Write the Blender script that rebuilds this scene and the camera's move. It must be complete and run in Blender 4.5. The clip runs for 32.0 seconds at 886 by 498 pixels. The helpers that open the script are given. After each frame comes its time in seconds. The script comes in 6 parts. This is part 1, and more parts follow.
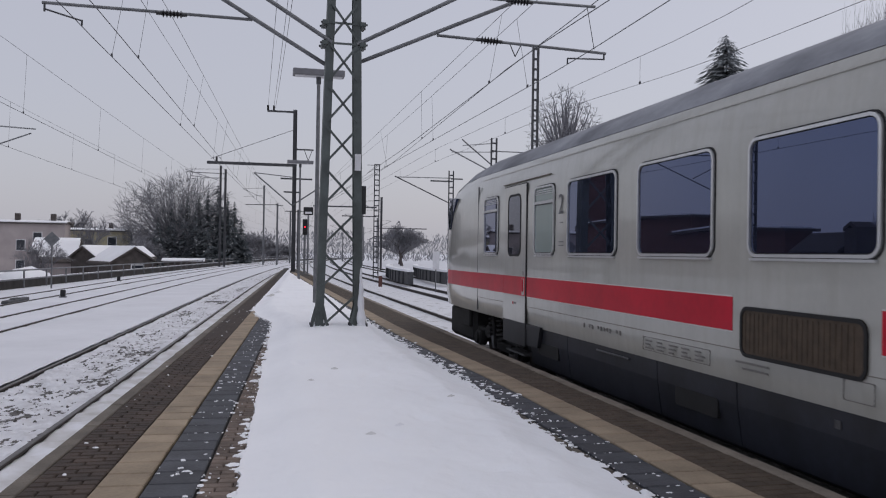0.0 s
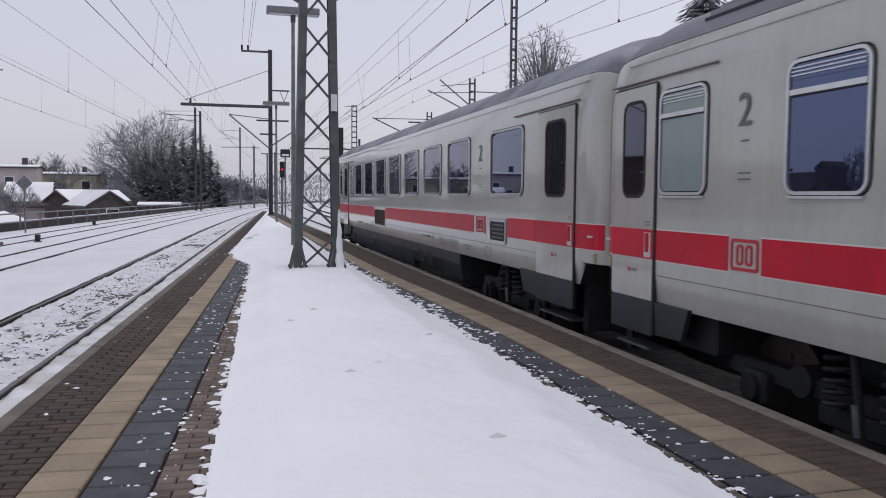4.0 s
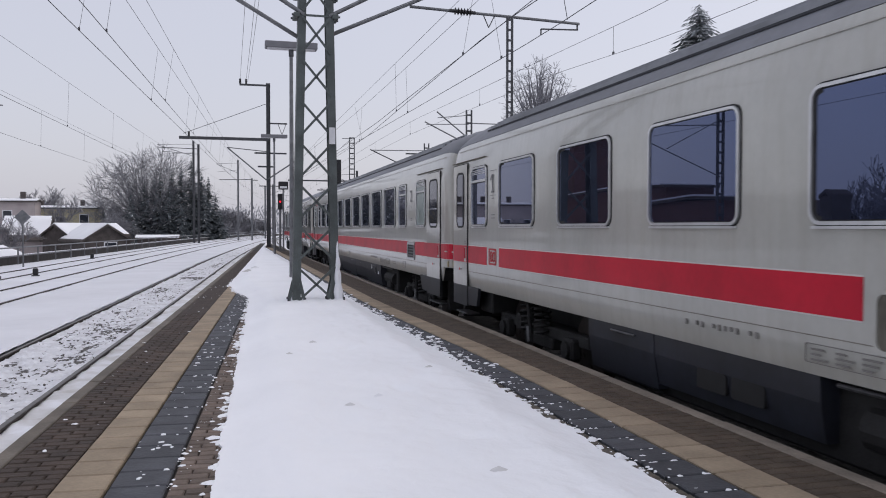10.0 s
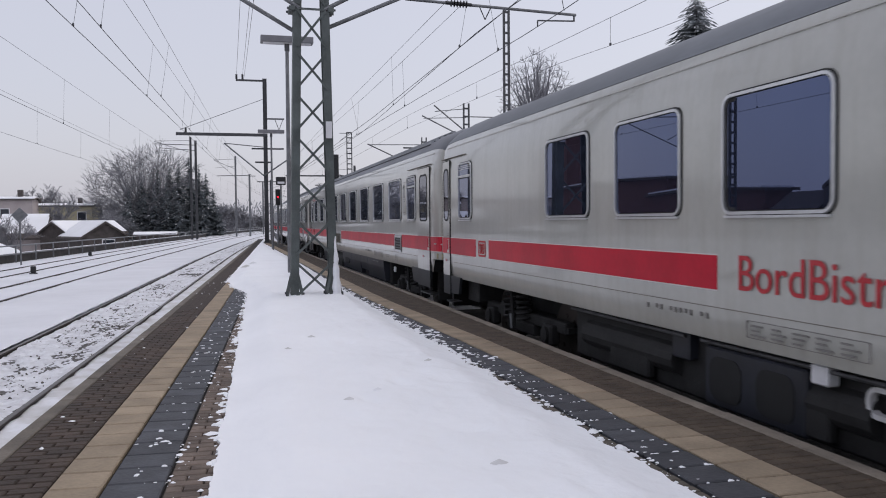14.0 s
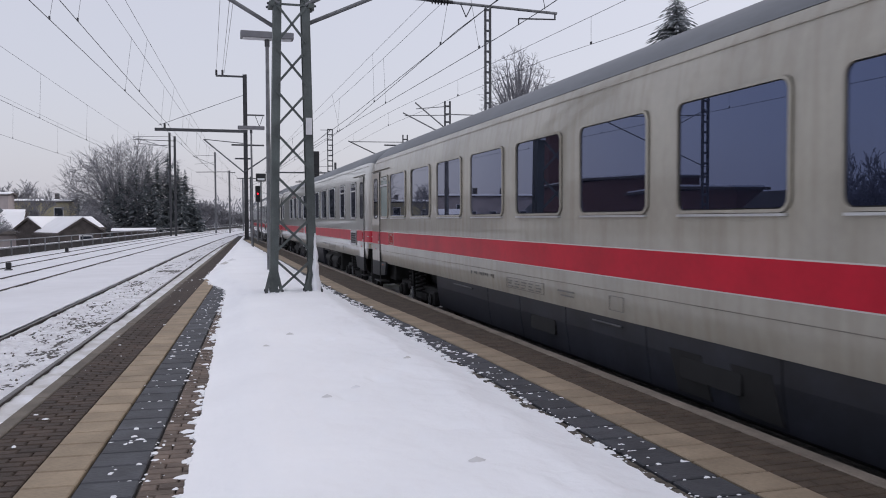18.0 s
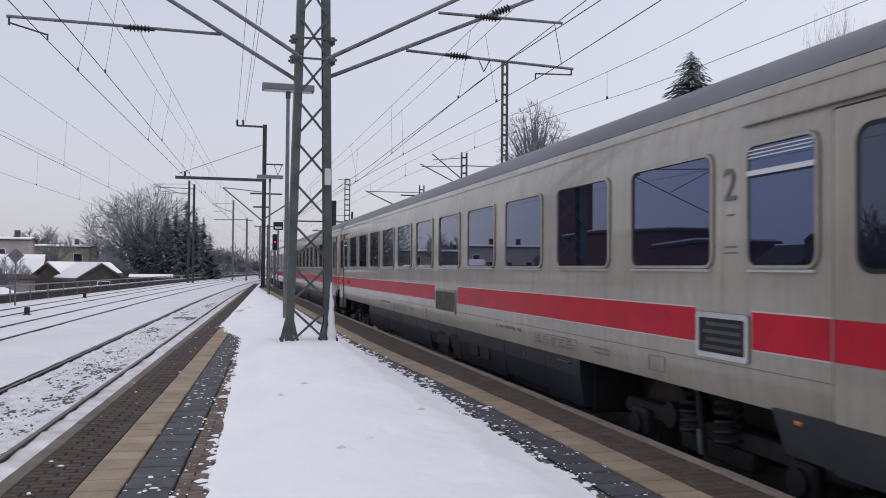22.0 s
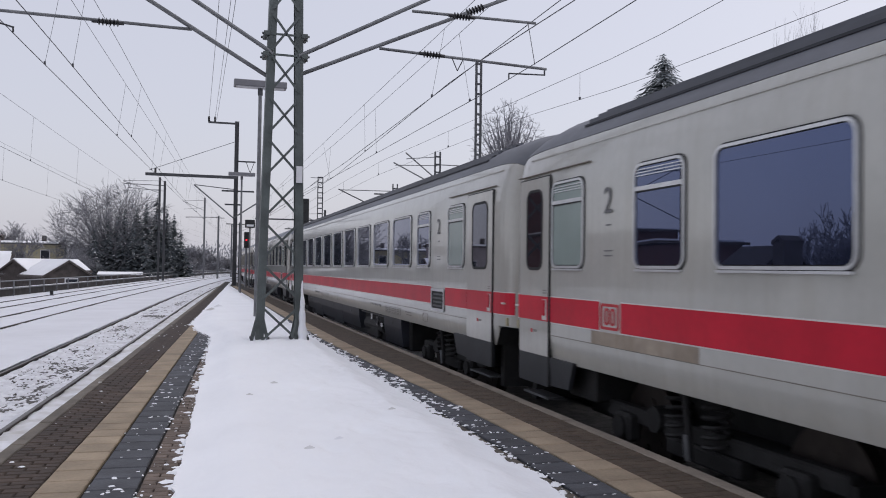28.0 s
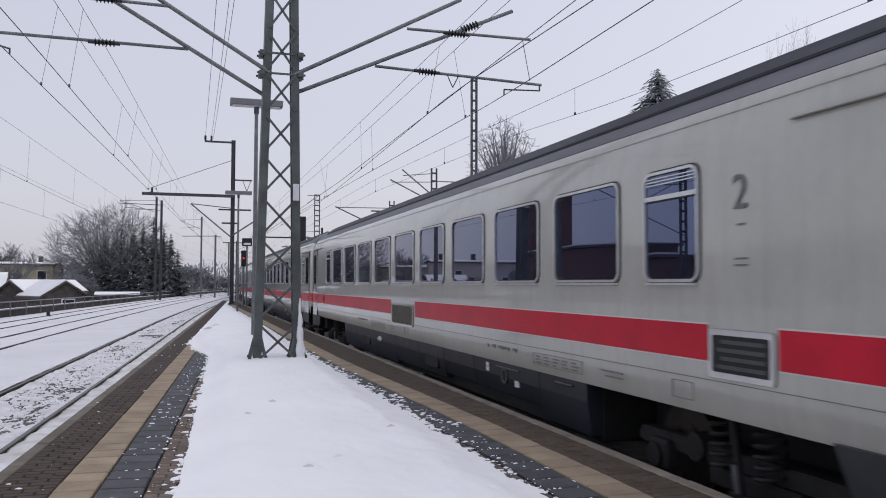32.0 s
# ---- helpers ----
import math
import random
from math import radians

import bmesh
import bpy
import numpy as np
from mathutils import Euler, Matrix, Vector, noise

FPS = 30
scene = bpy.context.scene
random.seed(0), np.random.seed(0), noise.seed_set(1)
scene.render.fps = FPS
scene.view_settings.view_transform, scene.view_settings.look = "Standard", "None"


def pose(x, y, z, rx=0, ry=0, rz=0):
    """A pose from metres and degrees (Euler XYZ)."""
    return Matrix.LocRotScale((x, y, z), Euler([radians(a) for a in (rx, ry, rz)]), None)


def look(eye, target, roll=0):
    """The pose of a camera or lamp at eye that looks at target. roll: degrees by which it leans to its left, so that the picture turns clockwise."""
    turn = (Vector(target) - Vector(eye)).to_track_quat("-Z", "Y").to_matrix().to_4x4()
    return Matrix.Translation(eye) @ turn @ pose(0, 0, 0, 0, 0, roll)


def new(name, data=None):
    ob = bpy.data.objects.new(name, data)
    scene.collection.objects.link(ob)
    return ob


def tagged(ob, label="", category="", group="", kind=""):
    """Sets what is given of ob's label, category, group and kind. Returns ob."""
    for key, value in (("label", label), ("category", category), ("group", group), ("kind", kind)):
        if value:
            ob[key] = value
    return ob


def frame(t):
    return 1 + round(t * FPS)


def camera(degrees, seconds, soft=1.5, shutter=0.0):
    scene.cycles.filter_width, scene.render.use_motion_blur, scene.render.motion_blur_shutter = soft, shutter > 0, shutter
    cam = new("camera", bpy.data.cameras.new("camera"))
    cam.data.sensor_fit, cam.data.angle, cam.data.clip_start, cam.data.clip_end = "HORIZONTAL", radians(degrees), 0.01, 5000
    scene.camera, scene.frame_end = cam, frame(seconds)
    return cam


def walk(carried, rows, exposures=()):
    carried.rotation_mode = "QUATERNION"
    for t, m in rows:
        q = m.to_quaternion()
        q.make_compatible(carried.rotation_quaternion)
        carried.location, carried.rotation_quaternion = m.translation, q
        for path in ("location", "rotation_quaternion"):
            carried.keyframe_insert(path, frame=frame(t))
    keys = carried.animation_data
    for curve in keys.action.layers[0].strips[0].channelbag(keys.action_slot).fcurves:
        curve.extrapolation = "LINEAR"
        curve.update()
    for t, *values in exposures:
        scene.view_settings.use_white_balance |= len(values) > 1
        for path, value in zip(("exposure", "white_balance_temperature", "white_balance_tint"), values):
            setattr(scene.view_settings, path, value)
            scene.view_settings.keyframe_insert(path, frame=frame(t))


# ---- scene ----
# Camera: held by hand at the middle of an island platform. Platform top is z = 0, y runs along the train's track.
cam = camera(57.0, 32.0, soft=1.0, shutter=0.16)
PATH = [
    (0.0, 0.003, 0.035, 1.511, -13.00, 0.35, -0.82),
    (0.5, 0.036, 0.008, 1.484, -12.71, -3.04, -0.72),
    (1.0, 0.027, -0.017, 1.489, -12.24, -3.31, -0.88),
    (1.5, 0.041, 0.004, 1.481, -12.70, -3.95, -0.46),
    (2.0, 0.038, 0.004, 1.481, -13.52, -3.08, 0.02),
    (2.5, 0.038, 0.007, 1.487, -13.23, -3.17, 0.03),
    (3.0, 0.030, -0.008, 1.488, -13.43, -3.45, 0.19),
    (3.5, 0.012, -0.001, 1.487, -13.94, -3.74, -0.13),
    (5.5, 0.012, 0.015, 1.495, -15.68, -3.21, -1.09),
    (6.0, -0.002, 0.005, 1.490, -15.87, -2.75, -1.38),
    (6.5, -0.008, -0.020, 1.501, -15.59, -2.20, -0.87),
    (7.0, -0.008, 0.003, 1.491, -15.38, -1.55, -0.85),
    (7.5, -0.001, -0.010, 1.498, -15.11, -1.42, -0.55),
    (8.0, -0.010, 0.000, 1.493, -14.28, -1.40, -0.31),
    (8.5, -0.009, -0.003, 1.492, -14.23, -1.64, -0.02),
    (9.0, 0.017, 0.025, 1.492, -14.00, -2.42, 0.66),
    (9.5, 0.010, 0.027, 1.490, -14.61, -2.23, -0.46),
    (10.0, -0.002, -0.015, 1.504, -14.65, -1.54, -0.04),
    (10.5, 0.001, 0.001, 1.496, -14.21, -1.31, 0.56),
    (11.0, -0.012, -0.005, 1.504, -14.83, -1.92, 0.43),
    (11.5, -0.008, -0.023, 1.515, -15.30, -1.72, 0.19),
    (12.0, 0.000, -0.000, 1.504, -15.46, -1.90, 0.30),
    (12.5, -0.000, -0.013, 1.504, -15.46, -2.02, 0.26),
    (13.0, 0.000, 0.000, 1.500, -15.10, -2.02, 0.30),
    (13.5, -0.010, -0.009, 1.507, -14.90, -1.89, 0.37),
    (14.0, 0.013, 0.029, 1.489, -14.77, -1.95, 0.52),
    (14.5, 0.017, 0.034, 1.487, -14.60, -2.06, 0.45),
    (16.5, 0.017, 0.034, 1.486, -14.78, -1.94, 0.47),
    (17.0, 0.027, 0.039, 1.492, -15.22, -1.97, 0.37),
    (17.5, 0.024, 0.034, 1.488, -15.53, -2.08, 0.22),
    (18.0, 0.031, 0.039, 1.485, -16.10, -2.12, 0.25),
    (18.5, 0.031, 0.021, 1.499, -16.19, -1.99, 0.14),
    (19.0, 0.035, 0.034, 1.492, -16.24, -1.51, 0.22),
    (19.5, 0.033, 0.028, 1.496, -16.40, -1.25, -0.04),
    (20.0, 0.029, 0.013, 1.502, -16.18, -0.40, -0.14),
    (20.5, 0.012, 0.012, 1.502, -15.31, 0.14, -0.07),
    (21.0, 0.014, 0.014, 1.502, -15.21, 0.53, -0.47),
    (21.5, 0.001, 0.017, 1.505, -15.12, 0.91, -0.42),
    (22.0, 0.007, -0.005, 1.501, -15.03, 1.38, -0.46),
    (22.5, 0.003, 0.000, 1.509, -15.04, 1.89, -0.54),
    (23.0, 0.006, 0.029, 1.520, -15.56, 1.91, -0.56),
    (23.5, 0.021, 0.022, 1.504, -15.71, 1.99, -0.58),
    (24.0, 0.007, 0.006, 1.512, -16.65, 1.79, 0.05),
    (24.5, 0.017, 0.007, 1.496, -16.67, 0.93, 0.19),
    (26.5, 0.029, 0.033, 1.498, -15.62, 0.89, -0.24),
    (27.0, 0.031, -0.002, 1.522, -16.01, 1.15, -0.34),
    (27.5, 0.028, 0.011, 1.499, -16.37, 1.37, -0.58),
    (28.0, 0.035, 0.019, 1.501, -16.91, 1.34, -0.77),
    (28.5, 0.031, -0.000, 1.494, -17.12, 1.34, -0.67),
    (29.0, 0.010, 0.022, 1.514, -16.97, 1.33, -0.94),
    (29.5, 0.043, 0.026, 1.505, -16.97, 1.40, -0.81),
    (30.0, 0.043, 0.023, 1.494, -17.06, 1.47, -0.70),
    (30.5, 0.028, 0.022, 1.488, -17.18, 1.62, -0.77),
    (31.0, 0.026, 0.009, 1.495, -16.81, 2.10, -0.56),
    (31.5, 0.019, 0.002, 1.492, -17.03, 2.37, -0.34),
    (32.0, 0.034, 0.018, 1.495, -17.08, 2.49, -0.13),
]
walk(cam, [(t, pose(x, y, z, 90 + pitch, roll, yaw)) for t, x, y, z, yaw, pitch, roll in PATH],
     exposures=[(0.0, -0.14), (1.0, 0.0), (2.0, 0.05), (4.0, 0.17), (10.0, 0.20), (32.0, 0.21)])

# ---- light: a closed overcast sky ----
world = bpy.data.worlds.new("overcast_sky")
scene.world = world
world.use_nodes = True
wn, wl = world.node_tree.nodes, world.node_tree.links
wn.clear()
w_out, w_bg = wn.new("ShaderNodeOutputWorld"), wn.new("ShaderNodeBackground")
w_sky, w_mix = wn.new("ShaderNodeTexSky"), wn.new("ShaderNodeMix")
w_gain = wn.new("ShaderNodeMix")
w_sky.sky_type, w_sky.sun_disc = "NISHITA", False
w_sky.sun_elevation, w_sky.sun_rotation = radians(48), radians(84)
w_sky.dust_density = 4.0
w_gain.data_type, w_gain.blend_type = "RGBA", "MULTIPLY"
w_gain.inputs[0].default_value = 1.0
w_gain.inputs[7].default_value = (0.10, 0.10, 0.10, 1)
w_mix.data_type = "RGBA"
w_mix.inputs[0].default_value = 0.62
w_mix.inputs[7].default_value = (0.735, 0.726, 0.818, 1)
wl.new(w_sky.outputs[0], w_gain.inputs[6])
wl.new(w_gain.outputs[2], w_mix.inputs[6])
wl.new(w_mix.outputs[2], w_bg.inputs[0])
w_bg.inputs[1].default_value = 1.0
wl.new(w_bg.outputs[0], w_out.inputs[0])
sun = new("sun", bpy.data.lights.new("sun", "SUN"))
sun.data.energy, sun.data.angle, sun.data.color = 0.42, radians(42), (0.96, 0.985, 1.0)
sun.matrix_basis = look((8, -14, 50), (0, 0, 0))


# ---- materials ----
def mat(name, color, rough=0.6, metal=0.0, scale=8.0, amount=0.25, fine=60.0, bump=0.0, bump_scale=40.0, tint=None,
        rand=0.0, spec=0.5, coat=0.0, stretch=(1, 1, 1), object_space=True, streak=0.0, lo=0.32, hi=0.68, end_dirt=0.0):
    """A painted or raw surface: two scales of noise over the base colour, fine relief and a random shift per object."""
    m = bpy.data.materials.new(name)
    m.use_nodes = True
    n, l = m.node_tree.nodes, m.node_tree.links
    b = n["Principled BSDF"]
    b.inputs["Roughness"].default_value, b.inputs["Metallic"].default_value = rough, metal
    b.inputs["Specular IOR Level"].default_value = spec
    b.inputs["Coat Weight"].default_value = coat
    b.inputs["Coat Roughness"].default_value = 0.08
    tc, mp = n.new("ShaderNodeTexCoord"), n.new("ShaderNodeMapping")
    mp.inputs["Scale"].default_value = stretch
    l.new(tc.outputs["Object"] if object_space else n.new("ShaderNodeNewGeometry").outputs["Position"], mp.inputs[0])
    n1, n2 = n.new("ShaderNodeTexNoise"), n.new("ShaderNodeTexNoise")
    n1.inputs["Scale"].default_value, n2.inputs["Scale"].default_value = scale, fine
    n1.inputs["Detail"].default_value, n2.inputs["Detail"].default_value = 5, 3
    l.new(mp.outputs[0], n1.inputs["Vector"])
    l.new(mp.outputs[0], n2.inputs["Vector"])
    r1 = n.new("ShaderNodeValToRGB")
    dark = tint or tuple(c * (1 - amount) for c in color)
    r1.color_ramp.elements[0].position, r1.color_ramp.elements[0].color = lo, (*dark, 1)
    r1.color_ramp.elements[1].position, r1.color_ramp.elements[1].color = hi, (*[min(1, c * (1 + amount * 0.3)) for c in color], 1)
    l.new(n1.outputs[0], r1.inputs[0])
    mx = n.new("ShaderNodeMix")
    mx.data_type, mx.blend_type = "RGBA", "OVERLAY"
    mx.inputs[0].default_value = amount * 0.7
    l.new(r1.outputs[0], mx.inputs[6])
    l.new(n2.outputs[0], mx.inputs[7])
    col = mx.outputs[2]
    if streak:
        ms, ns = n.new("ShaderNodeMapping"), n.new("ShaderNodeTexNoise")
        ms.inputs["Scale"].default_value = (3.0, 3.0, 0.25)
        ns.inputs["Scale"].default_value, ns.inputs["Detail"].default_value = 3.0, 4
        l.new(tc.outputs["Object"], ms.inputs[0])
        l.new(ms.outputs[0], ns.inputs["Vector"])
        rs, m3 = n.new("ShaderNodeMapRange"), n.new("ShaderNodeMix")
        rs.inputs[1].default_value, rs.inputs[2].default_value, rs.inputs[4].default_value = 0.45, 0.8, streak
        m3.data_type = "RGBA"
        m3.inputs[7].default_value = (color[0] * 0.62, color[1] * 0.56, color[2] * 0.46, 1)
        l.new(ns.outputs[0], rs.inputs[0])
        l.new(rs.outputs[0], m3.inputs[0])
        l.new(col, m3.inputs[6])
        col = m3.outputs[2]
    if end_dirt:
        # brake dust gathers at both ends of a coach, which runs from y = 0 to y = -26.4
        sx, far = n.new("ShaderNodeSeparateXYZ"), n.new("ShaderNodeMath")
        l.new(tc.outputs["Object"], sx.inputs[0])
        far.operation, far.inputs[1].default_value = "ADD", 13.2
        l.new(sx.outputs[1], far.inputs[0])
        ab, mr2, nd, ml, m4 = n.new("ShaderNodeMath"), n.new("ShaderNodeMapRange"), n.new("ShaderNodeTexNoise"), n.new("ShaderNodeMath"), n.new("ShaderNodeMix")
        ab.operation, ml.operation, m4.data_type = "ABSOLUTE", "MULTIPLY", "RGBA"
        l.new(far.outputs[0], ab.inputs[0])
        mr2.inputs[1].default_value, mr2.inputs[2].default_value, mr2.inputs[4].default_value = 10.6, 13.1, end_dirt
        l.new(ab.outputs[0], mr2.inputs[0])
        nd.inputs["Scale"].default_value, nd.inputs["Detail"].default_value = 1.1, 6
        l.new(tc.outputs["Object"], nd.inputs["Vector"])
        l.new(mr2.outputs[0], ml.inputs[0])
        l.new(nd.outputs[0], ml.inputs[1])
        l.new(ml.outputs[0], m4.inputs[0])
        m4.inputs[7].default_value = (0.16, 0.115, 0.075, 1)
        l.new(col, m4.inputs[6])
        col = m4.outputs[2]
    if rand:
        oi, hs, mr = n.new("ShaderNodeObjectInfo"), n.new("ShaderNodeHueSaturation"), n.new("ShaderNodeMapRange")
        mr.inputs[3].default_value, mr.inputs[4].default_value = 1 - rand, 1 + rand
        l.new(oi.outputs["Random"], mr.inputs[0])
        l.new(mr.outputs[0], hs.inputs["Value"])
        l.new(col, hs.inputs["Color"])
        col = hs.outputs[0]
    l.new(col, b.inputs["Base Color"])
    if bump:
        nb, bp = n.new("ShaderNodeTexNoise"), n.new("ShaderNodeBump")
        nb.inputs["Scale"].default_value, nb.inputs["Detail"].default_value = bump_scale, 6
        bp.inputs["Strength"].default_value, bp.inputs["Distance"].default_value = bump, 0.02
        l.new(mp.outputs[0], nb.inputs["Vector"])
        l.new(nb.outputs[0], bp.inputs["Height"])
        l.new(bp.outputs[0], b.inputs["Normal"])
    return m


def glow(name, color, strength):
    m = bpy.data.materials.new(name)
    m.use_nodes = True
    b = m.node_tree.nodes["Principled BSDF"]
    b.inputs["Base Color"].default_value = (*color, 1)
    b.inputs["Emission Color"].default_value, b.inputs["Emission Strength"].default_value = (*color, 1), strength
    return m


SNOW = mat("snow", (0.86, 0.87, 0.90), 0.75, scale=0.6, amount=0.05, fine=9, bump=1.0, bump_scale=6.0, object_space=False, spec=0.25)
# Greyer than SNOW: lens falloff and the dimmer left sky put into colour.
SNOW_TRACK = mat("dimmed_trackside_snow", (0.69, 0.70, 0.74), 0.8, scale=0.5, amount=0.08, fine=6, bump=0.4, bump_scale=4.0, object_space=False, spec=0.2)
SNOW_DIRTY = mat("trodden_snow", (0.74, 0.75, 0.79), 0.8, scale=2.2, amount=0.05, tint=(0.50, 0.49, 0.48), fine=12, bump=0.6, bump_scale=9, object_space=False, spec=0.2)
RAIL_SIDE = mat("rusty_rail", (0.045, 0.036, 0.032), 0.75, 0.2, scale=9, amount=0.4, fine=70)
RAIL_TOP = mat("worn_rail_top", (0.13, 0.12, 0.115), 0.45, 0.6, scale=12, amount=0.3)
EDGE = mat("weathered_concrete_edging", (0.150, 0.130, 0.108), 0.85, scale=3, amount=0.35, fine=45, bump=0.25, rand=0.10, object_space=False)
BROWN = mat("brown_clinker_paving", (0.052, 0.035, 0.026), 0.8, scale=3, amount=0.35, fine=35, bump=0.35, rand=0.22, object_space=False)
YELLOW = mat("sand_coloured_guide_slab", (0.31, 0.245, 0.172), 0.8, scale=2.5, amount=0.25, fine=40, bump=0.2, rand=0.10, object_space=False)
DARK = mat("anthracite_slab", (0.064, 0.067, 0.078), 0.75, scale=4, amount=0.35, fine=40, bump=0.25, rand=0.18, object_space=False)
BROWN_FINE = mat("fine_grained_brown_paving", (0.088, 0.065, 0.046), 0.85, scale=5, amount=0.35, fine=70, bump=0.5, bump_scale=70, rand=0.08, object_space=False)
EDGE_PALE = mat("pale_worn_concrete_edging", (0.24, 0.205, 0.168), 0.85, scale=3, amount=0.35, fine=45, bump=0.25, rand=0.08, object_space=False)
JOINT = mat("dark_joint_sand", (0.035, 0.03, 0.027), 0.95, scale=10, amount=0.3, object_space=False)
MAST = mat("green_grey_mast_paint", (0.104, 0.121, 0.119), 0.5, 0.1, scale=2.5, amount=0.35, fine=40, bump=0.12, bump_scale=30, streak=0.35)
GALV = mat("galvanised_steel", (0.20, 0.205, 0.215), 0.5, 0.6, scale=5, amount=0.3)
DARKSTEEL = mat("dark_weathered_steel", (0.075, 0.077, 0.084), 0.6, 0.3, scale=5, amount=0.3)
WIRE = mat("oxidised_wire", (0.085, 0.085, 0.095), 0.6, 0.4, scale=3, amount=0.2)
INSUL = mat("dark_porcelain", (0.028, 0.027, 0.030), 0.25, scale=5, amount=0.2)
LAMPGREY = mat("lamp_housing_grey", (0.19, 0.19, 0.205), 0.45, 0.2, scale=4, amount=0.15)
SIGNAL_BLACK = mat("signal_black", (0.012, 0.012, 0.014), 0.5, scale=5, amount=0.2)
WHITE_PAINT = mat("white_plate_paint", (0.72, 0.72, 0.74), 0.5, scale=5, amount=0.1)
RED_GLOW = glow("red_signal_lens", (1.0, 0.01, 0.03), 1.6)
BARK = mat("bare_bark", (0.115, 0.10, 0.095), 0.9, scale=6, amount=0.35, bump=0.4, object_space=False)
TWIG = mat("frosted_twigs", (0.225, 0.225, 0.245), 0.9, scale=1.5, amount=0.3, object_space=False)
# Paler and bluer than fir green: the haze of distance is in the colour.
NEEDLE = mat("fir_needles", (0.155, 0.174, 0.188), 0.85, scale=1.2, amount=0.4, object_space=False, spec=0.2)
NEEDLE_FROST = mat("frosted_fir_needles", (0.36, 0.385, 0.40), 0.85, scale=1.2, amount=0.5, object_space=False, spec=0.2)
# Frosted twigs with the distance haze mixed into their grey.
FARWOOD = mat("hazed_frosted_wood", (0.30, 0.305, 0.325), 0.95, scale=0.5, amount=0.35, fine=3, object_space=False)
PLASTER = mat("grey_beige_plaster", (0.42, 0.37, 0.36), 0.9, scale=0.6, amount=0.15, fine=10, object_space=False)
PLASTER_Y = mat("yellow_plaster", (0.42, 0.38, 0.25), 0.9, scale=0.6, amount=0.15, fine=10, object_space=False)
TIMBER = mat("dark_timber", (0.082, 0.070, 0.065), 0.85, scale=2, amount=0.4, fine=20, object_space=False)
TIMBER_DARK = mat("tarred_boards", (0.045, 0.041, 0.040), 0.85, scale=2, amount=0.4, fine=20, object_space=False)
BRICK = mat("red_brown_brickwork", (0.12, 0.055, 0.048), 0.85, scale=2, amount=0.3, fine=20, object_space=False)
HOUSE_GLASS = mat("house_window_glass", (0.03, 0.035, 0.045), 0.1, scale=1, amount=0.1)


# ---- mesh helpers ----
def part(name, bm, material, parent=None, label=""):
    """Links a bmesh as one mesh object, under its thing where one is given."""
    me = bpy.data.meshes.new(name)
    bm.to_mesh(me)
    bm.free()
    me.materials.append(material)
    ob = new(name, me)
    if parent:
        ob.parent = parent
    if label:
        ob["label"] = label
    return ob


def share(name, source, parent, m):
    """Another object on the mesh of source, at the pose m under parent."""
    ob = new(name, source.data)
    ob.parent = parent
    ob.matrix_basis = m
    return ob


def box(bm, x0, x1, y0, y1, z0, z1, bevel=0.0):
    v = [bm.verts.new(p) for p in ((x0, y0, z0), (x1, y0, z0), (x1, y1, z0), (x0, y1, z0), (x0, y0, z1), (x1, y0, z1), (x1, y1, z1), (x0, y1, z1))]
    f = [bm.faces.new([v[i] for i in q]) for q in ((0, 3, 2, 1), (4, 5, 6, 7), (0, 1, 5, 4), (1, 2, 6, 5), (2, 3, 7, 6), (3, 0, 4, 7))]
    if bevel:
        bmesh.ops.bevel(bm, geom=list({e for q in f for e in q.edges}), offset=bevel, segments=1, affect="EDGES")
    return bm


def boxbm(*a, **k):
    return box(bmesh.new(), *a, **k)


def bar(bm, a, b, w, h=None, sides=4, w2=None):
    """A bar or tube from a to b; four sides give a rectangle w by h, more sides a tube of diameter w (w2 at its end)."""
    a, b = Vector(a), Vector(b)
    d = (b - a).normalized()
    up = Vector((0, 0, 1)) if abs(d.z) < 0.95 else Vector((0, 1, 0))
    s = d.cross(up).normalized()
    t = s.cross(d)
    rings = []
    for p, wd in ((a, w), (b, w if w2 is None else w2)):
        if sides == 4:
            hh = (h or wd) / 2
            c = [p + s * (i * wd / 2) + t * (j * hh) for i, j in ((-1, -1), (1, -1), (1, 1), (-1, 1))]
        else:
            c = [p + (s * math.cos(k * math.tau / sides) + t * math.sin(k * math.tau / sides)) * wd / 2 for k in range(sides)]
        rings.append([bm.verts.new(q) for q in c])
    n = len(rings[0])
    for i in range(n):
        bm.faces.new((rings[0][i], rings[0][(i + 1) % n], rings[1][(i + 1) % n], rings[1][i]))
    bm.faces.new(list(reversed(rings[0])))
    bm.faces.new(rings[1])
    return bm


def tube_line(bm, pts, dia, sides=5):
    """One continuous thin tube through the points."""
    rings = []
    for i, p in enumerate(pts):
        p = Vector(p)
        d = (Vector(pts[min(i + 1, len(pts) - 1)]) - Vector(pts[max(i - 1, 0)])).normalized()
        up = Vector((0, 0, 1)) if abs(d.z) < 0.95 else Vector((0, 1, 0))
        s = d.cross(up).normalized()
        t = s.cross(d)
        rings.append([bm.verts.new(p + (s * math.cos(k * math.tau / sides) + t * math.sin(k * math.tau / sides)) * dia / 2) for k in range(sides)])
    for r0, r1 in zip(rings, rings[1:]):
        for k in range(sides):
            bm.faces.new((r0[k], r0[(k + 1) % sides], r1[(k + 1) % sides], r1[k]))
    bm.faces.new(list(reversed(rings[0])))
    bm.faces.new(rings[-1])
    return bm


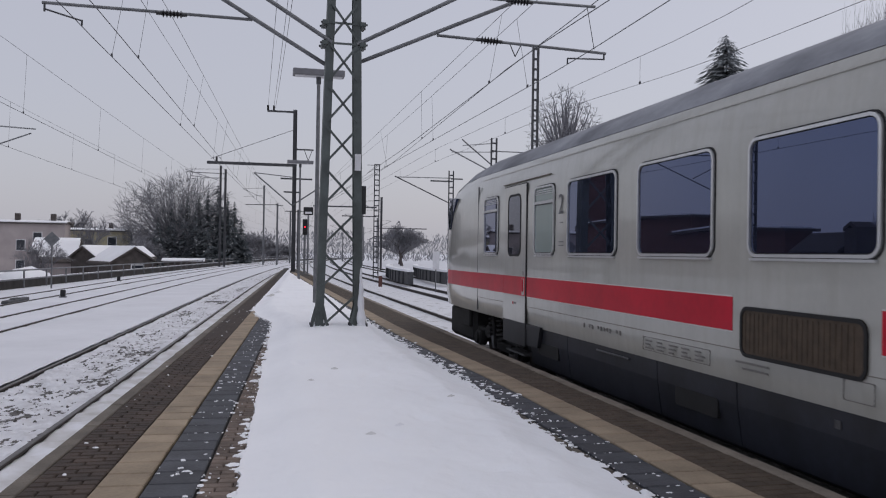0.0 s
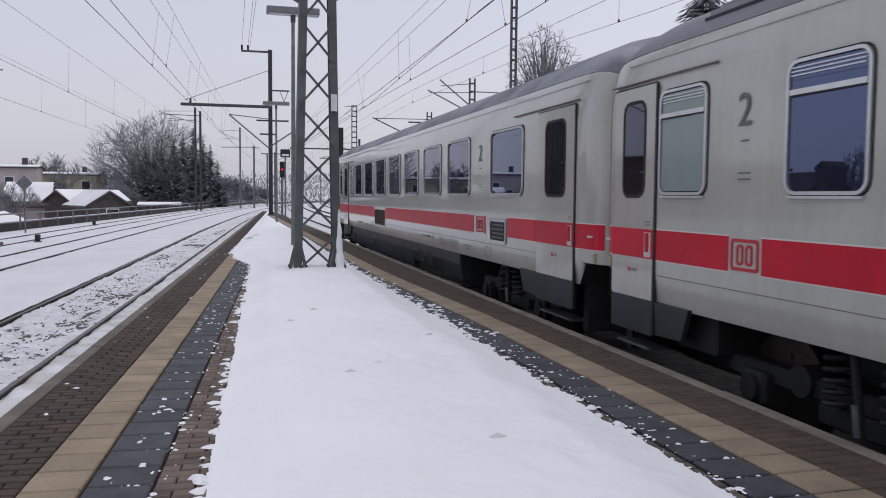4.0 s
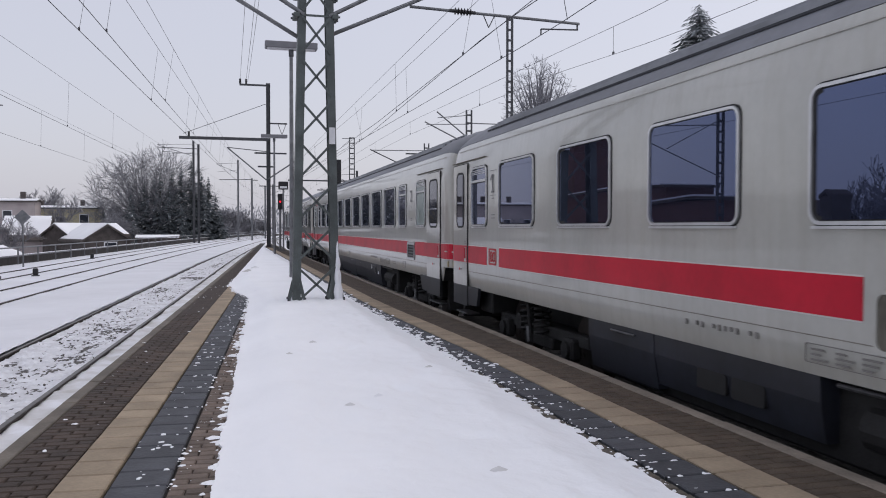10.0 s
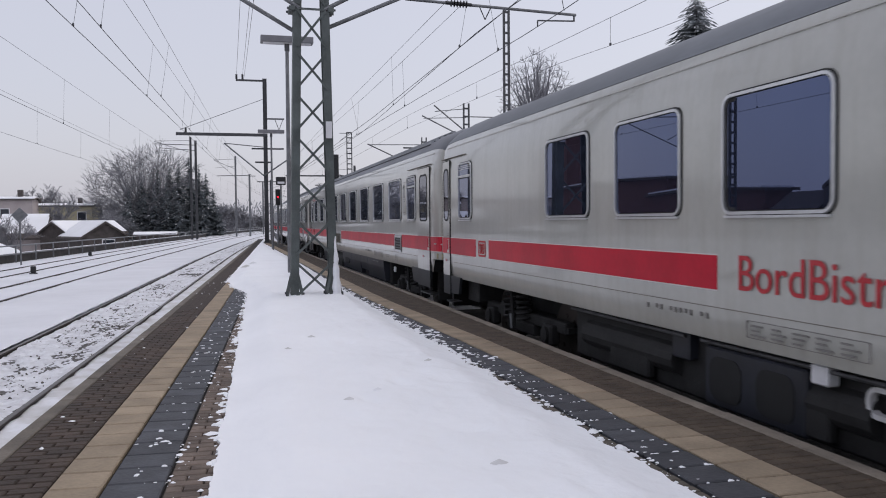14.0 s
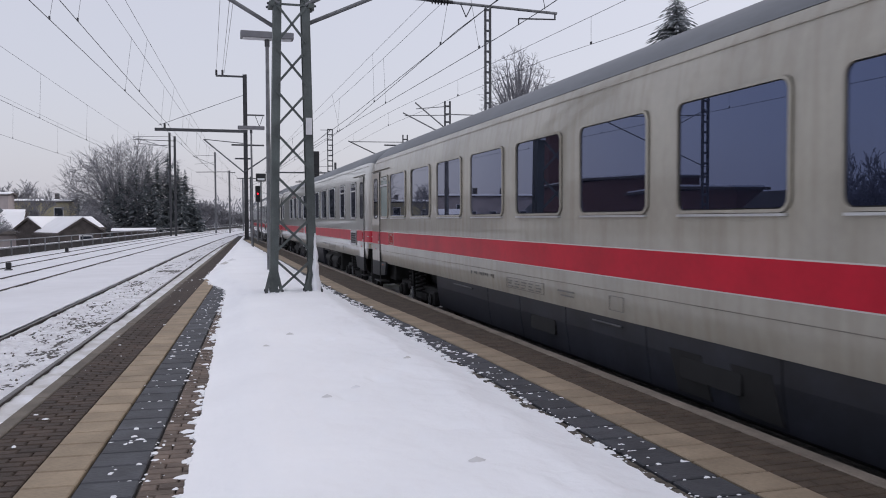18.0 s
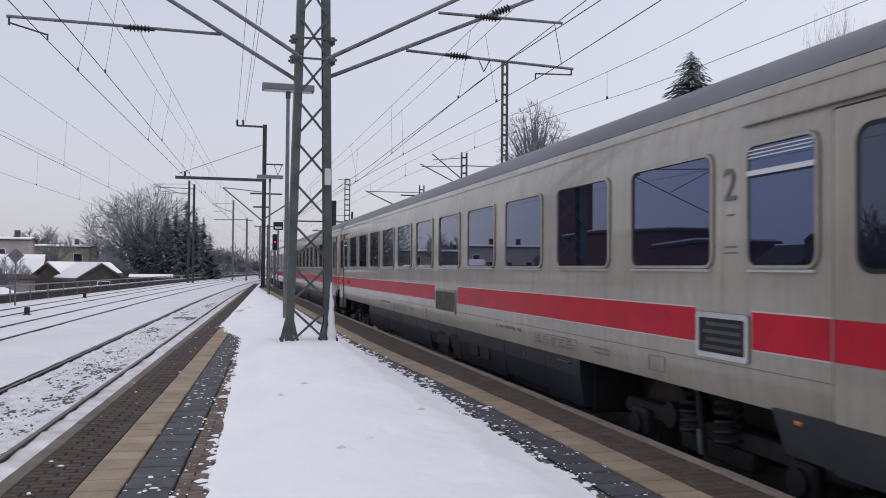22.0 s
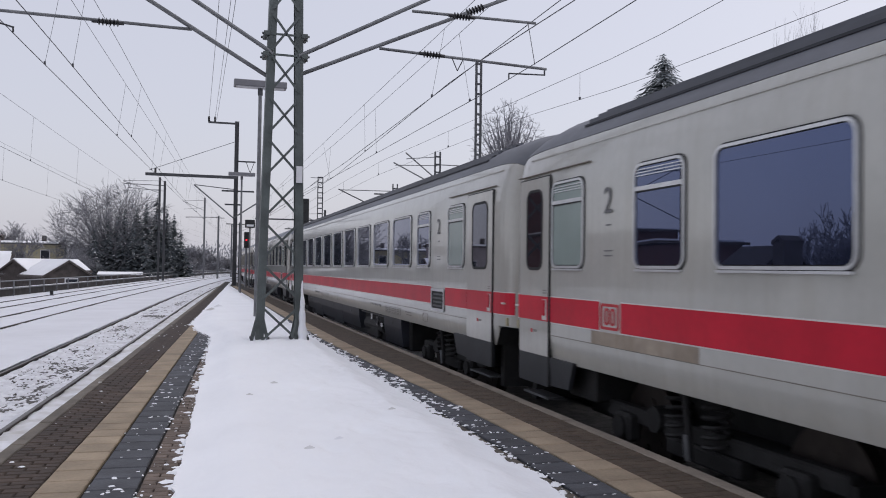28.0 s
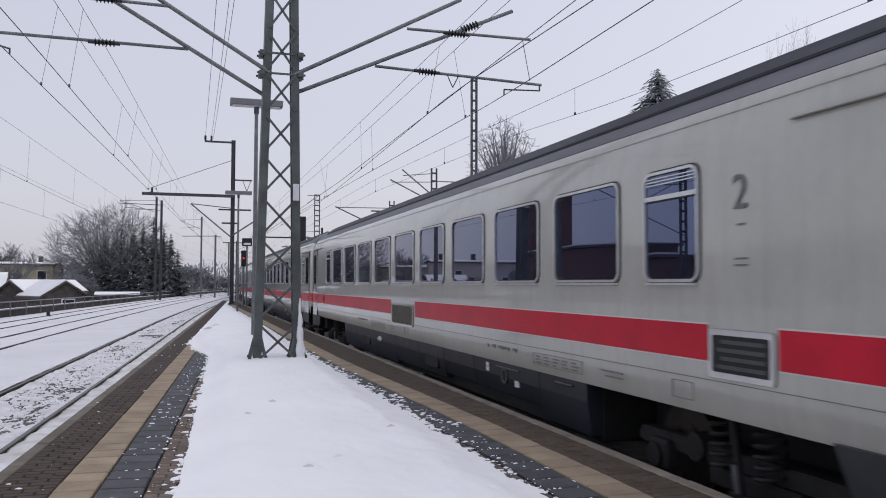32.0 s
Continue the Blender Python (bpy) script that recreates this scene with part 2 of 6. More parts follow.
def sweep(bm, pts, profile):
    """Runs a closed profile of (across, up) along points on the plan."""
    rings = []
    for i, p in enumerate(pts):
        d = Vector(pts[min(i + 1, len(pts) - 1)]) - Vector(pts[max(i - 1, 0)])
        s = Vector((d.y, -d.x, 0)).normalized()
        rings.append([bm.verts.new(Vector(p) + s * a + Vector((0, 0, b))) for a, b in profile])
    n = len(profile)
    for r0, r1 in zip(rings, rings[1:]):
        for k in range(n):
            bm.faces.new((r0[k], r1[k], r1[(k + 1) % n], r0[(k + 1) % n]))
    bm.faces.new(rings[0])
    bm.faces.new(list(reversed(rings[-1])))
    bmesh.ops.recalc_face_normals(bm, faces=bm.faces)
    return bm


def empty(name, x, y, z, label, category, group="", kind=""):
    ob = new(name)
    ob.location = (x, y, z)
    return tagged(ob, label, category, group, kind)


def smooth(ob, angle=40):
    for p in ob.data.polygons:
        p.use_smooth = True
    ob.data.set_sharp_from_angle(angle=radians(angle))
    return ob


# ---- the plan ----
EDGE_R = 3.71                     # platform edge beside the train
RAIL_Z = -0.55                    # top of rail
TRAIN_X = 5.41                    # axis of the train's track


def bend(y):
    return 0.0003 * max(0.0, y - 40) ** 2 if y < 260 else 0.0003 * 220 ** 2 + 0.132 * (y - 260)


def edge_l(y):
    return -1.84 + 0.0585 * y


def axis_l(y, k=0):
    """Axis of the tracks on the other side of the platform; k = 0 is the nearest."""
    return (-3.55, -8.10, -11.40)[k] + (0.055, 0.056, 0.056)[k] * y + bend(y)


def fence_x(y):
    y = max(-60.0, min(300.0, y))
    return -17.4 + 0.096 * y + (0.00019 * (y - 90) ** 2 if y > 90 else 0)


def steps(a, b, n):
    return [a + (b - a) * i / n for i in range(n + 1)]


def sstep(a, b, v):
    v = max(0.0, min(1.0, (v - a) / (b - a)))
    return v * v * (3 - 2 * v)


# ---- ground: one snow sheet, level along the railway, lower behind the fence ----
def build_ground():
    bm = bmesh.new()
    ys = [-3000, -600, -200] + steps(-60, 300, 36) + [400, 600, 1000, 3000]
    cols = [(-3000, -4.2), (-300, -4.2), (-60, -4.2), (-20, -4.0), (-9, -3.6), (-2.2, -0.85), (0.6, -0.72), (20, -0.70), (60, -0.7), (300, -0.7), (3000, -0.7)]
    rows = [[bm.verts.new((fence_x(y) + c, y, z)) for c, z in cols] for y in ys]
    for r0, r1 in zip(rows, rows[1:]):
        for i in range(len(cols) - 1):
            bm.faces.new((r0[i], r0[i + 1], r1[i + 1], r1[i]))
    return tagged(smooth(part("ground", bm, SNOW_TRACK)), "snow-covered ground along the railway", "ground", kind="structure")


build_ground()


def ribbon(name, fx, w0, w1, z, y0, y1, material, label, category, n=140, lump=0.02):
    bm = bmesh.new()
    rows = []
    for y in [v for v in steps(y0, y1, n) if v < -2] + [v for v in steps(-2, 34, 330) if y0 <= v <= y1] + [v for v in steps(y0, y1, n) if v > 34]:
        rows.append([bm.verts.new((fx(y) + w0 + (w1 - w0) * k / 14, y, z + lump * (noise.noise((fx(y) + (w1 - w0) * k / 14, y * 1.5, 3.0)) + 0.8 * noise.noise((6 * (w1 - w0) * k / 14, y * 6.0, 9.0))))) for k in range(15)])
    for r0, r1 in zip(rows, rows[1:]):
        for k in range(14):
            bm.faces.new((r0[k], r0[k + 1], r1[k + 1], r1[k]))
    return tagged(smooth(part(name, bm, material)), label, category, kind="stuff")


STONE_BED = mat("dark_damp_ballast_stones", (0.125, 0.118, 0.115), 0.9, scale=14, amount=0.5, tint=(0.045, 0.042, 0.040), fine=60, bump=1.0, bump_scale=30, object_space=False)
ribbon("ballast_bed", lambda y: axis_l(y), -0.95, 0.80, -0.628, -12, 130, STONE_BED, "dark gravel ballast between the rails", "ballast", lump=0.012)


def build_track_snow():
    """The trodden snow between the rails: a lumpy crust, broken through where the ballast shows."""
    bm, rows = bmesh.new(), []
    ys = steps(-4, 2, 40) + steps(2, 16, 400)[1:] + steps(16, 34, 260)[1:] + steps(34, 130, 220)[1:]
    for y in ys:
        far = sstep(14, 60, y)
        row = []
        for k in range(53):
            x = -0.70 + 1.40 * k / 52
            n1 = noise.noise((x * 1.6 + 3, y * 0.75, 1.0))
            n2 = noise.noise((x * 5.0, y * 3.4, 5.0))
            n3 = noise.noise((x * 13.0, y * 9.0, 8.0))
            n4 = noise.noise((x * 30.0, y * 22.0, 2.0))
            edge = 0.020 * sstep(0.45, 0.68, abs(x))
            z = -0.621 + edge + 0.024 * n1 + 0.026 * n2 + 0.034 * n3 + 0.030 * n4 + 0.006 * far
            row.append(bm.verts.new((axis_l(y) + x, y, z)))
        rows.append(row)
    for r0, r1 in zip(rows, rows[1:]):
        for k in range(52):
            bm.faces.new((r0[k], r0[k + 1], r1[k + 1], r1[k]))
    tagged(smooth(part("track_snow", bm, SNOW_CRUST), 80), "broken crust of trodden snow between the rails", "snow", kind="stuff")


SNOW_CRUST = mat("broken_snow_crust", (0.74, 0.75, 0.79), 0.8, scale=4.0, amount=0.08, tint=(0.56, 0.56, 0.59), fine=25, bump=0.7, bump_scale=18, object_space=False, spec=0.2)
build_track_snow()
ribbon("snow_strip", lambda y: axis_l(y), 0.77, 1.85, -0.60, -12, 130, SNOW_DIRTY, "snow lying between rail and platform wall", "snow", lump=0.05)
ribbon("snow_strip", lambda y: axis_l(y), -9.4, -0.93, -0.592, -12, 200, SNOW_TRACK, "smooth snow between the tracks, level with the rail heads", "snow", lump=0.02)
SNOWED_BALLAST = mat("snowed_ballast", (0.62, 0.63, 0.66), 0.9, scale=3, amount=0.3, tint=(0.22, 0.21, 0.20), fine=30, lo=0.25, hi=0.45, bump=0.9, bump_scale=25, object_space=False)
# Bed beside the platform: the train's shade is put into this dark colour.
SHADED_BALLAST = mat("shaded_ballast", (0.060, 0.057, 0.055), 0.9, scale=7, amount=0.4, tint=(0.018, 0.018, 0.018), fine=40, bump=0.9, bump_scale=25, object_space=False)
ribbon("ballast_bed", lambda y: TRAIN_X + bend(y), -1.75, 2.6, -0.66, -40, 19.5, SHADED_BALLAST, "ballast coloured dark for the shade under trains beside the platform", "ballast", n=90)
ribbon("ballast_bed", lambda y: TRAIN_X + bend(y), -1.75, 2.6, -0.655, 19.0, 300, SNOWED_BALLAST, "snowed-over ballast of the train's track", "ballast")


def build_track(fx, y0, y1, label):
    """A track: an Empty with two rails (each with its worn top) and concrete sleepers."""
    t = empty("railway_track", fx(0), 0, RAIL_Z, label, "track", kind="structure")
    ox = fx(0)
    for side in (-1, 1):
        pts = [(fx(y) - ox + side * 0.7535, y, 0) for y in steps(y0, y1, 60)]
        rail = part("rail", sweep(bmesh.new(), pts, [(-0.075, -0.172), (0.075, -0.172), (0.075, -0.155), (0.012, -0.135), (0.012, -0.04), (0.036, -0.03), (0.036, -0.006), (-0.036, -0.006), (-0.036, -0.03), (-0.012, -0.04), (-0.012, -0.135), (-0.075, -0.155)]), RAIL_SIDE, t)
        part("rail_top", sweep(bmesh.new(), pts, [(-0.030, -0.006), (0.030, -0.006), (0.024, 0.0), (-0.024, 0.0)]), RAIL_TOP, rail)
    return t


build_track(lambda y: axis_l(y, 0), -30, 330, "rusty rails in trodden snow beside the platform")
build_track(lambda y: axis_l(y, 1), -30, 330, "rails showing through untouched snow")
build_track(lambda y: axis_l(y, 2), -30, 330, "rails showing through untouched snow beside the railing")
build_track(lambda y: TRAIN_X + bend(y), -60, 330, "rails on ballast under the train")
build_track(lambda y: 9.6 + bend(y), -60, 330, "rails in snow beyond the train")
build_track(lambda y: 14.4 + bend(y), -60, 330, "rails in snow at the far side of the station")


# ---- platform body ----
def build_platform():
    bm = bmesh.new()
    ys = steps(-12, 78, 45)
    z = -0.028
    left, right, low_l, low_r = [], [], [], []
    for y in ys:
        left.append(bm.verts.new((edge_l(y) + 0.03, y, z)))
        right.append(bm.verts.new((EDGE_R - 0.03, y, z)))
        low_l.append(bm.verts.new((edge_l(y) + 0.06, y, -0.9)))
        low_r.append(bm.verts.new((EDGE_R - 0.06, y, -0.9)))
    for i in range(len(ys) - 1):
        bm.faces.new((left[i], right[i], right[i + 1], left[i + 1]))
        bm.faces.new((low_l[i], left[i], left[i + 1], low_l[i + 1]))
        bm.faces.new((right[i], low_r[i], low_r[i + 1], right[i + 1]))
    for i in (0, -1):
        bm.faces.new((left[i], low_l[i], low_r[i], right[i]))
    bmesh.ops.recalc_face_normals(bm, faces=bm.faces)
    return tagged(part("platform", bm, JOINT), "island platform with paved edges and a snow-covered middle", "platform", kind="structure")


platform = build_platform()


def drift(y):
    """The bands beside the train swing away from the edge farther along."""
    return -0.25 * sstep(7, 17, y)


# ---- snow on the platform ----
def snow_left(y):
    w = 1.46 - 0.02 * (y - 4.6) if y < 17.3 else 1.20 - 0.42 * sstep(17.3, 19.8, y) - 0.24 * sstep(19.5, 22, y)
    return edge_l(y) + w + 0.045 * noise.noise((y * 1.6, 1.0, 0)) + 0.022 * noise.noise((y * 7.0, 5.0, 0)) + 0.012 * noise.noise((y * 19.0, 7.0, 0))


def snow_right(y):
    return 2.41 + 0.05 * noise.noise((y * 1.9, 9.0, 0)) + 0.04 * noise.noise((y * 6.0, 2.0, 0)) + 0.10 * sstep(15, 30, y)


DENTS = [(1.05, 6.3, 0.4), (1.42, 6.9, 0.2), (0.95, 8.6, 0.7), (1.3, 9.3, 0.1), (1.55, 5.2, 1.2), (0.7, 12.5, 0.3), (1.1, 13.2, 0.6), (1.9, 11.0, 1.0), (0.55, 10.4, 0.2), (1.75, 8.2, 2.0)]


def snow_top(x, y, a, b):
    d = min(x - a, b - x)
    crown = 0.09 + 0.06 * sstep(6, 15, y)
    h = 0.018 + crown * sstep(0.0, 0.5, d)
    h += (0.016 * noise.noise((x * 1.3, y * 1.1, 0)) + 0.017 * noise.noise((x * 3.4, y * 2.6, 11))) * sstep(0, 0.4, d) + (0.009 * noise.noise((x * 6, y * 5, 4)) + 0.008 * noise.noise((x * 13, y * 11, 6))) * sstep(0, 0.2, d)
    h += 0.020 * max(0.0, noise.noise((x * 2.2, y * 4.5, 21)) - 0.30) * sstep(0.1, 0.4, d)
    h -= 0.010 * max(0.0, noise.noise((x * 2.6, y * 2.1, 7)) - 0.15) * sstep(0.1, 0.5, d) * 3
    for fx, fy, turn in DENTS:
        c, s = math.cos(turn), math.sin(turn)
        a_, b_ = ((x - fx) * c + (y - fy) * s) / 0.07, (-(x - fx) * s + (y - fy) * c) / 0.15
        q = a_ * a_ + b_ * b_
        if q < 6:
            h += -0.028 * math.exp(-q) + 0.008 * math.exp(-(q - 2.2) ** 2)
    m = math.hypot(x - 1.50, (y - 15.0) * 0.9)
    h += 0.03 * math.exp(-(m / 0.8) ** 2)
    return h


def build_snow():
    bm = bmesh.new()
    ys = steps(-10, 2, 30) + steps(2, 14, 240)[1:] + steps(14, 30, 160)[1:] + steps(30, 76, 90)[1:]
    fr = [0, 0.004, 0.012, 0.03, 0.06] + steps(0.1, 0.9, 60) + [0.94, 0.97, 0.988, 0.996, 1]
    rows = []
    for y in ys:
        a, b = snow_left(y), snow_right(y)
        b = max(b, a + 0.2)
        row = [bm.verts.new((a, y, -0.03))]
        row += [bm.verts.new((a + (b - a) * f, y, snow_top(a + (b - a) * f, y, a, b))) for f in fr]
        row.append(bm.verts.new((b, y, -0.03)))
        rows.append(row)
    for r0, r1 in zip(rows, rows[1:]):
        for k in range(len(r0) - 1):
            bm.faces.new((r0[k], r0[k + 1], r1[k + 1], r1[k]))
    bmesh.ops.recalc_face_normals(bm, faces=bm.faces)
    return tagged(smooth(part("snow_cover", bm, SNOW), 60), "untrodden white snow lying along the middle of the platform", "snow", kind="stuff")


build_snow()


# ---- the train ----
LEN = 26.4
BODY = (0.435, 0.434, 0.397)
COACH_PAINT = mat("pebble_grey_coach_paint", BODY, 0.32, scale=1.2, amount=0.10, fine=14, streak=0.28, coat=1.0, end_dirt=0.35)
COACH_DIRTY = mat("grimy_beige_coach_paint", (0.395, 0.370, 0.312), 0.45, scale=0.8, amount=0.16, fine=10, streak=0.55, coat=0.7, end_dirt=1.1)
STRIPE = mat("traffic_red_stripe", (0.56, 0.010, 0.034), 0.32, scale=1.5, amount=0.18, fine=14, spec=0.22)
ROOF = mat("grey_roof_paint", (0.130, 0.142, 0.160), 0.5, scale=0.9, amount=0.25, fine=9, stretch=(1, 0.4, 1))
ROOF_LIGHT = mat("pale_ribbed_roof_paint", (0.150, 0.158, 0.182), 0.5, scale=0.9, amount=0.3, fine=9, stretch=(1, 0.4, 1), streak=0.3)
ROOF_DARK = mat("slate_roof_paint", (0.105, 0.112, 0.132), 0.5, scale=0.9, amount=0.3, fine=9, stretch=(1, 0.4, 1), streak=0.2)
RIB = mat("pale_roof_rib", (0.27, 0.285, 0.31), 0.5, scale=1.5, amount=0.3, fine=9)
ROOF_FROST = mat("frosted_roof_paint", (0.275, 0.288, 0.318), 0.65, scale=1.6, amount=0.25, tint=(0.115, 0.122, 0.142), fine=16, stretch=(1, 0.6, 1))
SKIRT = mat("blue_black_skirt", (0.022, 0.025, 0.036), 0.5, scale=2, amount=0.4, fine=14, coat=0.12, streak=0.3)
DOOR_SKIRT = mat("slate_door_skirt", (0.030, 0.033, 0.039), 0.5, scale=2, amount=0.3, fine=14)
UNDER = mat("sooty_running_gear", (0.021, 0.0205, 0.021), 0.75, 0.1, scale=5, amount=0.4, bump=0.3)
WHEEL = mat("dark_wheel_steel", (0.06, 0.05, 0.045), 0.5, 0.6, scale=6, amount=0.3)
RUBBER = mat("black_rubber", (0.012, 0.012, 0.013), 0.7, scale=6, amount=0.2)
FRAME = mat("polished_window_frame", (0.66, 0.67, 0.68), 0.28, 0.7, scale=6, amount=0.1)
GLASS = mat("tinted_coach_glass", (0.100, 0.124, 0.222), 0.012, 0.92, scale=1, amount=0.05)
GLASS_DARK = mat("dark_door_glass", (0.080, 0.090, 0.128), 0.02, 0.9, scale=1, amount=0.1)
FROSTED = mat("frosted_glass", (0.225, 0.285, 0.265), 0.25, scale=2, amount=0.06, coat=0.3)
LETTER = mat("grey_lettering", (0.14, 0.14, 0.145), 0.6, scale=6, amount=0.1)
STAIN = mat("brown_brake_dust", (0.36, 0.30, 0.235), 0.6, scale=2.5, amount=0.3, fine=12, streak=0.4)
PRINT = mat("faded_black_print", (0.21, 0.20, 0.19), 0.6, scale=6, amount=0.1)
PINSTRIPE = mat("pale_pinstripe", (0.60, 0.59, 0.56), 0.4, scale=4, amount=0.1)
LETTER_RED = mat("red_lettering", (0.48, 0.03, 0.04), 0.6, scale=6, amount=0.1)
GRIME = mat("grime_line", (0.22, 0.20, 0.17), 0.8, scale=4, amount=0.3)
MOSS = mat("green_paint_smear", (0.16, 0.20, 0.12), 0.7, scale=9, amount=0.3)
TAIL = mat("dark_red_tail_lamp", (0.06, 0.008, 0.012), 0.2, scale=4, amount=0.2)
GRILLE = mat("vent_grille", (0.150, 0.138, 0.112), 0.7, 0.1, scale=10, amount=0.3)
GRILLE_BROWN = mat("brown_vent_grille", (0.085, 0.060, 0.040), 0.75, scale=10, amount=0.3)
GROOVE = mat("dark_roof_groove", (0.030, 0.033, 0.040), 0.7, scale=4, amount=0.3)
DISPLAY_BAR = mat("dull_display_slat", (0.055, 0.060, 0.066), 0.4, scale=6, amount=0.2)
SOCKET = mat("yellowed_socket_box", (0.42, 0.37, 0.24), 0.6, scale=9, amount=0.3)
TRAY = mat("grimy_pale_tray", (0.30, 0.29, 0.265), 0.8, scale=14, amount=0.5, fine=40)
ORANGE = mat("orange_reflector", (0.75, 0.20, 0.03), 0.25, scale=9, amount=0.1, coat=0.8)
STEP = mat("scuffed_step_plate", (0.11, 0.11, 0.115), 0.5, 0.4, scale=9, amount=0.4)
SIDE = -1.41                      # the side that faces the platform, in the coach's own space


def outline(y0, y1, z0, z1, r, seg=4):
    """Corners of a rounded rectangle in the plane of the side."""
    pts = []
    for cy, cz, a0 in ((y1 - r, z1 - r, 0), (y0 + r, z1 - r, 90), (y0 + r, z0 + r, 180), (y1 - r, z0 + r, 270)):
        for k in range(seg + 1):
            a = radians(a0 + 90 * k / seg)
            pts.append((cy + r * math.cos(a), cz + r * math.sin(a)))
    return pts


def plate(y0, y1, z0, z1, r, x_out, x_in=None):
    """A rounded plate from x_in to x_out (x grows away from the platform)."""
    bm = bmesh.new()
    x_in = SIDE + 0.01 if x_in is None else x_in
    pts = outline(y0, y1, z0, z1, r)
    a = [bm.verts.new((x_out, y, z)) for y, z in pts]
    b = [bm.verts.new((x_in, y, z)) for y, z in pts]
    n = len(pts)
    bm.faces.new(a)
    for i in range(n):
        bm.faces.new((a[i], b[i], b[(i + 1) % n], a[(i + 1) % n]))
    bmesh.ops.recalc_face_normals(bm, faces=bm.faces)
    return bm


def ring(y0, y1, z0, z1, r, w, x_out, x_in):
    """A rounded frame of width w."""
    bm = bmesh.new()
    o, i = outline(y0, y1, z0, z1, r), outline(y0 + w, y1 - w, z0 + w, z1 - w, max(0.02, r - w))
    vo = [bm.verts.new((x_out, y, z)) for y, z in o]
    vi = [bm.verts.new((x_out, y, z)) for y, z in i]
    wo = [bm.verts.new((x_in, y, z)) for y, z in o]
    wi = [bm.verts.new((x_in, y, z)) for y, z in i]
    n = len(o)
    for k in range(n):
        j = (k + 1) % n
        bm.faces.new((vo[k], vo[j], vi[j], vi[k]))
        bm.faces.new((vo[k], wo[k], wo[j], vo[j]))
        bm.faces.new((vi[k], vi[j], wi[j], wi[k]))
    bmesh.ops.recalc_face_normals(bm, faces=bm.faces)
    return bm


PROFILE = [(-1.37, 1.00), (-1.41, 1.28), (-1.41, 2.95), (-1.395, 3.15), (-1.35, 3.41), (-1.312, 3.50)]
ROOFLINE = [(-1.312, 3.50), (-1.27, 3.56), (-1.13, 3.70), (-0.92, 3.83), (-0.62, 3.95), (-0.3, 4.03), (0, 4.05)]


def loft(bm, sections, closed=False):
    rows = [[bm.verts.new(p) for p in s] for s in sections]
    for r0, r1 in zip(rows, rows[1:]):
        for k in range(len(r0) - 1):
            bm.faces.new((r0[k], r0[k + 1], r1[k + 1], r1[k]))
    return rows


NOSE = [(-0.12, 0.80, 1.05), (0.12, 0.885, 0.80), (0.55, 0.94, 0.47), (1.15, 0.975, 0.22), (2.0, 0.992, 0.06), (2.9, 1.0, 0.0)]


def nose_x(u):
    for (u0, s0, _), (u1, s1, _) in zip(NOSE, NOSE[1:]):
        if u <= u1:
            return SIDE * (s0 + (s1 - s0) * (u - u0) / (u1 - u0))
    return SIDE


def nose_patch(corners, proud):
    """A thin plate that follows the tapering nose: corners are (u, z)."""
    bm = bmesh.new()
    a = [bm.verts.new((nose_x(u) - proud, -u, z)) for u, z in corners]
    b = [bm.verts.new((nose_x(u) + 0.03, -u, z)) for u, z in corners]
    n = len(a)
    bm.faces.new(a)
    for k in range(n):
        bm.faces.new((a[k], b[k], b[(k + 1) % n], a[(k + 1) % n]))
    bmesh.ops.recalc_face_normals(bm, faces=bm.faces)
    return bm


END_STATIONS = [(0.04, 0.915, 0.34), (0.08, 0.950, 0.25), (0.15, 0.974, 0.17), (0.27, 0.988, 0.10), (0.42, 0.996, 0.05), (0.50, 0.997, 0.04), (0.56, 0.998, 0.03), (0.64, 0.999, 0.02), (0.9, 1.0, 0.0)]


def end_scale(u):
    """How far the side draws in near either end of a coach."""
    u = max(min(u, LEN - u), 0.04)
    for (u0, s0, _), (u1, s1, _) in zip(END_STATIONS, END_STATIONS[1:]):
        if u <= u1:
            return s0 + (s1 - s0) * (u - u0) / (u1 - u0)
    return 1.0


def side_band(u0, u1, z0, z1, proud, depth=0.02):
    """A thin band along the side that follows the rounded coach ends."""
    us = [u0] + [v for v in sorted([e[0] for e in END_STATIONS] + [LEN - e[0] for e in END_STATIONS]) if u0 < v < u1] + [u1]
    bm = bmesh.new()
    rows = []
    for u in us:
        x = SIDE * end_scale(u)
        rows.append([bm.verts.new(p) for p in ((x + depth, -u, z0), (x - proud, -u, z0), (x - proud, -u, z1), (x + depth, -u, z1))])
    for r0, r1 in zip(rows, rows[1:]):
        for k in range(3):
            bm.faces.new((r0[k], r0[k + 1], r1[k + 1], r1[k]))
    bm.faces.new(rows[0])
    bm.faces.new(rows[-1])
    bmesh.ops.recalc_face_normals(bm, faces=bm.faces)
    return bm


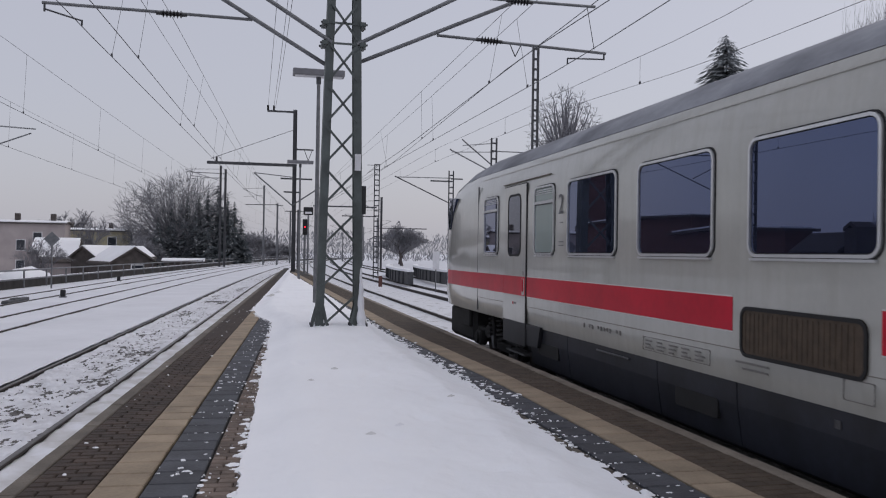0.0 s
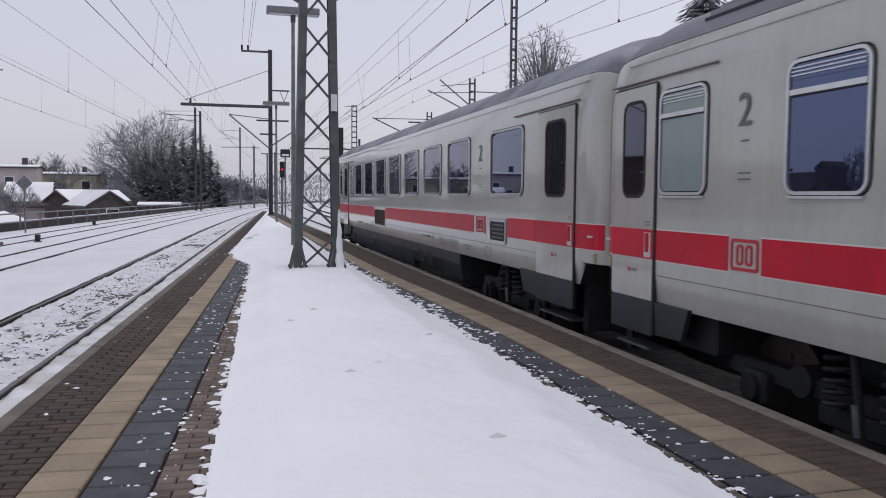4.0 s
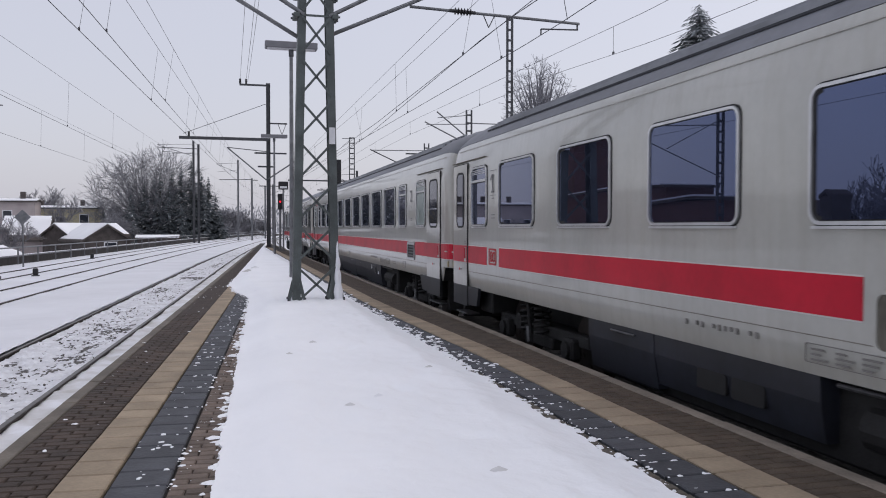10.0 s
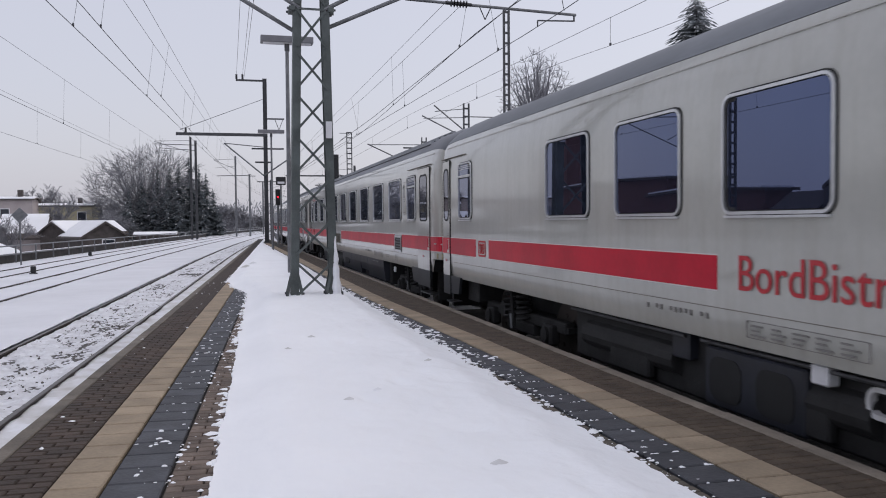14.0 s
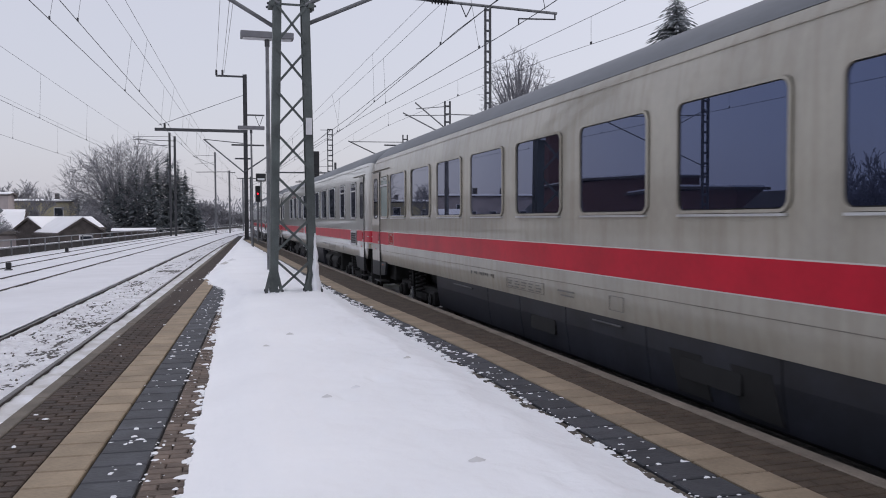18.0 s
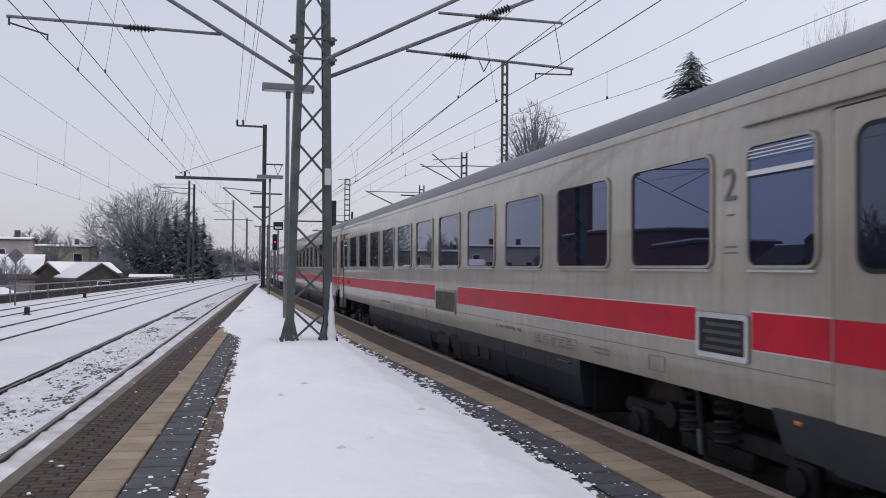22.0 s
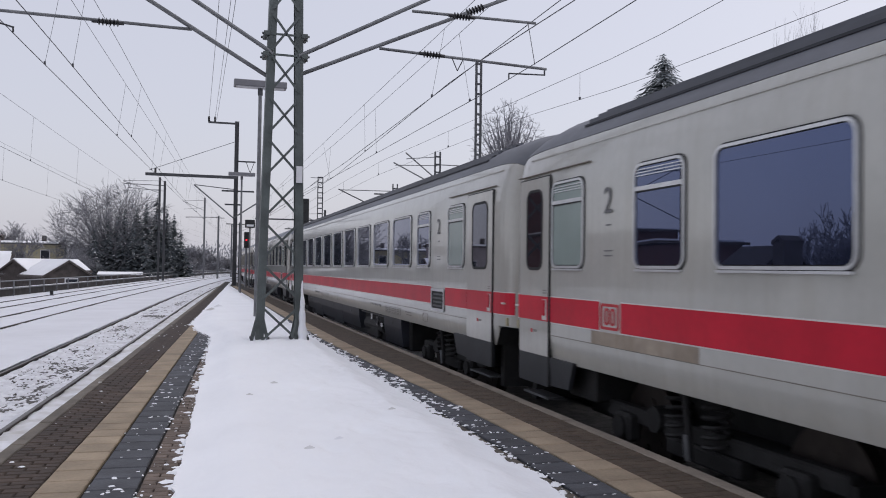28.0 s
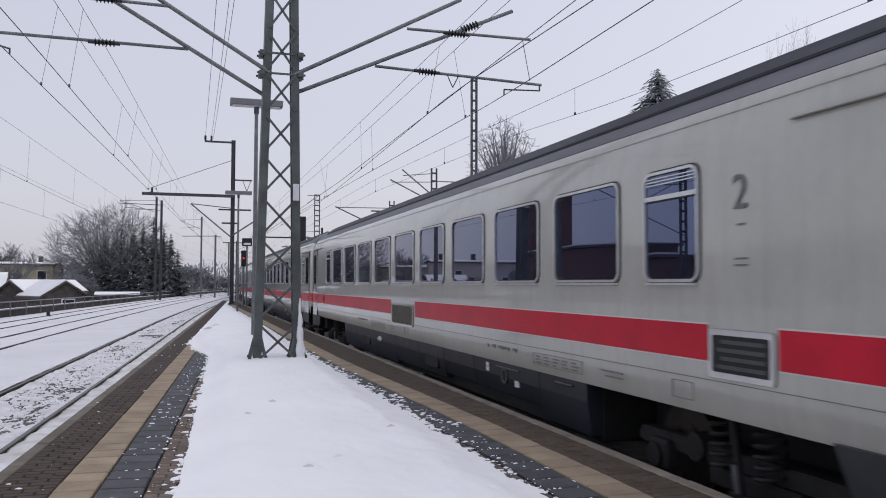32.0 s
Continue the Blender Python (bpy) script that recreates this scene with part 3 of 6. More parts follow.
def build_shell(coach, paint, roof_mat, ribbed, cab):
    """Body, roof, end walls, gangway bellows."""
    prof = PROFILE
    full = [(x, z) for x, z in PROFILE + ROOFLINE[1:]]
    full = full + [(-x, z) for x, z in reversed(full[:-1])]
    n_side = len(PROFILE)
    ends = END_STATIONS
    stations = [(u, s, d) for u, s, d in ends] + [(8, 1, 0), (14, 1, 0), (20, 1, 0)] + [(LEN - u, s, d) for u, s, d in reversed(ends)]
    if cab:
        stations = NOSE + stations[9:]

    def sect(u, s, drop):
        out = []
        for x, z in full:
            zz = z
            near = min(u + 0.30 if not cab else 9.0, LEN - u)
            if z < 1.1 and near < 0.64:
                zz = 1.27 - 0.27 * max(0.0, min(1.0, (near - 0.46) / 0.14)) ** 2
            if drop and cab and u < 4 and z > 2.2:
                zz = 2.2 + (z - 2.2) * (1 - drop / 1.85)
            elif drop and z > 3.3:
                zz = 3.3 + (z - 3.3) * (1 - drop / 0.75)
            out.append((x * s, -u, zz))
        return out
    secs = [sect(*st) for st in stations]
    bm = bmesh.new()
    rows = [[bm.verts.new(p) for p in s] for s in secs]
    n, floor_rows = len(full), []
    for r0, r1 in zip(rows, rows[1:]):
        for k in list(range(n_side - 1)) + list(range(n - n_side, n - 1)):
            bm.faces.new((r0[k], r0[k + 1], r1[k + 1], r1[k]))
        floor_rows.append((r0, r1))
    bm.faces.new(rows[0])
    bm.faces.new(list(reversed(rows[-1])))
    bmesh.ops.recalc_face_normals(bm, faces=bm.faces)
    pan = [[(v.co.x * 0.995, v.co.y, v.co.z) for v in (r[0], r[n - 1])] for r in rows]
    smooth(part("body", bm, paint, coach), 35)
    bm = bmesh.new()
    loft(bm, pan)
    part("floor_pan", bm, UNDER, coach)
    bm = bmesh.new()
    rows = [[bm.verts.new((p[0] * 1.002, p[1], p[2] + 0.004)) for p in s[n_side - 1:n - n_side + 1]] for s in secs]
    for r0, r1 in zip(rows, rows[1:]):
        for k in range(len(r0) - 1):
            bm.faces.new((r0[k], r0[k + 1], r1[k + 1], r1[k]))
    for r in (rows[0], list(reversed(rows[-1]))):
        bm.faces.new(r)
    bmesh.ops.recalc_face_normals(bm, faces=bm.faces)
    roof = smooth(part("roof", bm, roof_mat, coach), 50)
    if ribbed:
        def roof_z(x):
            for (x0, z0), (x1, z1) in zip(ROOFLINE, ROOFLINE[1:]):
                if x <= x1:
                    return z0 + (z1 - z0) * (x - x0) / (x1 - x0)
            return ROOFLINE[-1][1]
        for x in (-1.10, -0.99, -0.88, -0.76, -0.62):
            part("roof_rib", bar(bmesh.new(), (x, -1.6, roof_z(x) + 0.012), (x, -LEN + 1.6, roof_z(x) + 0.012), 0.045, 0.05), roof_mat if roof_mat is ROOF_DARK else RIB, roof)
            part("roof_groove", bar(bmesh.new(), (x - 0.055, -1.6, roof_z(x - 0.055) + 0.002), (x - 0.055, -LEN + 1.6, roof_z(x - 0.055) + 0.002), 0.05, 0.024), GROOVE, roof)
    # rain gutter
    part("gutter", boxbm(-1.362, -1.345, -LEN + 0.5, -0.5 if not cab else -3.4, 3.395, 3.410), paint, coach)
    if cab:
        for u0, u1 in ((0.02, 0.55), (0.55, 1.15), (1.15, 2.0), (2.0, 2.9), (2.9, 4.84)):
            part("red_stripe", nose_patch([(u0, 1.44), (u1, 1.44), (u1, 1.73), (u0, 1.73)], 0.004), STRIPE, coach)
        part("cab_side_window", nose_patch([(0.42, 2.60), (0.66, 2.59), (0.92, 2.58), (1.20, 2.90), (1.50, 3.20), (1.15, 3.225), (0.80, 3.25), (0.60, 2.90)], 0.022), GLASS, coach, "dark slanted cab window")
        bm = bmesh.new()
        bm.faces.new([bm.verts.new(p) for p in ((-0.95, 0.14, 2.15), (0.95, 0.14, 2.15), (0.80, -0.02, 2.62), (-0.80, -0.02, 2.62))])
        bmesh.ops.solidify(bm, geom=bm.faces[:], thickness=0.03)
        part("windscreen", bm, GLASS, coach)
        part("plough", boxbm(-1.15, 1.15, -2.1, -0.15, 0.32, 0.99, bevel=0.08), UNDER, coach)
        part("cab_seam", boxbm(SIDE - 0.003, SIDE + 0.02, -3.24, -3.22, 1.05, 3.3), LETTER, coach)
    part("sill_seam", boxbm(SIDE - 0.003, SIDE + 0.02, -LEN + 1.0, -3.3 if cab else -1.0, 1.285, 1.292), GRIME, coach)
    # bellows towards the next coach
    bm = bmesh.new()
    loops = []
    for k in range(11):
        y, w = -LEN + 0.10 - 0.020 * k, 1.25 - 0.035 * (k % 2)
        loops.append([bm.verts.new(p) for p in ((-w, y, 0.92), (w, y, 0.92), (w, y, 3.20), (0.62 * w, y, 3.55), (-0.62 * w, y, 3.55), (-w, y, 3.20))])
    for r0, r1 in zip(loops, loops[1:]):
        for k in range(6):
            bm.faces.new((r0[k], r0[(k + 1) % 6], r1[(k + 1) % 6], r1[k]))
    bm.faces.new(loops[0])
    bm.faces.new(list(reversed(loops[-1])))
    part("gangway_bellows", bm, RUBBER, coach, "black rubber gangway bellows")
    for u0, u1 in ((0.34, 0.46), (LEN - 0.80, LEN - 0.66)):
        if not (cab and u0 < 1):
            part("headstock", boxbm(-1.24, 1.24, -u1, -u0, 0.42, 1.24), UNDER, coach)
    # Added boxes between the wheels that block light passing under the coach.
    for u0, u1 in ((0.7 if not cab else 2.2, 5.9), (LEN - 5.9, LEN - 0.5)):
        part("under_light_block", boxbm(-0.58, 0.58, -u1, -u0, 0.30, 1.05), UNDER, coach)
    for side in (-1, 1):
        bm = bar(bmesh.new(), (side * 0.87, -LEN - 0.02, 1.06), (side * 0.87, -LEN + 0.25, 1.06), 0.12, sides=10)
        bar(bm, (side * 0.87, -LEN - 0.04, 1.06), (side * 0.87, -LEN - 0.02, 1.06), 0.42, sides=14)
        part("buffer", bm, UNDER, coach)


PANE_RNG = random.Random(4)     # every pane sits a little askew in its frame


def build_window(coach, u0, u1, kind="plain", z0=2.08, z1=3.04, glass=None, rim=None):
    """One window: rubber seal, polished or painted frame, inner gap, pane, sill, and for a vent window its transom."""
    y0, y1 = -u1, -u0
    r = 0.10 if kind != "door" else 0.14
    lip = 0.026 if rim is None else 0.012
    seal = part("window", ring(y0 - lip, y1 + lip, z0 - lip, z1 + lip, r + lip, 0.05 + lip, SIDE - 0.006, SIDE + 0.01), RUBBER, coach)
    part("window_frame", ring(y0 - 0.010, y1 + 0.010, z0 - 0.010, z1 + 0.010, r + 0.010, 0.026, SIDE - 0.026, SIDE + 0.01), rim or FRAME, seal)
    bm = plate(y0 + 0.026, y1 - 0.026, z0 + 0.026, z1 - 0.026, r - 0.026, SIDE - 0.0135, SIDE + 0.02)
    half = (y1 - y0) / 2
    set_in = min(0.0105, half * math.tan(radians(PANE_RNG.uniform(0.30, 0.95)))) / half
    for v in bm.verts:
        v.co.x += set_in * (v.co.y - (y0 + y1) / 2)
    part("pane", bm, glass or GLASS, seal)
    if kind == "vent":
        zt = z0 + (z1 - z0) * 0.765
        part("transom", boxbm(SIDE - 0.028, SIDE, y0 + 0.024, y1 - 0.024, zt - 0.020, zt + 0.020), FRAME, seal)
        part("transom_gasket", boxbm(SIDE - 0.025, SIDE, y0 + 0.03, y1 - 0.03, zt - 0.034, zt - 0.020), RUBBER, seal)
        for k in range(3):
            part("vent_bar", boxbm(SIDE - 0.026, SIDE, y0 + 0.04, y1 - 0.04, z1 - 0.055 - 0.028 * k, z1 - 0.045 - 0.028 * k), FRAME, seal)
    part("sill", boxbm(SIDE - 0.032, SIDE, y0 + 0.03, y1 - 0.03, z0 - 0.036, z0 - 0.016), FRAME, seal)
    return seal


def build_door(coach, u0, u1, w0, w1, paint, front_seal=False):
    """A swing-plug door: rubber gap, leaf, its window, handle and step."""
    y0, y1 = -u1, -u0
    gap = part("door", plate(y0 - 0.014, y1 + 0.012, 1.02, 3.165, 0.03, SIDE - 0.003), RUBBER, coach)
    part("door_leaf", plate(y0, y1, 1.03, 3.15, 0.03, SIDE - 0.007), paint, gap)
    part("edge_seal", boxbm(SIDE - 0.012, SIDE, (y1 if front_seal else y0 - 0.035) - 0.004, (y1 + 0.035 if front_seal else y0) + 0.004, 0.70, 3.13), RUBBER, gap)
    reach = (0.08, 1.0) if u0 > 12 else (1.0, 0.08)
    part("door_gutter", boxbm(SIDE - 0.012, SIDE + 0.03, y0 - reach[0], y1 + reach[1], 3.196, 3.206), GRIME, gap)
    part("door_stripe", boxbm(SIDE - 0.011, SIDE - 0.005, y0 + 0.005, y1, 1.44, 1.73), STRIPE, gap, "red stripe across the door")
    part("door_skirt", plate(y0 + 0.005, y1 - 0.005, 0.68, 1.028, 0.02, SIDE - 0.006, SIDE + 0.05), DOOR_SKIRT, gap)
    part("recess", boxbm(SIDE - 0.013, SIDE - 0.007, y0 + 0.05, y0 + 0.175, 1.455, 1.70), PINSTRIPE, gap, "pale handle recess")
    for k in range(2):
        part("door_print", boxbm(SIDE - 0.009, SIDE - 0.006, y0 + 0.07, y0 + 0.165, 1.765 + 0.03 * k, 1.78 + 0.03 * k), PRINT, gap)
    part("door_print", boxbm(SIDE - 0.009, SIDE - 0.006, (y0 + y1) / 2 + 0.02, (y0 + y1) / 2 + 0.075, 1.285, 1.33), LETTER_RED, gap)
    part("door_print", boxbm(SIDE - 0.009, SIDE - 0.006, (y0 + y1) / 2 - 0.11, (y0 + y1) / 2, 1.295, 1.325), PRINT, gap)
    a, b = -w1, -w0
    part("door_window_frame", ring(a - 0.02, b + 0.02, 2.04, 3.02, 0.13, 0.034, SIDE - 0.014, SIDE - 0.006), RUBBER, gap)
    part("pane", plate(a, b, 2.06, 3.00, 0.11, SIDE - 0.010), GLASS_DARK, gap)
    part("handle", boxbm(SIDE - 0.03, SIDE - 0.012, y0 + 0.080, y0 + 0.145, 1.505, 1.695, bevel=0.008), STRIPE, gap, "red door handle")
    side = 1 if u0 > 12 else -1
    e = y1 - 0.005 if side > 0 else y0 + 0.005
    bm = bmesh.new()
    a_ = [bm.verts.new((SIDE - 0.004 + k, y, z)) for k, y, z in ((0, e, 1.026), (0, e + side * 0.66, 1.026), (0.012, e + side * 0.52, 0.72), (0.012, e, 0.70))]
    b_ = [bm.verts.new((v.co.x + 0.05, v.co.y, v.co.z)) for v in a_]
    bm.faces.new(a_)
    for k in range(4):
        bm.faces.new((a_[k], b_[k], b_[(k + 1) % 4], a_[(k + 1) % 4]))
    bmesh.ops.recalc_face_normals(bm, faces=bm.faces)
    skirt = part("end_skirt", bm, DOOR_SKIRT, gap)
    if paint is COACH_DIRTY:
        part("reflector", boxbm(SIDE - 0.016, SIDE, e + side * 0.36 - 0.035, e + side * 0.36 + 0.035, 0.945, 0.978, bevel=0.006), ORANGE, skirt, "orange side reflector")
    part("step", boxbm(SIDE + 0.03, SIDE + 0.25, y0 + 0.08, y1 - 0.08, 0.52, 0.545), STEP, gap, "dark folding step")
    part("step_edge", boxbm(SIDE + 0.018, SIDE + 0.03, y0 + 0.12, y1 - 0.12, 0.525, 0.55), GALV, gap, "bright worn step edge")
    return gap


def build_bogie(coach, u, wheels):
    """A bogie: frame, coil springs, dampers, axle boxes and two wheelsets."""
    bog = part("bogie", boxbm(-1.05, 1.05, -1.75, 1.75, 0.52, 0.60), UNDER, coach)
    bog.location = (0, -u, 0)
    for s in (-1, 1):
        part("side_frame", boxbm(s * 1.0 - 0.07, s * 1.0 + 0.07, -1.7, 1.7, 0.50, 0.66, bevel=0.02), UNDER, bog)
        part("spring_plank", boxbm(s * 1.0 - 0.09, s * 1.0 + 0.09, -0.55, 0.55, 0.34, 0.498, bevel=0.02), UNDER, bog)
    for y in (-1.25, 1.25):
        bm = boxbm(-1.17, -1.02, y - 0.16, y + 0.16, 0.32, 0.60, bevel=0.03)
        bar(bm, (-1.21, y, 0.46), (-1.15, y, 0.46), 0.22, sides=14)
        part("axle_box", bm, UNDER, bog)
        wheels.append((bog, y))
    for y in (-0.28, 0.28):
        bm = bmesh.new()
        pts = []
        for k in range(61):
            a = k / 60 * math.tau * 5
            pts.append((-1.12 + 0.11 * math.cos(a), y + 0.11 * math.sin(a), 0.52 + 0.42 * k / 60))
        part("coil_spring", tube_line(bm, pts, 0.04, 5), UNDER, bog)
    part("damper", bar(bmesh.new(), (-1.20, -0.03, 0.40), (-1.215, 0.05, 0.98), 0.06, sides=8), UNDER, bog)
    part("damper_rod", bar(bmesh.new(), (-1.235, -0.03, 0.40), (-1.24, 0.0, 0.62), 0.05, sides=8), GALV, bog, "pale grey damper rod")
    part("brake_cylinder", bar(bmesh.new(), (-0.9, 0.72, 0.62), (-1.12, 0.72, 0.62), 0.26, sides=12), UNDER, bog)
    return bog


def text_part(name, body, size, u, z, material, parent, align="CENTER"):
    cu = bpy.data.curves.new(name, "FONT")
    cu.body, cu.size, cu.extrude, cu.align_x, cu.align_y = body, size, 0.002, align, "CENTER"
    tmp = bpy.data.objects.new(name, cu)
    me = bpy.data.meshes.new_from_object(tmp)
    bpy.data.objects.remove(tmp)
    me.materials.append(material)
    ob = new(name, me)
    ob.parent = parent
    ob.matrix_basis = Matrix.Translation((SIDE - 0.012, -u, z)) @ Euler((radians(90), 0, radians(-90))).to_matrix().to_4x4()
    return ob


def build_underfloor(coach, rng, u_from, u_to, bays=0.18):
    """Skirts and equipment boxes between the bogies."""
    part("underframe", boxbm(-1.18, 1.18, -u_to, -u_from, 0.36, 1.05, bevel=0.03), UNDER, coach)
    u = u_from
    while u < u_to - 0.6:
        w = min(rng.uniform(1.3, 2.9), u_to - u)
        if rng.random() < bays:
            # an open bay with tanks, pipes and a cover
            y = -u - w / 2
            part("air_tank", bar(bmesh.new(), (-1.14, y - w * 0.36, 0.68), (-1.14, y + w * 0.36, 0.68), 0.32, sides=14), UNDER, coach)
            part("pipe", bar(bmesh.new(), (-1.30, y - w * 0.45, 0.95), (-1.30, y + w * 0.45, 0.95), 0.035, sides=6), STEP, coach)
            part("bay_cover", boxbm(-1.29, -1.2, y - w * 0.2, y + w * 0.1, 0.42, 0.66, bevel=0.02), UNDER, coach)
        else:
            z0 = rng.choice((0.44, 0.44, 0.50, 0.58))
            bm = bmesh.new()
            a = [bm.verts.new((x, -u - 0.008, z)) for x, z in ((-1.355, 1.03), (-1.345, 0.80), (-1.29, z0), (-1.15, z0), (-1.15, 1.03))]
            b = [bm.verts.new((v.co.x, -u - w + 0.008, v.co.z)) for v in a]
            bm.faces.new(a)
            bm.faces.new(list(reversed(b)))
            for k in range(5):
                bm.faces.new((a[k], a[(k + 1) % 5], b[(k + 1) % 5], b[k]))
            bmesh.ops.recalc_face_normals(bm, faces=bm.faces)
            skirt = part("skirt_panel", bm, SKIRT, coach)
            r = rng.random()
            if r < 0.35:
                part("latch", boxbm(-1.360, -1.34, -u - w * 0.55, -u - w * 0.55 + 0.06, 0.86, 0.92), STEP, skirt)
            elif r < 0.6:
                part("hand_rail", bar(bmesh.new(), (-1.365, -u - w * 0.75, 0.93), (-1.365, -u - w * 0.4, 0.93), 0.025, sides=6), STEP, skirt)
            elif r < 0.8:
                for k in range(2):
                    part("vent_hole", plate(-u - w * (0.42 + 0.22 * k) - 0.22, -u - w * (0.42 + 0.22 * k) + 0.22, 0.62, 0.80, 0.03, -1.352, -1.30), RUBBER, skirt)
        u += w


COACHES = []
WHEELS = []


def build_coach(index, spec):
    """One vehicle from its table of windows, doors and markings; u counts metres from its leading end."""
    rng = random.Random(100 + index)
    paint = COACH_DIRTY if spec.get("dirty") else COACH_PAINT
    coach = empty("passenger_coach" if not spec.get("cab") else "control_car", TRAIN_X, 0, RAIL_Z, spec["label"], "railway coach", "coaches of the train")
    build_shell(coach, paint, ROOF_FROST if spec.get("frost") else ROOF_DARK if spec.get("slate") else ROOF_LIGHT if spec.get("ribbed") else ROOF, spec.get("ribbed", False), spec.get("cab", False))
    for u0, u1 in spec["wide"]:
        build_window(coach, u0, u1, rim=paint if spec.get("flush") else None)
    for u0, u1 in spec.get("vent", ()):
        build_window(coach, u0, u1, "vent", rim=paint if spec.get("flush") else None)
    for u0, u1 in spec.get("wc", ()):
        build_window(coach, u0, u1, "vent", glass=FROSTED, rim=paint if spec.get("flush") else None)
    for u0, u1, w0, w1 in spec["doors"]:
        build_door(coach, u0, u1, w0, w1, paint, index == 9 and u0 < 5)
    # red stripe, broken at doors, logo and grilles
    cuts = sorted([(a - 0.03, b + 0.03) for a, b, _, _ in spec["doors"]] + list(spec.get("breaks", ())))
    a = spec.get("stripe_from", 0.07)
    for c0, c1 in cuts + [(LEN - 0.07, LEN)]:
        if c0 - a > 0.03:
            part("pinstripe", side_band(a, c0, 1.428, 1.742, 0.002), PINSTRIPE, coach)
            part("red_stripe", side_band(a, c0, 1.44, 1.73, 0.004), STRIPE, coach, "traffic-red stripe along the side")
        a = max(a, c1)
    for u0, u1 in spec.get("grille", ()):
        g = part("ventilation_grille", plate(-u1, -u0, 1.24, 1.66, 0.09, SIDE - 0.008), GRILLE_BROWN if spec.get("cab") else GRILLE, coach, "ventilation grille with rounded corners")
        for k in range(int((u1 - u0 - 0.1) / 0.06)):
            part("louvre", boxbm(SIDE - 0.013, SIDE - 0.004, -u0 - 0.06 - 0.06 * k - 0.014, -u0 - 0.06 - 0.06 * k + 0.012, 1.29, 1.61), GRILLE_BROWN if spec.get("cab") else GRILLE, g)
        part("grille_frame", ring(-u1, -u0, 1.24, 1.66, 0.09, 0.03, SIDE - 0.018, SIDE), RUBBER if spec.get("cab") else paint, g)
    for u0, u1 in spec.get("display", ()):
        d = part("destination_display", plate(-u1, -u0, 1.32, 1.70, 0.03, SIDE - 0.012), RUBBER, coach, "dark destination display in a pale frame")
        part("display_frame", ring(-u1, -u0, 1.32, 1.70, 0.03, 0.045, SIDE - 0.020, SIDE), FRAME, d)
        for k in range(4):
            part("display_line", boxbm(SIDE - 0.016, SIDE - 0.012, -u1 + 0.10, -u0 - 0.10 - 0.05 * (k % 2), 1.395 + 0.065 * k, 1.425 + 0.065 * k), DISPLAY_BAR, d)
    for u in spec.get("logo", ()):
        # the operator's mark as a plain red frame with two bars
        part("operator_mark", ring(-u - 0.185, -u + 0.185, 1.455, 1.715, 0.03, 0.028, SIDE - 0.008, SIDE), LETTER_RED, coach)
        for s in (-0.06, 0.06):
            part("operator_mark", ring(-u + s - 0.045, -u + s + 0.045, 1.50, 1.67, 0.03, 0.022, SIDE - 0.008, SIDE), LETTER_RED, coach)
    for u, digit in spec.get("digits", ()):
        text_part("class_number", digit, 0.38, u, 2.74, LETTER, coach)
        if digit == "1":
            bm = bar(bmesh.new(), (SIDE - 0.012, -u + 0.10, 2.80), (SIDE - 0.012, -u + 0.02, 2.875), 0.004, 0.035)
            box(bm, SIDE - 0.013, SIDE - 0.009, -u - 0.065, -u + 0.075, 2.595, 2.625)
            part("class_number", bm, LETTER, coach)
            for z in (2.94, 2.55):
                part("small_print", boxbm(SIDE - 0.005, SIDE, -u - 0.15, -u + 0.15, z, z + 0.008), LETTER, coach)
        for z, w in ((2.50, 0.10), (2.24, 0.16), (2.19, 0.16)):
            part("small_print", boxbm(SIDE - 0.006, SIDE, -u - w / 2, -u + w / 2, z, z + 0.014), LETTER, coach)
    for u in spec.get("print", (8.2, 17.5)):
        # running number, a framed table of data, two short lines and an empty frame, all flat on the paint
        for k in range(13):
            if k not in (1, 4, 10):
                part("small_print", boxbm(SIDE - 0.0012, SIDE + 0.004, -u - 0.085 * k - 0.036, -u - 0.085 * k, 1.178 + 0.006 * (k % 3), 1.228), PRINT, coach)
        table = part("small_print", ring(-u - 2.9, -u - 1.6, 1.09, 1.23, 0.008, 0.005, SIDE - 0.0012, SIDE + 0.004), PRINT, coach)
        for k in range(5):
            for r in range(3):
                w = 0.17 - 0.035 * ((k + 2 * r) % 3)
                part("print_line", boxbm(SIDE - 0.0012, SIDE + 0.004, -u - 1.66 - 0.245 * k - w, -u - 1.66 - 0.245 * k, 1.110 + 0.037 * r, 1.124 + 0.037 * r), PRINT, table)
        for k in range(2):
            part("small_print", boxbm(SIDE - 0.0012, SIDE + 0.004, -u - 3.75, -u - 3.3 - 0.1 * k, 1.18 - 0.05 * k, 1.195 - 0.05 * k), PRINT, coach)
        part("small_print", ring(-u - 4.9, -u - 4.6, 1.09, 1.24, 0.008, 0.005, SIDE - 0.0012, SIDE + 0.004), PRINT, coach)
    if spec.get("stain"):
        u0, u1 = spec["stain"]
        part("stained_panel", boxbm(SIDE - 0.002, SIDE + 0.01, -u1, -u0, 1.285, 1.425), STAIN, coach, "brown-stained panel under the stripe")
    if spec.get("lamp"):
        part("tail_lamp", plate(-26.08, -25.92, 1.88, 2.16, 0.03, -1.385, -1.2), TAIL, coach, "unlit dark red tail lamp")
    if spec.get("name"):
        text_part("bistro_lettering", spec["name"][1], 0.41, spec["name"][0], 1.585, LETTER_RED, coach)
    for u in (3.7, LEN - 3.7):
        build_bogie(coach, u, WHEELS)
    build_underfloor(coach, rng, 6.0, LEN - 6.0, 0.0 if spec.get("flush") else 0.85 if index == 3 else 0.12)
    low = 0.58 if spec.get("cab") else 0.48
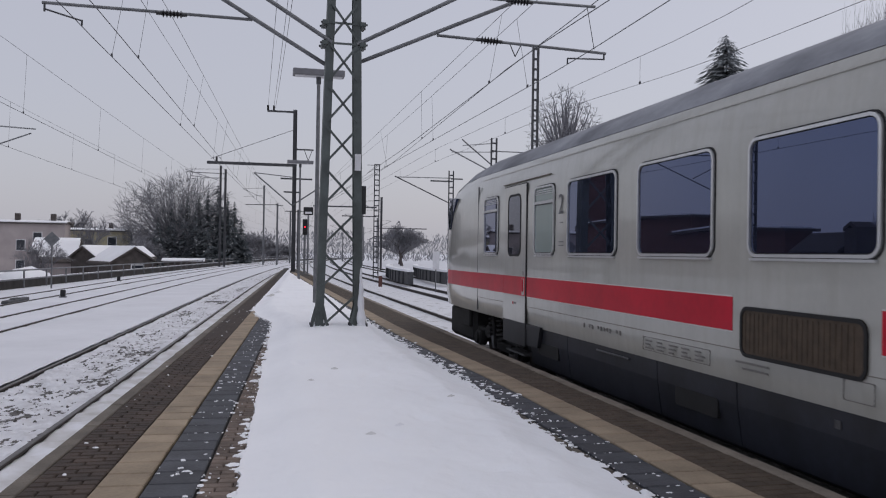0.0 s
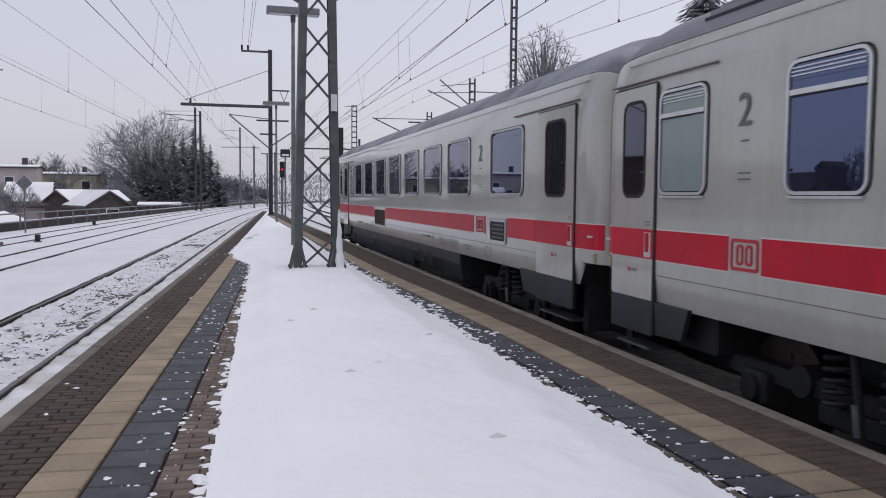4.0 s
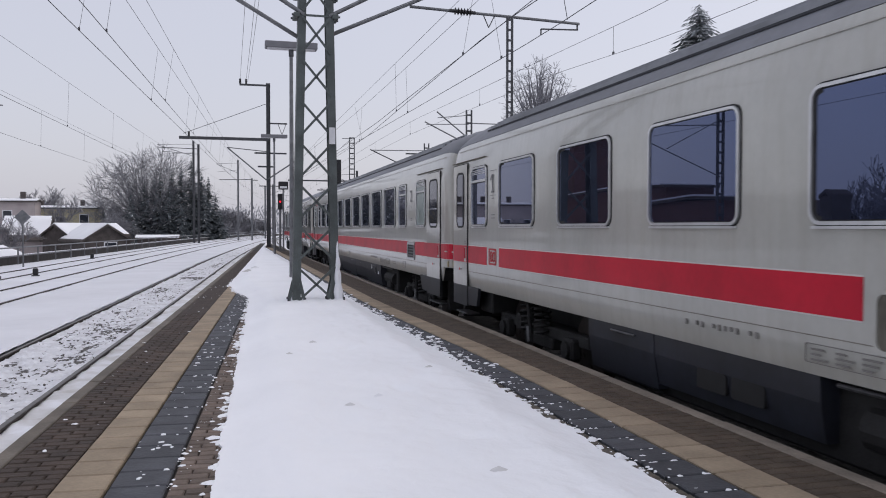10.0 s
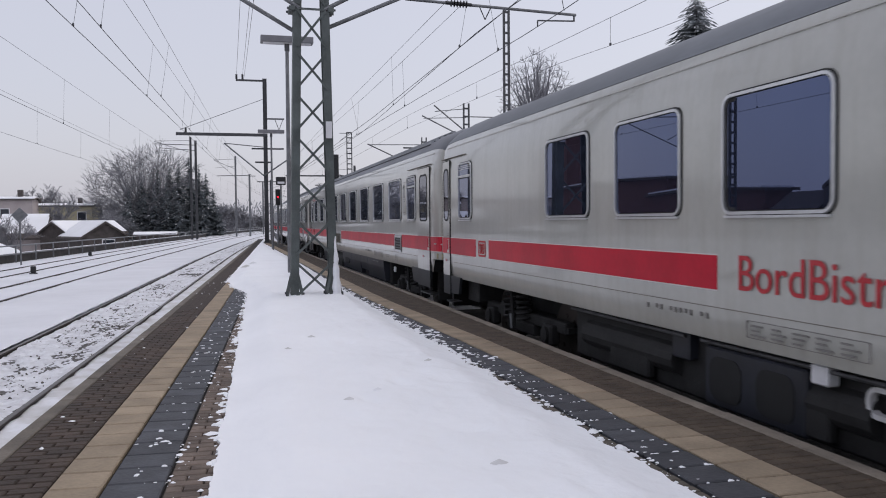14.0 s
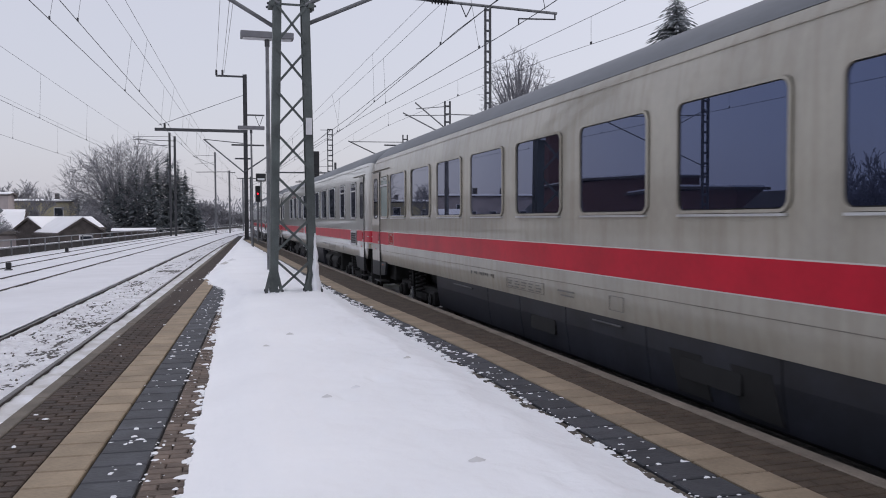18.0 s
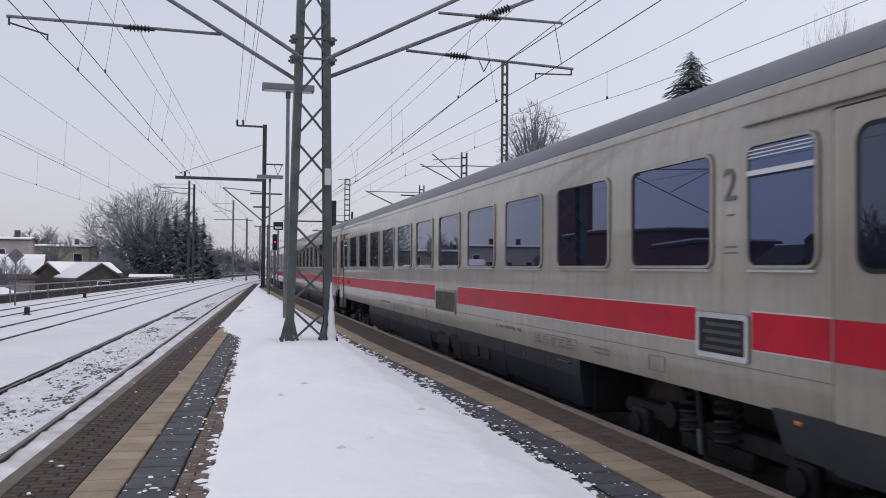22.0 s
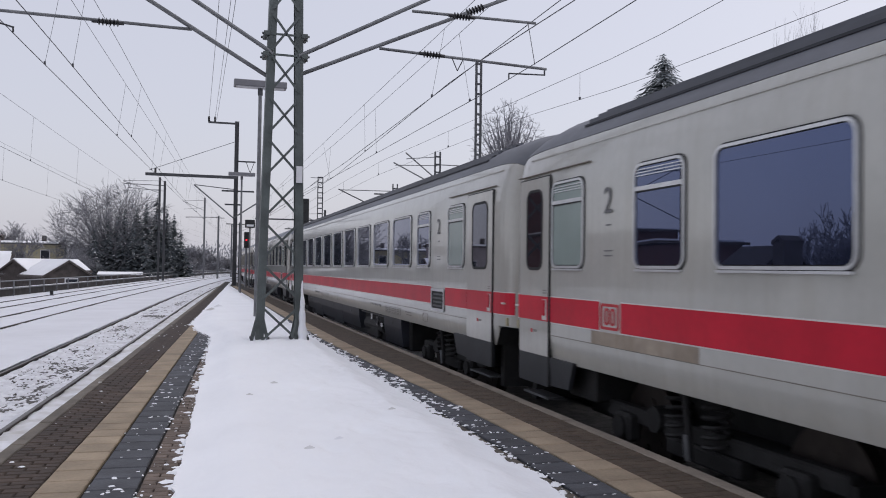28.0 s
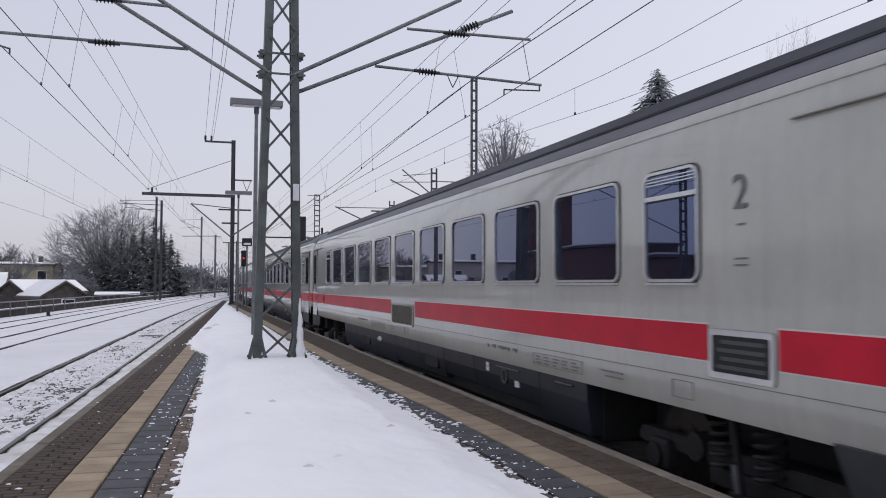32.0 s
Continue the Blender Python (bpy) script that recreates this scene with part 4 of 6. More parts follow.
    for u in spec.get("louvres", ()):
        bm = bmesh.new()
        a = [bm.verts.new(p) for p in ((-1.352, -u, 0.86), (-1.352, -u - 0.50, 0.86), (-1.312, -u - 0.60, low), (-1.312, -u - 0.10, low))]
        b = [bm.verts.new((v.co.x + 0.05, v.co.y, v.co.z)) for v in a]
        bm.faces.new(a)
        for k in range(4):
            bm.faces.new((a[k], b[k], b[(k + 1) % 4], a[(k + 1) % 4]))
        bmesh.ops.recalc_face_normals(bm, faces=bm.faces)
        part("air_intake", bm, RUBBER, coach, "black slanted air intake in the skirt")
    for u in (0.20, LEN - 0.20):
        if not (spec.get("cab") and u < 1):
            x = SIDE * end_scale(u)
            part("socket_box", boxbm(x - 0.022, x + 0.03, -u - 0.03, -u + 0.03, 1.295, 1.40, bevel=0.005), SOCKET, coach, "small yellowish socket box")
    for u in (0.14, LEN - 0.30):
        if not (spec.get("cab") and u < 1):
            x = SIDE * end_scale(u)
            part("end_handle", boxbm(x - 0.03, x + 0.02, -u - 0.05, -u + 0.05, 1.575, 1.60, bevel=0.005), PINSTRIPE, coach, "short pale handle")
    for u in spec.get("gear", ()):
        part("white_label", boxbm(-1.358, -1.34, -u - 0.10, -u, 0.83, 0.95), WHITE_PAINT, coach, "small white label on the skirt")
        part("label_line", boxbm(-1.3595, -1.35, -u - 0.085, -u - 0.015, 0.885, 0.897), PRINT, coach)
        part("hose_ring", ring(-u - 0.82, -u - 0.60, 0.72, 0.93, 0.10, 0.03, -1.366, -1.33), STEP, coach, "grey hose coupling ring")
        part("coupling_recess", plate(-u - 0.79, -u - 0.63, 0.75, 0.90, 0.07, -1.355, -1.33), RUBBER, coach)
        part("white_label", boxbm(-1.352, -1.33, -u - 1.18, -u - 1.06, 0.72, 0.80), WHITE_PAINT, coach, "small white label on the skirt")
    if index == 3:
        panel = part("equipment_panel", boxbm(-1.30, -1.12, -10.36, -9.04, 0.40, 0.92, bevel=0.02), SKIRT, coach, "dark equipment panel with two rounded openings")
        for u in (9.12, 9.78):
            part("opening", plate(-u - 0.46, -u, 0.46, 0.84, 0.12, -1.306, -1.25), RUBBER, panel)
        part("white_box", boxbm(-1.33, -1.22, -10.62, -10.44, 0.84, 0.99, bevel=0.012), WHITE_PAINT, coach, "small white equipment box")
        part("ice_ring", ring(-11.35, -10.92, 0.70, 0.92, 0.10, 0.035, -1.28, -1.22), SNOW_DIRTY, coach, "ring of dirty ice round a hose")
        part("hanging_box", boxbm(-1.28, -1.10, -8.75, -8.45, 0.72, 1.02, bevel=0.015), SKIRT, coach)
    if index == 6:
        tray = part("battery_tray", boxbm(-1.360, -1.25, -17.95, -17.10, 0.82, 0.99, bevel=0.01), TRAY, coach, "pale tray with smeared red and green marks")
        for v0, v1, z0, z1, paint_ in ((17.12, 17.38, 0.86, 0.94, MOSS), (17.50, 17.62, 0.84, 0.96, BRICK), (17.66, 17.72, 0.85, 0.97, BRICK), (17.78, 17.88, 0.86, 0.93, BRICK)):
            part("paint_smear", plate(-v1, -v0, z0, z1, 0.03, -1.3615, -1.35), paint_, tray)
    if index == 2:
        part("white_plate", boxbm(-1.26, -1.22, -21.30, -21.12, 0.74, 0.88, bevel=0.01), WHITE_PAINT, coach, "small white plate beside the bogie")
    if index == 9:
        lump = bmesh.new()
        bmesh.ops.create_icosphere(lump, subdivisions=2, radius=1)
        for v in lump.verts:
            s = 1 + 0.4 * noise.noise(v.co * 2.3)
            v.co = Vector((-1.35 + 0.05 * v.co.x * s, -10.4 + 0.16 * v.co.y * s, 0.84 + 0.06 * v.co.z * s))
        part("snow_lump", lump, SNOW_DIRTY, coach, "frozen lump of snow")
    for u0, u1 in ((1.35, 2.0), (LEN - 2.0, LEN - 1.35)):
        part("equipment_box", boxbm(-1.22, 1.2, -u1, -u0, 0.62, 1.03, bevel=0.02), UNDER, coach)
    COACHES.append(coach)
    return coach


def run(start, pitch, n, w=1.46):
    return [(start + pitch * k, start + pitch * k + w) for k in range(n)]


FRONT, REAR = (0.30, 1.18, 0.53, 0.97), (24.60, 25.68, 24.83, 25.46)
OPEN_A = dict(wide=run(4.37, 1.923, 9), vent=[(3.13, 3.94), (21.70, 22.52)], wc=[(1.28, 2.06), (23.62, 24.43)], doors=[FRONT, REAR],
              digits=[(2.60, "2"), (23.05, "2")], display=[(22.65, 23.42)], breaks=[(2.42, 2.86), (22.62, 23.45)], logo=[2.64], ribbed=True, gear=[17.3])
OPEN_C = dict(flush=True, wide=run(2.40, 1.945, 11, 1.45), wc=[(1.36, 2.14), (23.66, 24.46)], doors=[FRONT, REAR], digits=[(2.27, "2"), (23.43, "2")],
              display=[(22.95, 23.68)], breaks=[(2.15, 2.67), (22.92, 23.71)], logo=[2.41], louvres=[13.85, 14.75])
TABLE = [
    dict(label="pebble-grey control car with a red stripe and frosted roof", cab=True, frost=True, stripe_from=4.84,
         wide=run(7.67, 2.01, 7) + [(22.38, 23.86)], vent=[(3.70, 4.52)], wc=[(6.37, 7.16)],
         doors=[(4.87, 5.98, 5.10, 5.71), (24.42, 25.65, 24.72, 25.36)], digits=[(7.41, "2"), (21.80, "2")], grille=[(11.58, 13.04)],
         louvres=[16.85, 17.65], breaks=[(11.45, 13.16), (21.45, 22.02), (22.12, 23.2)], display=[(22.36, 23.16)], logo=[21.79]),
    dict(OPEN_A, label="pebble-grey second-class coach with a ribbed roof and red stripe"),
    dict(label="pebble-grey first-class coach with a ribbed roof and red stripe", ribbed=True, lamp=True, wide=run(2.92, 2.31, 9), vent=[(1.47, 2.29), (23.57, 24.40)],
         doors=[FRONT, REAR], digits=[(2.60, "1"), (23.22, "1")], display=[(22.09, 22.87)], grille=[(10.45, 12.10)],
         breaks=[(2.28, 2.90), (10.35, 12.2), (22.05, 22.9)], logo=[2.58]),
    dict(label="pebble-grey restaurant coach with a long blank wall and red lettering", wide=run(5.60, 1.95, 8, 1.28), vent=[(1.48, 2.25), (21.62, 22.48), (23.58, 24.38)],
         doors=[(0.38, 0.85, 0.46, 0.76), (24.90, 25.52, 25.0, 25.44)], display=[(23.52, 24.41)], breaks=[(2.47, 3.16), (9.40, 11.80), (23.48, 24.45)], logo=[2.81],
         name=(10.60, "BordBistro")),
    dict(OPEN_C, label="grimy second-class coach with a smooth grey roof and red stripe", dirty=True, lamp=True),
    dict(OPEN_C, wide=run(2.62, 1.915, 11, 1.42), vent=OPEN_C["wc"], wc=[], lamp=True, label="grimy second-class coach with a beige ventilation grille", dirty=True, grille=[(13.87, 15.30)], breaks=[(2.15, 2.67), (13.77, 15.40), (22.92, 23.71)]),
    dict(OPEN_C, label="pebble-grey second-class coach with frost patches on its roof", frost=True),
    dict(OPEN_A, slate=True, label="clean pebble-grey second-class coach with a ribbed roof"),
    dict(OPEN_A, slate=True, label="pebble-grey second-class coach with a brown-stained lower panel", stain=(2.25, 4.15)),
    dict(OPEN_A, slate=True, label="pebble-grey second-class coach with blank end walls and a ribbed roof", wc=[], grille=[(11.80, 13.50)], breaks=[(2.42, 2.86), (11.7, 13.6), (22.62, 23.45)]),
]
for number, row in enumerate(TABLE):
    build_coach(number, row)


def build_wheelsets():
    bm = bmesh.new()
    bar(bm, (-0.8, 0, 0), (0.8, 0, 0), 0.17, sides=12)
    for s in (-1, 1):
        bar(bm, (s * 0.69, 0, 0), (s * 0.82, 0, 0), 0.92, sides=32)
        bar(bm, (s * 0.66, 0, 0), (s * 0.69, 0, 0), 0.97, sides=32)
        for k in range(6):
            a = k * math.tau / 6
            bar(bm, (s * 0.825, 0.25 * math.cos(a), 0.25 * math.sin(a)), (s * 0.835, 0.25 * math.cos(a), 0.25 * math.sin(a)), 0.07, sides=6)
    first = None
    sets = []
    for bog, y in WHEELS:
        if first is None:
            ob = first = part("wheelset", bm, WHEEL, bog)
            ob.location = (0, y, 0.46)
        else:
            ob = share("wheelset", first, bog, pose(0, y, 0.46))
        sets.append(ob)
    return sets


WHEELSETS = build_wheelsets()


# ---- catenary mast on the platform ----
def snow_streak():
    """Snow blown in an uneven, narrowing streak up the leg."""
    rng = random.Random(21)
    bm, rings = bmesh.new(), []
    for k in range(15):
        f = 1 - k / 15
        r = 0.095 * f ** 1.1 * rng.uniform(0.8, 1.2) + 0.006
        cx, z = 0.40 - 0.002 * k + rng.uniform(-0.008, 0.008), -0.2 + 0.085 * k
        rings.append([bm.verts.new((cx + r * math.cos(j * math.tau / 8), -0.16 + 0.7 * r * math.sin(j * math.tau / 8), z)) for j in range(8)])
    for r0, r1 in zip(rings, rings[1:]):
        for j in range(8):
            bm.faces.new((r0[j], r0[(j + 1) % 8], r1[(j + 1) % 8], r1[j]))
    bm.faces.new(list(reversed(rings[0])))
    bm.faces.new(rings[-1])
    return bm


def build_lattice_mast():
    """The big lattice mast: legs, lacing, foot plates and the tubes that hold the wires on both sides."""
    m = empty("catenary_mast", 1.52, 15.0, 0.25, "green-grey steel lattice mast standing in the platform snow", "mast")
    H = 10.5

    def leg_x(side, z):
        f = z / 6.3
        return (-0.36 + 0.15 * f) if side < 0 else (0.34 - 0.11 * f)
    for side in (-1, 1):
        for dy in (-0.12, 0.12):
            bm = bmesh.new()
            a, b = (leg_x(side, 0), dy, -0.25), (leg_x(side, H), dy, H)
            bar(bm, a, b, 0.135, 0.022)
            bar(bm, (a[0] + side * 0.065, dy - 0.05 * (1 if dy > 0 else -1), -0.25), (b[0] + side * 0.065, dy - 0.05 * (1 if dy > 0 else -1), H), 0.022, 0.12)
            part("leg", bm, MAST, m)
    # lacing on both faces
    for k in range(14):
        z = 0.21 + 0.748 * k
        for y, flip in ((-0.175, 1), (-0.161, -1)):
            low, high = leg_x(-flip, z - 0.32), leg_x(flip, z + 0.32)
            part("brace", bar(bmesh.new(), (low, y, z - 0.32), (high, y, z + 0.32), 0.012, 0.042), MAST, m)
        part("brace_rivet", bar(bmesh.new(), (0.5 * (leg_x(-1, z) + leg_x(1, z)), -0.19, z), (0.5 * (leg_x(-1, z) + leg_x(1, z)), -0.16, z), 0.045, sides=8), DARKSTEEL, m)
    for side in (-1, 1):
        for dy in (-0.12, 0.12):
            for ex in (-1, 1):
                foot = part("foot_gusset", bar(bmesh.new(), (leg_x(side, 0.30) + ex * 0.05, dy - 0.03, 0.30), (leg_x(side, 0) + ex * 0.15, dy - 0.06, -0.12), 0.045, 0.022), MAST, m)
                part("anchor_bolt", bar(bmesh.new(), (leg_x(side, 0) + ex * 0.15, dy - 0.06, -0.14), (leg_x(side, 0) + ex * 0.15, dy - 0.06, -0.02), 0.035, sides=6), DARKSTEEL, foot)
    for z in (5.05, 5.42):
        for side in (-1, 1):
            x = leg_x(side, z) + side * 0.10
            clamp = part("clamp", boxbm(x - 0.055, x + 0.055, -0.175, 0.175, z - 0.045, z + 0.045, bevel=0.012), MAST, m)
            for dy in (-0.14, 0.14):
                part("clamp_bolt", bar(bmesh.new(), (x + side * 0.05, dy, z), (x + side * 0.085, dy, z), 0.04, sides=8), DARKSTEEL, clamp)
        part("tie_bar", boxbm(leg_x(-1, z), leg_x(1, z), -0.15, -0.13, z - 0.018, z + 0.018), MAST, m)
    part("number_plate", boxbm(leg_x(1, 3) - 0.06, leg_x(1, 3) + 0.05, -0.205, -0.195, 2.75, 3.05), WHITE_PAINT, m, "white enamel plate")
    part("snow_on_leg", snow_streak(), SNOW, m, "snow blown against the mast leg")

    def tube(name, x0, z0, x1, z1, y, d=0.075, material=GALV):
        return part(name, bar(bmesh.new(), (x0 - 1.52, y, z0 - 0.25), (x1 - 1.52, y, z1 - 0.25), d, sides=10), material, m)

    def insulator(x, z, y, slope):
        bm, rings = bmesh.new(), []
        for k in range(27):
            c = (k - 13) * 0.02
            r = 0.035 if k < 4 or k > 22 or k % 3 else 0.075
            rings.append([bm.verts.new((x - 1.52 + c - slope * r * math.cos(j * math.tau / 10), y + r * math.sin(j * math.tau / 10), z - 0.25 + c * slope + r * math.cos(j * math.tau / 10))) for j in range(10)])
        for r0, r1 in zip(rings, rings[1:]):
            for j in range(10):
                bm.faces.new((r0[j], r0[(j + 1) % 10], r1[(j + 1) % 10], r1[j]))
        bm.faces.new(rings[0])
        bm.faces.new(list(reversed(rings[-1])))
        part("insulator", bm, INSUL, m, "ribbed dark insulator")
    # left side
    tube("cantilever_tube", 1.31, 5.316, -0.95, 6.67, -0.12)
    tube("cantilever_tube", 1.29, 4.921, -1.75, 6.66, 0.12)
    tube("registration_tube", -0.10, 5.688, -3.60, 5.71, 0.14, 0.055)
    insulator(-1.49, 5.68, 0.14, 0)
    tube("registration_tube", -0.40, 6.34, -3.5, 6.37, -0.14, 0.055)
    insulator(-1.45, 6.35, -0.14, 0)
    tube("steady_arm", -3.55, 5.60, -2.95, 5.44, 0.14, 0.03, DARKSTEEL)
    tube("drop_bracket", -3.56, 5.72, -3.56, 5.56, 0.14, 0.035, DARKSTEEL)
    tube("drop_bracket", -2.96, 5.46, -2.96, 5.36, 0.14, 0.03, DARKSTEEL)
    # right side
    tube("cantilever_tube", 1.76, 5.307, 4.95, 7.03, -0.12)
    tube("cantilever_tube", 1.74, 4.997, 6.12, 7.00, 0.12)
    insulator(5.20, 6.58, 0.12, 0.457)
    tube("registration_tube", 3.87, 6.35, 6.40, 6.37, -0.14, 0.055)
    insulator(4.85, 6.345, -0.14, 0)
    tube("registration_tube", 3.31, 5.66, 6.76, 5.55, 0.14, 0.055)
    insulator(4.34, 5.63, 0.14, -0.03)
    tube("steady_arm", 5.95, 5.40, 6.72, 5.43, 0.14, 0.03, DARKSTEEL)
    tube("drop_bracket", 6.72, 5.55, 6.72, 5.42, 0.14, 0.035, DARKSTEEL)
    tube("drop_bracket", 5.95, 5.40, 5.95, 5.28, 0.14, 0.03, DARKSTEEL)
    tube("hanger", 4.76, 5.60, 4.87, 5.36, 0.14, 0.02, DARKSTEEL)
    tube("hanger", 4.99, 5.60, 4.87, 5.36, 0.14, 0.02, DARKSTEEL)
    tube("hanger", 6.30, 6.36, 6.45, 5.58, 0.0, 0.014, DARKSTEEL)
    return m


build_lattice_mast()


# ---- platform lamps ----
def build_platform_lamp(x, y):
    """A slim post with one long flat head across it."""
    lamp = empty("platform_lamp", x, y, 0.2, "grey platform lamp with one long flat head", "lamp", "platform lamps")
    part("post", bar(bmesh.new(), (0, 0, -0.2), (0, 0, 6.0), 0.14, sides=10, w2=0.09), GALV, lamp)
    head = part("lamp_head", boxbm(-0.68, 0.68, -0.17, 0.17, 6.0, 6.17, bevel=0.015), LAMPGREY, lamp)
    part("diffuser", boxbm(-0.62, 0.62, -0.13, 0.13, 5.985, 6.0), WHITE_PAINT, head, "pale diffuser under the head")
    part("collar", bar(bmesh.new(), (0, 0, 5.80), (0, 0, 5.985), 0.13, sides=10), DARKSTEEL, lamp)
    return lamp


build_platform_lamp(1.60, 22.0)
build_platform_lamp(2.30, 44.0)


# ---- far masts ----
def build_beam_mast():
    """The tall mast at the platform's end with its long crossbeam."""
    m = empty("beam_mast", 2.95, 65.0, 0.15, "tall dark steel mast with crossbeam at the platform's end", "mast")
    bm = bmesh.new()
    outline_h = [(-0.152, -0.14), (-0.128, -0.14), (-0.128, -0.012), (0.128, -0.012), (0.128, -0.14), (0.152, -0.14),
                 (0.152, 0.14), (0.128, 0.14), (0.128, 0.012), (-0.128, 0.012), (-0.128, 0.14), (-0.152, 0.14)]
    low, high = [[bm.verts.new((px, py, pz)) for px, py in outline_h] for pz in (-0.9, 12.5)]
    bm.faces.new(list(reversed(low)))
    bm.faces.new(high)
    for k in range(12):
        bm.faces.new((low[k], low[(k + 1) % 12], high[(k + 1) % 12], high[k]))
    part("post", bm, DARKSTEEL, m)
    part("crossbeam", boxbm(-6.6, 0.15, -0.30, -0.16, 8.0, 8.22), DARKSTEEL, m)
    part("top_arm", boxbm(-2.15, -0.15, -0.08, 0.08, 12.25, 12.38), DARKSTEEL, m)
    for x in (-2.1, -1.65, -5.9, -2.1):
        bm = bmesh.new()
        z = 12.38 if x > -2.2 else 8.22
        bar(bm, (x, 0, z), (x, 0, z + 0.38), 0.16, sides=8)
        part("insulator", bm, INSUL, m)
    for x0, x1, z in ((-1.05, 1.4, 7.1), (-0.8, 0.45, 6.05)):
        part("cross_arm", boxbm(x0, x1, 0.16, 0.24, z - 0.06, z + 0.06), DARKSTEEL, m)
    part("strut", bar(bmesh.new(), (-3.1, -0.2, 7.45), (-0.15, 0, 5.0), 0.11, sides=8), GALV, m)
    part("strut", bar(bmesh.new(), (-0.15, 0, 5.0), (2.2, -0.2, 6.6), 0.11, sides=8), GALV, m)
    part("strut", bar(bmesh.new(), (-3.1, -0.2, 7.45), (-0.15, -0.1, 7.2), 0.07, sides=8), GALV, m)
    part("side_arm", boxbm(0.16, 1.45, -0.08, 0.08, 9.35, 9.45), DARKSTEEL, m)
    for x0, x1 in ((0.75, 1.05), (1.35, 1.05)):
        part("hanger", bar(bmesh.new(), (x0, 0, 9.35), (x1, 0, 8.55), 0.05, sides=6), DARKSTEEL, m)
    part("guy_wire", bar(bmesh.new(), (-0.15, 0, 10.9), (-6.3, -0.4, 8.4), 0.04, sides=5), WIRE, m)
    return m


build_beam_mast()


def build_pole_mast(x, y, h, w, arms, base=-0.7, label="slim lattice catenary mast beside the tracks"):
    """A slim lattice mast: two channels, battens, and brackets given as (dx, dz_from, dz_to)."""
    m = empty("track_mast", x, y, base, label, "mast", "masts along the tracks")
    # Farthest masts take the paler steel: distance haze put into their colour.
    steel = GALV if y > 125 else DARKSTEEL
    for s in (-1, 1):
        part("channel", boxbm(s * w / 2 - 0.035, s * w / 2 + 0.035, -0.07, 0.07, 0, h), steel, m)
    if y > 80:
        part("web", boxbm(-w / 2 + 0.035, w / 2 - 0.035, -0.02, 0.02, 0, h), steel, m)
    else:
        k = 0
        while 0.5 + 0.45 * k < h:
            z = 0.5 + 0.45 * k
            part("batten", boxbm(-w / 2, w / 2, -0.08, -0.06, z - 0.05, z + 0.05), DARKSTEEL, m)
            k += 1
    for dx, z0, z1, dia in arms:
        part("bracket", bar(bmesh.new(), (0, 0, z0), (dx, 0, z1), dia, sides=6), GALV if dia < 0.09 else DARKSTEEL, m)
    return m


def simple_arms(s, reach=3.0, z=6.3):
    return [(s * reach, z, z + 1.35, 0.075), (s * reach, z + 1.55, z + 1.4, 0.06), (s * reach * 0.95, z + 0.45, z + 0.15, 0.05)]


build_pole_mast(11.97, 34.2, 11.4, 0.22, [])
build_pole_mast(13.3, 45.0, 8.9, 0.30, [(-2.6, 6.9, 8.15, 0.08), (-1.9, 7.25, 8.75, 0.08), (2.6, 8.15, 8.15, 0.07), (-2.5, 8.1, 8.0, 0.05), (-1.85, 8.6, 8.4, 0.05)])
build_pole_mast(14.4, 60.0, 8.5, 0.34, [(-4.3, 6.0, 7.95, 0.09), (-4.2, 7.95, 7.9, 0.07), (0.9, 7.9, 7.9, 0.12), (-1.6, 7.7, 7.7, 0.12)])
build_pole_mast(10.35, 71.0, 10.0, 0.42, [(-0.85, 9.9, 9.9, 0.06), (-0.85, 9.9, 9.2, 0.04), (-5.5, 6.2, 6.2, 0.14), (-3.0, 5.4, 5.4, 0.1), (4.5, 4.4, 4.4, 0.1)])
for mx, my, mh, mr in ((-4.45, 110.0, 13.3, -4.4), (1.3, 130.0, 12.5, -3.2), (6.2, 150, 9.6, 3.0), (15.8, 104.0, 9.4, -3.0), (18.0, 140.0, 9.4, -3.0), (25.0, 170.0, 9.6, 3.0), (21.5, 205.0, 9.6, -3.2), (30.0, 230.0, 9.6, 3.2), (13.0, 180.0, 9.5, -3.0)):
    build_pole_mast(mx, my, mh, 0.20, simple_arms(1 if mr > 0 else -1, abs(mr), mh - 2.0))
build_pole_mast(-3.85, 110.5, 12.9, 0.22, [(-4.9, 12.3, 12.4, 0.10), (-4.4, 11.6, 11.9, 0.08)])
build_pole_mast(3.4, 131.0, 9.8, 0.22, [(-4.9, 9.6, 9.5, 0.12), (0.9, 9.5, 9.5, 0.12)])
build_pole_mast(5.0, 98.0, 7.2, 0.22, [(-1.6, 7.0, 7.0, 0.12), (1.2, 7.0, 7.0, 0.12)])
build_pole_mast(-12.4, 31.6, 7.4, 0.26, [(4.6, 4.4, 6.30, 0.05), (4.75, 6.65, 6.45, 0.05), (2.6, 6.9, 5.55, 0.04)])


# ---- wires ----
def zigzag(y, start=15.0, span=50.0):
    """0 at the masts 'start + even spans', 1 at the odd ones."""
    k = abs((y - start) / span) % 2
    return k if k < 1 else 2 - k


